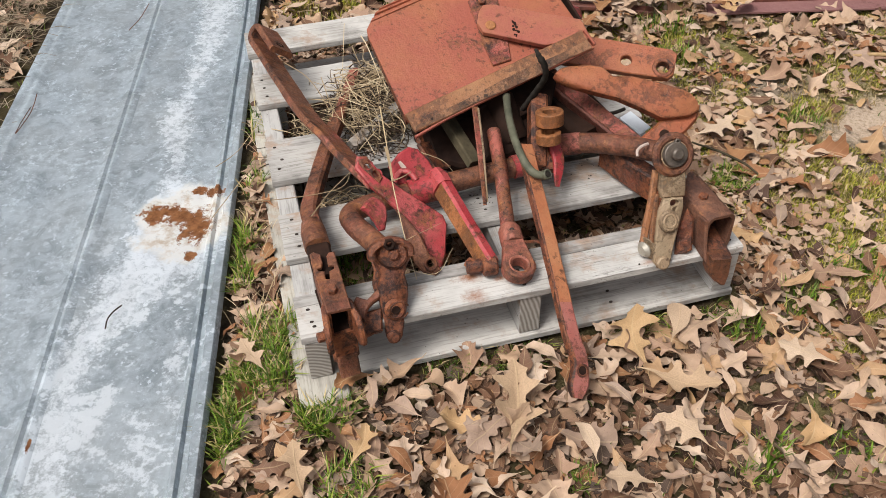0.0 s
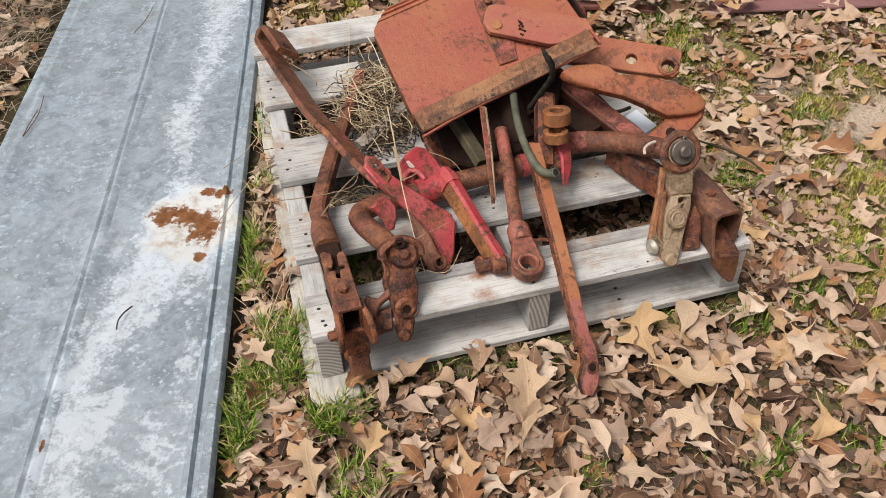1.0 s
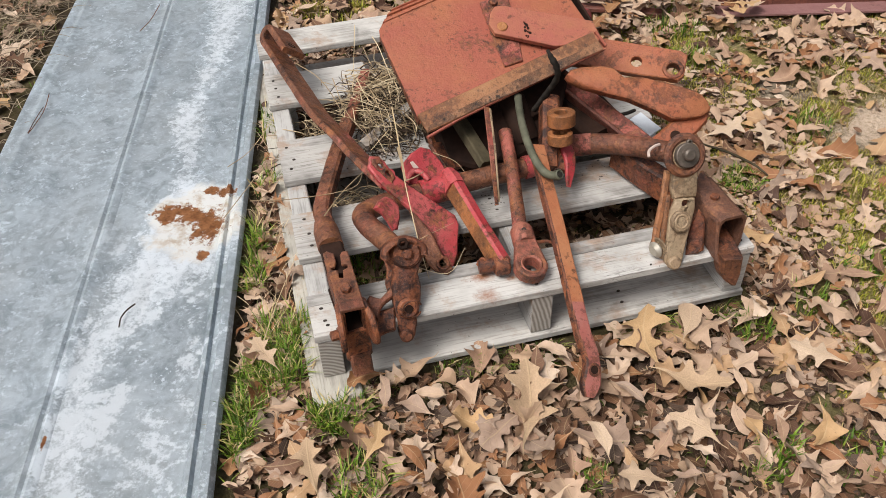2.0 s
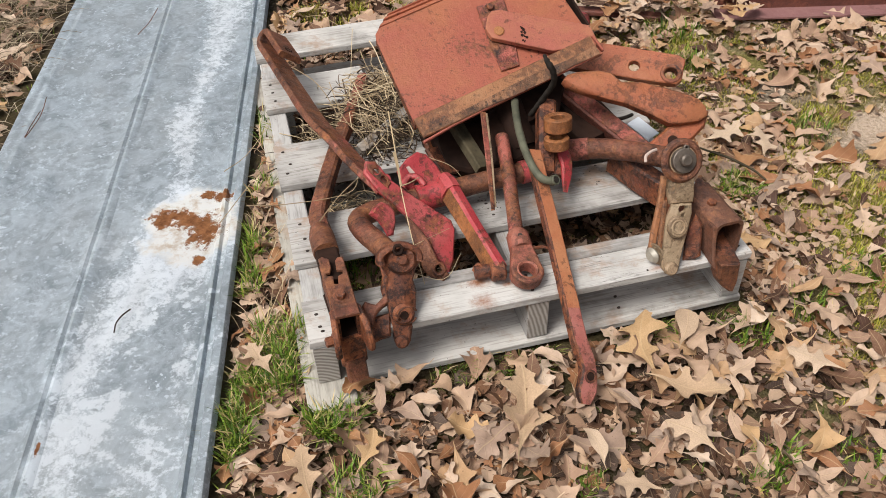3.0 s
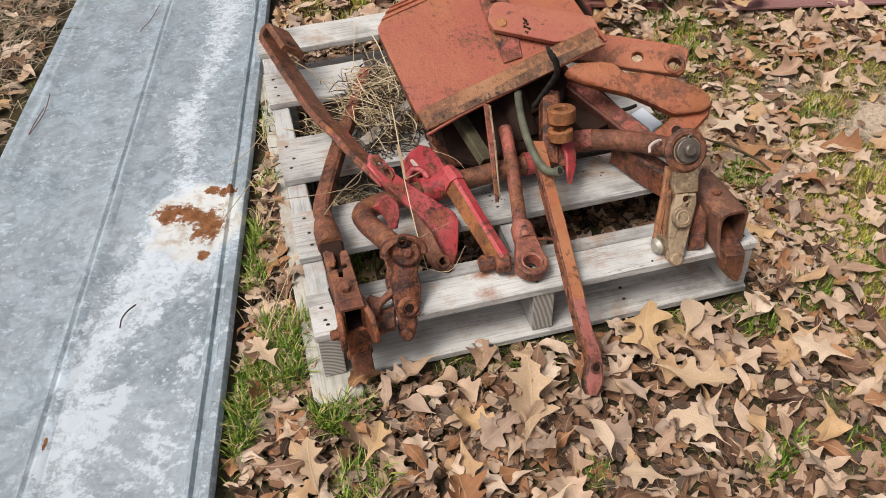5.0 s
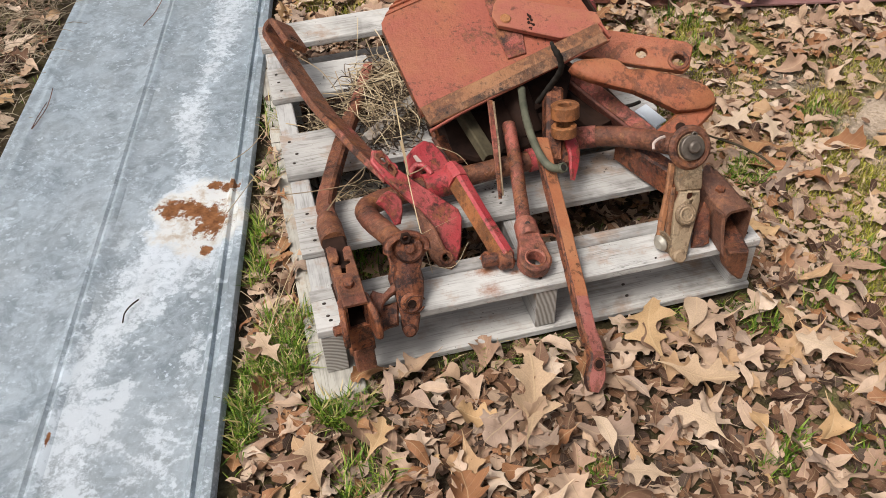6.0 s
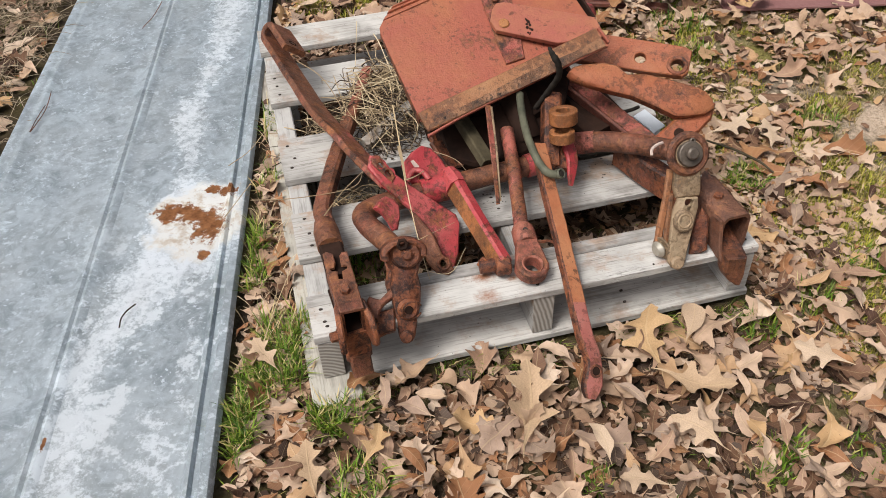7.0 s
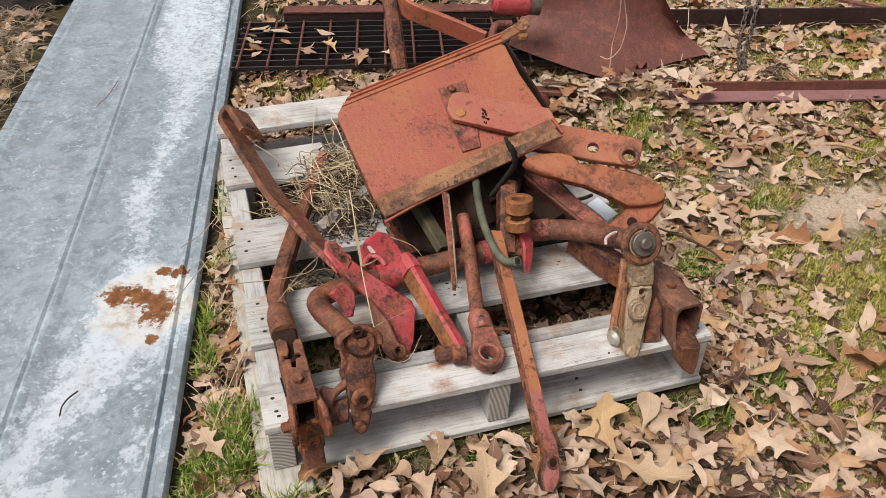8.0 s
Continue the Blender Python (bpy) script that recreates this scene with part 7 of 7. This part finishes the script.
for _ in range(58):
    u, w = rnd_top.random() ** 1.3, rnd_top.random()
    here = rail_a + (rail_b - rail_a) * u + (rail_c - rail_a) * w + Vector((0, 0, 0.022 * (1 - abs(2 * w - 1)) + rnd_top.uniform(-0.006, 0.006)))
    turn = rnd_top.uniform(0, 6.283)
    TOP_LEAVES.append((here, here + Vector((math.cos(turn), math.sin(turn), rnd_top.uniform(-0.25, 0.25))) * rnd_top.uniform(0.06, 0.10), rnd_top.randrange(N_OAK + N_OVAL)))
FRESH_MESHES = {k: shape_mesh("leaf", SHAPES[k], M_FRESH) for k in sorted({k for _, _, k in TOP_LEAVES[:hand_placed]})}
fresh = []
for order, (stem, tip, k) in enumerate(TOP_LEAVES):
    stem, tip = Vector(stem), Vector(tip)
    d = tip - stem
    if on_sheet(*stem.xy, 0.03) or on_sheet(*tip.xy, 0.03):
        continue
    m = basis(stem + d * 0.45, d, (rnd_top.gauss(0, 0.12), rnd_top.gauss(-0.08, 0.12), 1))
    (fresh if order < hand_placed else singles).append((k, m @ Matrix.Diagonal((d.length * 0.9, d.length * 0.9, d.length * 0.5, 1))))
for data, m in [(LEAF_MESHES[k], m) for k, m in singles] + [(FRESH_MESHES[k], m) for k, m in fresh]:
    leaf = new("leaf", data)
    leaf.matrix_world = m
    leaf.parent = ground


# ---- grass, moss and straw ----
def blades(name, places, material, label, category):
    """places: x, y, z, length, lean direction, lean, width."""
    verts, faces = [], []
    for x, y, z, length, turn, lean, width in places:
        dx, dy = math.cos(turn), math.sin(turn)
        sx, sy = -dy * width, dx * width
        b = len(verts)
        for s, w in ((0.0, 1.0), (0.55, 0.8)):
            out = lean * length * s * s
            up = length * s * (1 - 0.35 * lean * s)
            verts += [(x + dx * out - sx * w, y + dy * out - sy * w, z + up), (x + dx * out + sx * w, y + dy * out + sy * w, z + up)]
        verts.append((x + dx * lean * length, y + dy * lean * length, z + length * (1 - 0.35 * lean) * (1 if lean < 1 else 0.7)))
        faces += [(b, b + 1, b + 3, b + 2), (b + 2, b + 3, b + 4)]
    data = bpy.data.meshes.new(name)
    data.from_pydata(verts, [], faces)
    data.materials.append(material)
    return tagged(new(name, data), label, category, kind="stuff")


def make_grass():
    rnd = random.Random(5)
    places = []
    by_sheet = [((-0.179, -0.060, 0.000), 0.055, 620, 0.055), ((-0.132, 0.021, 0.000), 0.06, 420, 0.045), ((-0.107, 0.421, 0.000), 0.05, 380, 0.055), ((-0.120, 0.318, 0.000), 0.05, 280, 0.055),
             ((0.016, -0.067, 0.000), 0.05, 480, 0.05), ((-0.012, -0.034, 0.000), 0.02, 60, 0.045), ((0.129, 0.026, 0.000), 0.03, 50, 0.05), ((-0.067, 0.055, 0.000), 0.05, 380, 0.055),
             ((-0.052, 0.137, 0.000), 0.05, 300, 0.055), ((-0.039, 0.866, 0.000), 0.07, 170, 0.06), ((-0.073, 0.635, 0.000), 0.06, 130, 0.05), ((1.002, 0.315, -0.000), 0.045, 300, 0.034)]
    about = [((0.704, -0.004, 0.000), 0.06, 340, 0.05), ((0.297, 0.004, 0.000), 0.04, 80, 0.05), ((0.394, -0.310, 0.000), 0.025, 70, 0.035), ((0.031, -0.217, 0.000), 0.05, 120, 0.05),
             ((0.717, -0.336, 0.000), 0.03, 50, 0.045), ((0.672, -0.368, 0.000), 0.03, 40, 0.04), ((0.837, -0.382, 0.000), 0.05, 60, 0.04), ((1.111, -0.004, 0.000), 0.06, 160, 0.03),
             ((0.805, -0.081, 0.000), 0.04, 80, 0.045), ((0.952, -0.055, 0.000), 0.05, 70, 0.04), ((1.191, 1.047, 0.000), 0.08, 140, 0.05), ((0.134, 0.275, 0.000), 0.05, 80, 0.05),
             ((0.130, 0.321, 0.000), 0.05, 80, 0.05), ((1.148, 0.872, 0.000), 0.05, 110, 0.04), ((1.277, 0.481, -0.000), 0.06, 90, 0.035), ((0.902, 0.843, 0.000), 0.1, 120, 0.05)]
    clumps = by_sheet + about
    for (cx, cy, _), r, n, length in clumps:
        for _ in range(int(n * 1.5)):
            a, d = rnd.uniform(0, 6.283), r * math.sqrt(rnd.random())
            x, y = cx + d * math.cos(a), cy + d * math.sin(a)
            if on_sheet(x, y, 0.012) or (-0.03 < x < 0.84 and -0.055 < y < 0.125):
                continue
            places.append((x, y, ground_height(x, y) - 0.002, length * rnd.uniform(0.5, 1.25), rnd.uniform(0, 6.283), rnd.uniform(0.1, 0.9), rnd.uniform(0.0011, 0.0024)))
    for _ in range(900):
        x, y = rnd.uniform(0.06, 0.84), rnd.uniform(-0.055, -0.006)
        if noise.noise(Vector((x * 9, 3.0, 1.0))) > -0.1:
            places.append((x, y, ground_height(x, y) - 0.002, rnd.uniform(0.02, 0.05), rnd.uniform(3.4, 6.0), rnd.uniform(0.2, 0.9), rnd.uniform(0.0009, 0.0017)))
    for _ in range(9000):
        x, y = rnd.uniform(-1.2, 2.8), rnd.uniform(-0.6, 3.0)
        if on_sheet(x, y, 0.012) or (-0.03 < x < 0.84 and -0.055 < y < 0.125):
            continue
        if x > 0.84 and y < 1.2 and rnd.random() < 0.5:
            continue
        if noise.noise(Vector((x * 2.0, y * 2.0, 8.8))) + 0.4 * noise.noise(Vector((x * 8, y * 8, 3.3))) < (0.05 if not (x < 0 and x > -0.4) else -0.3):
            continue
        places.append((x, y, ground_height(x, y) - 0.002, rnd.uniform(0.015, 0.045), rnd.uniform(0, 6.283), rnd.uniform(0.2, 1.0), rnd.uniform(0.0008, 0.0016)))
    blades("grass", places, M_GRASS, "short green grass growing through the leaves", "grass")
    moss = []
    for _ in range(190000):
        x, y = rnd.uniform(0.86, 2.7), rnd.uniform(-0.40, 1.7)
        if x > 0.62 * (y + 1.0) + 0.95:
            continue
        sandy = math.exp(-((x - 1.50) ** 2 * 1.0 + (y - 0.45) ** 2 * 4.0) / 0.04)
        if noise.noise(Vector((x * 2.6, y * 2.6, 5.1))) + 0.6 * noise.noise(Vector((x * 9, y * 9, 1.3))) < (0.0 if x < 1.0 else -0.42) + 1.3 * sandy:
            continue
        moss.append((x, y, ground_height(x, y) - 0.002, rnd.uniform(0.006, 0.017), rnd.uniform(0, 6.283), rnd.uniform(0.1, 0.9), rnd.uniform(0.0009, 0.0019)))
    cushions = [(1.262, 0.244, 0.10), (1.082, 0.010, 0.07), (1.014, -0.155, 0.07), (1.321, 0.124, 0.10), (1.362, 0.527, 0.06), (1.184, 0.377, 0.05), (1.186, 1.009, 0.07), (1.141, 0.175, 0.06), (1.165, 0.090, 0.06), (0.215, 1.455, 0.05), (0.316, 1.425, 0.05), (0.425, 1.415, 0.05), (0.143, 1.44, 0.04), (0.27, 1.40, 0.05)]
    for cx, cy, r in cushions:
        for _ in range(int(r * r * 170000)):
            a, d = rnd.uniform(0, 6.283), r * math.sqrt(rnd.random())
            x, y = cx + d * math.cos(a) * 1.2, cy + d * math.sin(a)
            if on_sheet(x, y, 0.012) or noise.noise(Vector((x * 14, y * 14, 6.6))) < -0.15:
                continue
            moss.append((x, y, ground_height(x, y) - 0.002, rnd.uniform(0.012, 0.030) * (1.2 - d / r * 0.5) * (1.7 if y > 1.2 else 1.0), rnd.uniform(0, 6.283), rnd.uniform(0.1, 0.9), rnd.uniform(0.0010, 0.0020)))
    blades("moss", moss, M_MOSS, "yellow-green moss and fine grass on the soil", "moss")
    dead = []
    for _ in range(15000):
        x, y = rnd.uniform(1.0, 2.1), rnd.uniform(-0.25, 1.08)
        bare = math.exp(-((x - 1.52) ** 2 * 1.0 + (y - 0.45) ** 2 * 4.0) / 0.03)
        if noise.noise(Vector((x * 3.1, y * 3.1, 9.4))) + 0.7 * noise.noise(Vector((x * 12, y * 12, 2.2))) < 0.0 + 0.45 * bare:
            continue
        dead.append((x, y, ground_height(x, y), rnd.uniform(0.010, 0.028), rnd.uniform(0, 6.283), rnd.uniform(0.5, 1.2), rnd.uniform(0.0008, 0.0016)))
    blades("dead_grass", dead, M_DEADGRASS, "tan and olive dead grass matted over the soil", "dead grass")


make_grass()


def straw_object(name, lines, label, material=M_STRAW):
    """Many thin three-sided stalks in one mesh."""
    verts, faces = [], []
    for pts, r in lines:
        n = len(pts)
        base = len(verts)
        for i, p in enumerate(pts):
            t = (pts[min(i + 1, n - 1)] - pts[max(i - 1, 0)]).normalized()
            a = t.cross(Vector((0.12, 0.31, 0.94))).normalized()
            b = a.cross(t)
            k = r * (1 - 0.6 * i / n)
            verts += [p + a * k, p - a * k * 0.5 + b * k * 0.8, p - a * k * 0.5 - b * k * 0.8]
        for i in range(n - 1):
            for j in range(3):
                q, w = base + 3 * i + j, base + 3 * i + (j + 1) % 3
                faces.append((q, w, w + 3, q + 3))
        faces += [(base, base + 2, base + 1), (base + 3 * n - 3, base + 3 * n - 2, base + 3 * n - 1)]
    data = bpy.data.meshes.new(name)
    data.from_pydata(verts, [], faces)
    data.materials.append(material)
    return tagged(new(name, data), label, "dry grass", kind="stuff")


def make_straw():
    rnd = random.Random(9)
    lines = []
    heap = [((0.262, 0.690, 0.168), 0.055), ((0.262, 0.690, 0.168), 0.055), ((0.240, 0.620, 0.178), 0.055), ((0.225, 0.560, 0.160), 0.045), ((0.095, 0.690, 0.055), 0.060), ((0.130, 0.660, 0.060), 0.060), ((0.120, 0.400, 0.050), 0.050)]
    for _ in range(430):
        (cx, cy, cz), r = heap[rnd.randrange(len(heap))]
        p = Vector((cx + rnd.gauss(0, r * 0.6), cy + rnd.gauss(0, r * 0.6), max(0.012, cz + rnd.gauss(0, 0.018))))
        a = rnd.gauss(-0.95, 0.75) + (math.pi if rnd.random() < 0.3 else 0)
        d = Vector((math.cos(a), math.sin(a), rnd.uniform(-0.4, 0.25))) * rnd.uniform(0.05, 0.15)
        bend = Vector((rnd.gauss(0, 0.018), rnd.gauss(0, 0.018), rnd.gauss(0.012, 0.012)))
        lines.append((curve_points([p - d * 0.5, p + bend, p + d * 0.5 - Vector((0, 0, 0.01))], 3), rnd.uniform(0.0007, 0.0016)))
    straw_object("straw_heap", lines, "tangled dry straw caught between the pallet boards")
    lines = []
    # Added dark stalks below the heap, filling the shaded void between the boards.
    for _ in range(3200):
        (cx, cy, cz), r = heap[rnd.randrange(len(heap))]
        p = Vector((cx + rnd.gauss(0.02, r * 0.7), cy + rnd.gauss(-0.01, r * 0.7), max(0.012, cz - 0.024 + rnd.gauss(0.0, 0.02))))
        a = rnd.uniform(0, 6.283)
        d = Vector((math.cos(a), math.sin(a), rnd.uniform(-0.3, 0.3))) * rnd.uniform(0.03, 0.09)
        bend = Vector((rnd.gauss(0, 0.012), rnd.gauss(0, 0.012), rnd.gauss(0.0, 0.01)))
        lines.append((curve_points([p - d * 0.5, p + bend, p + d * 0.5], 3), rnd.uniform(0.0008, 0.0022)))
    straw_object("decayed_straw", lines, "dark straw packed between the boards to stand for the shade there", M_NEST)
    lines = []
    on_iron = [([(0.245, 0.478, 0.250), (0.231, 0.347, 0.250), (0.220, 0.250, 0.235), (0.216, 0.138, 0.190), (0.221, 0.075, 0.140)], 0.0016), ([(0.228, 0.334, 0.250), (0.225, 0.289, 0.245), (0.221, 0.244, 0.236)], 0.0042),
              ([(0.221, 0.246, 0.235), (0.239, 0.246, 0.240), (0.260, 0.264, 0.235)], 0.0018), ([(0.260, 1.065, 0.140), (0.230, 0.900, 0.150), (0.198, 0.731, 0.150)], 0.0012),
              ([(0.078, 0.767, 0.220), (0.121, 0.722, 0.200), (0.146, 0.648, 0.180), (0.162, 0.535, 0.160)], 0.0016), ([(0.152, 0.712, 0.200), (0.159, 0.564, 0.200), (0.196, 0.472, 0.180)], 0.0012),
              ([(-0.076, 0.444, 0.100), (0.016, 0.348, 0.160), (0.125, 0.298, 0.200), (0.155, 0.327, 0.220)], 0.0014), ([(0.222, 0.706, 0.190), (0.226, 0.545, 0.220), (0.224, 0.454, 0.200)], 0.0012)]
    loose = [([(0.061, 0.231, 0.200), (0.102, 0.288, 0.200), (0.153, 0.318, 0.220)], 0.0014), ([(-0.106, 0.069, 0.030), (-0.067, 0.145, 0.060), (-0.007, 0.243, 0.100)], 0.0013),
              ([(0.175, 0.125, 0.170), (0.221, 0.140, 0.180), (0.295, 0.178, 0.170)], 0.0009), ([(0.189, 0.101, 0.160), (0.252, 0.059, 0.160), (0.299, 0.115, 0.160)], 0.0009),
              ([(-0.120, 0.649, 0.050), (-0.062, 0.656, 0.080), (0.002, 0.706, 0.120)], 0.0013), ([(-0.140, 0.480, 0.040), (-0.074, 0.542, 0.070), (-0.028, 0.572, 0.100)], 0.0013),
              ([(0.278, 0.397, 0.220), (0.275, 0.425, 0.250), (0.292, 0.447, 0.260)], 0.0013), ([(0.294, 0.341, 0.220), (0.336, 0.327, 0.200), (0.354, 0.310, 0.180)], 0.001)]
    for pts, r in on_iron + loose:
        lines.append((curve_points(pts, 5), r))
    for _ in range(260):
        x, y = rnd.uniform(-0.13, 0.02), rnd.uniform(0.1, 1.5)
        if on_sheet(x, y, 0.02):
            continue
        a = rnd.gauss(1.2, 0.7)
        d = Vector((math.cos(a), math.sin(a), 0)) * rnd.uniform(0.04, 0.11)
        z = ground_height(x, y)
        lines.append((curve_points([(x, y, z), Vector((x, y, z + rnd.uniform(0.015, 0.04))) + d * 0.5, Vector((x, y, z + rnd.uniform(0.005, 0.05))) + d], 3), rnd.uniform(0.0006, 0.0012)))
    for _ in range(420):
        x, y = rnd.uniform(0.0, 2.6), rnd.uniform(1.1, 2.6)
        a = rnd.gauss(0.2, 0.9)
        d = Vector((math.cos(a), math.sin(a), 0)) * rnd.uniform(0.04, 0.13)
        z = ground_height(x, y)
        lines.append((curve_points([(x, y, z + 0.02), Vector((x, y, z + 0.04)) + d * 0.5, Vector((x, y, z + 0.025)) + d], 3), rnd.uniform(0.0007, 0.0015)))
    straw_object("dry_stalks", lines, "loose dry grass stalks round the pallet")
    lines = []
    for _ in range(5200):
        x, y = rnd.uniform(-1.5, -0.55), rnd.uniform(0.9, 2.8)
        if on_sheet(x, y, 0.03) or x < -0.42 * (y + 1.0) - 0.5:
            continue
        a = rnd.uniform(0, 6.283)
        d = Vector((math.cos(a), math.sin(a), 0)) * rnd.uniform(0.05, 0.14)
        z = ground_height(x, y)
        lines.append((curve_points([(x, y, z + 0.012), Vector((x, y, z + 0.03)) + d * 0.5, Vector((x, y, z + 0.015)) + d], 3), rnd.uniform(0.0007, 0.0014)))
    straw_object("thatch", lines, "matted grey-brown dead grass beyond the metal sheet", M_THATCH)


make_straw()
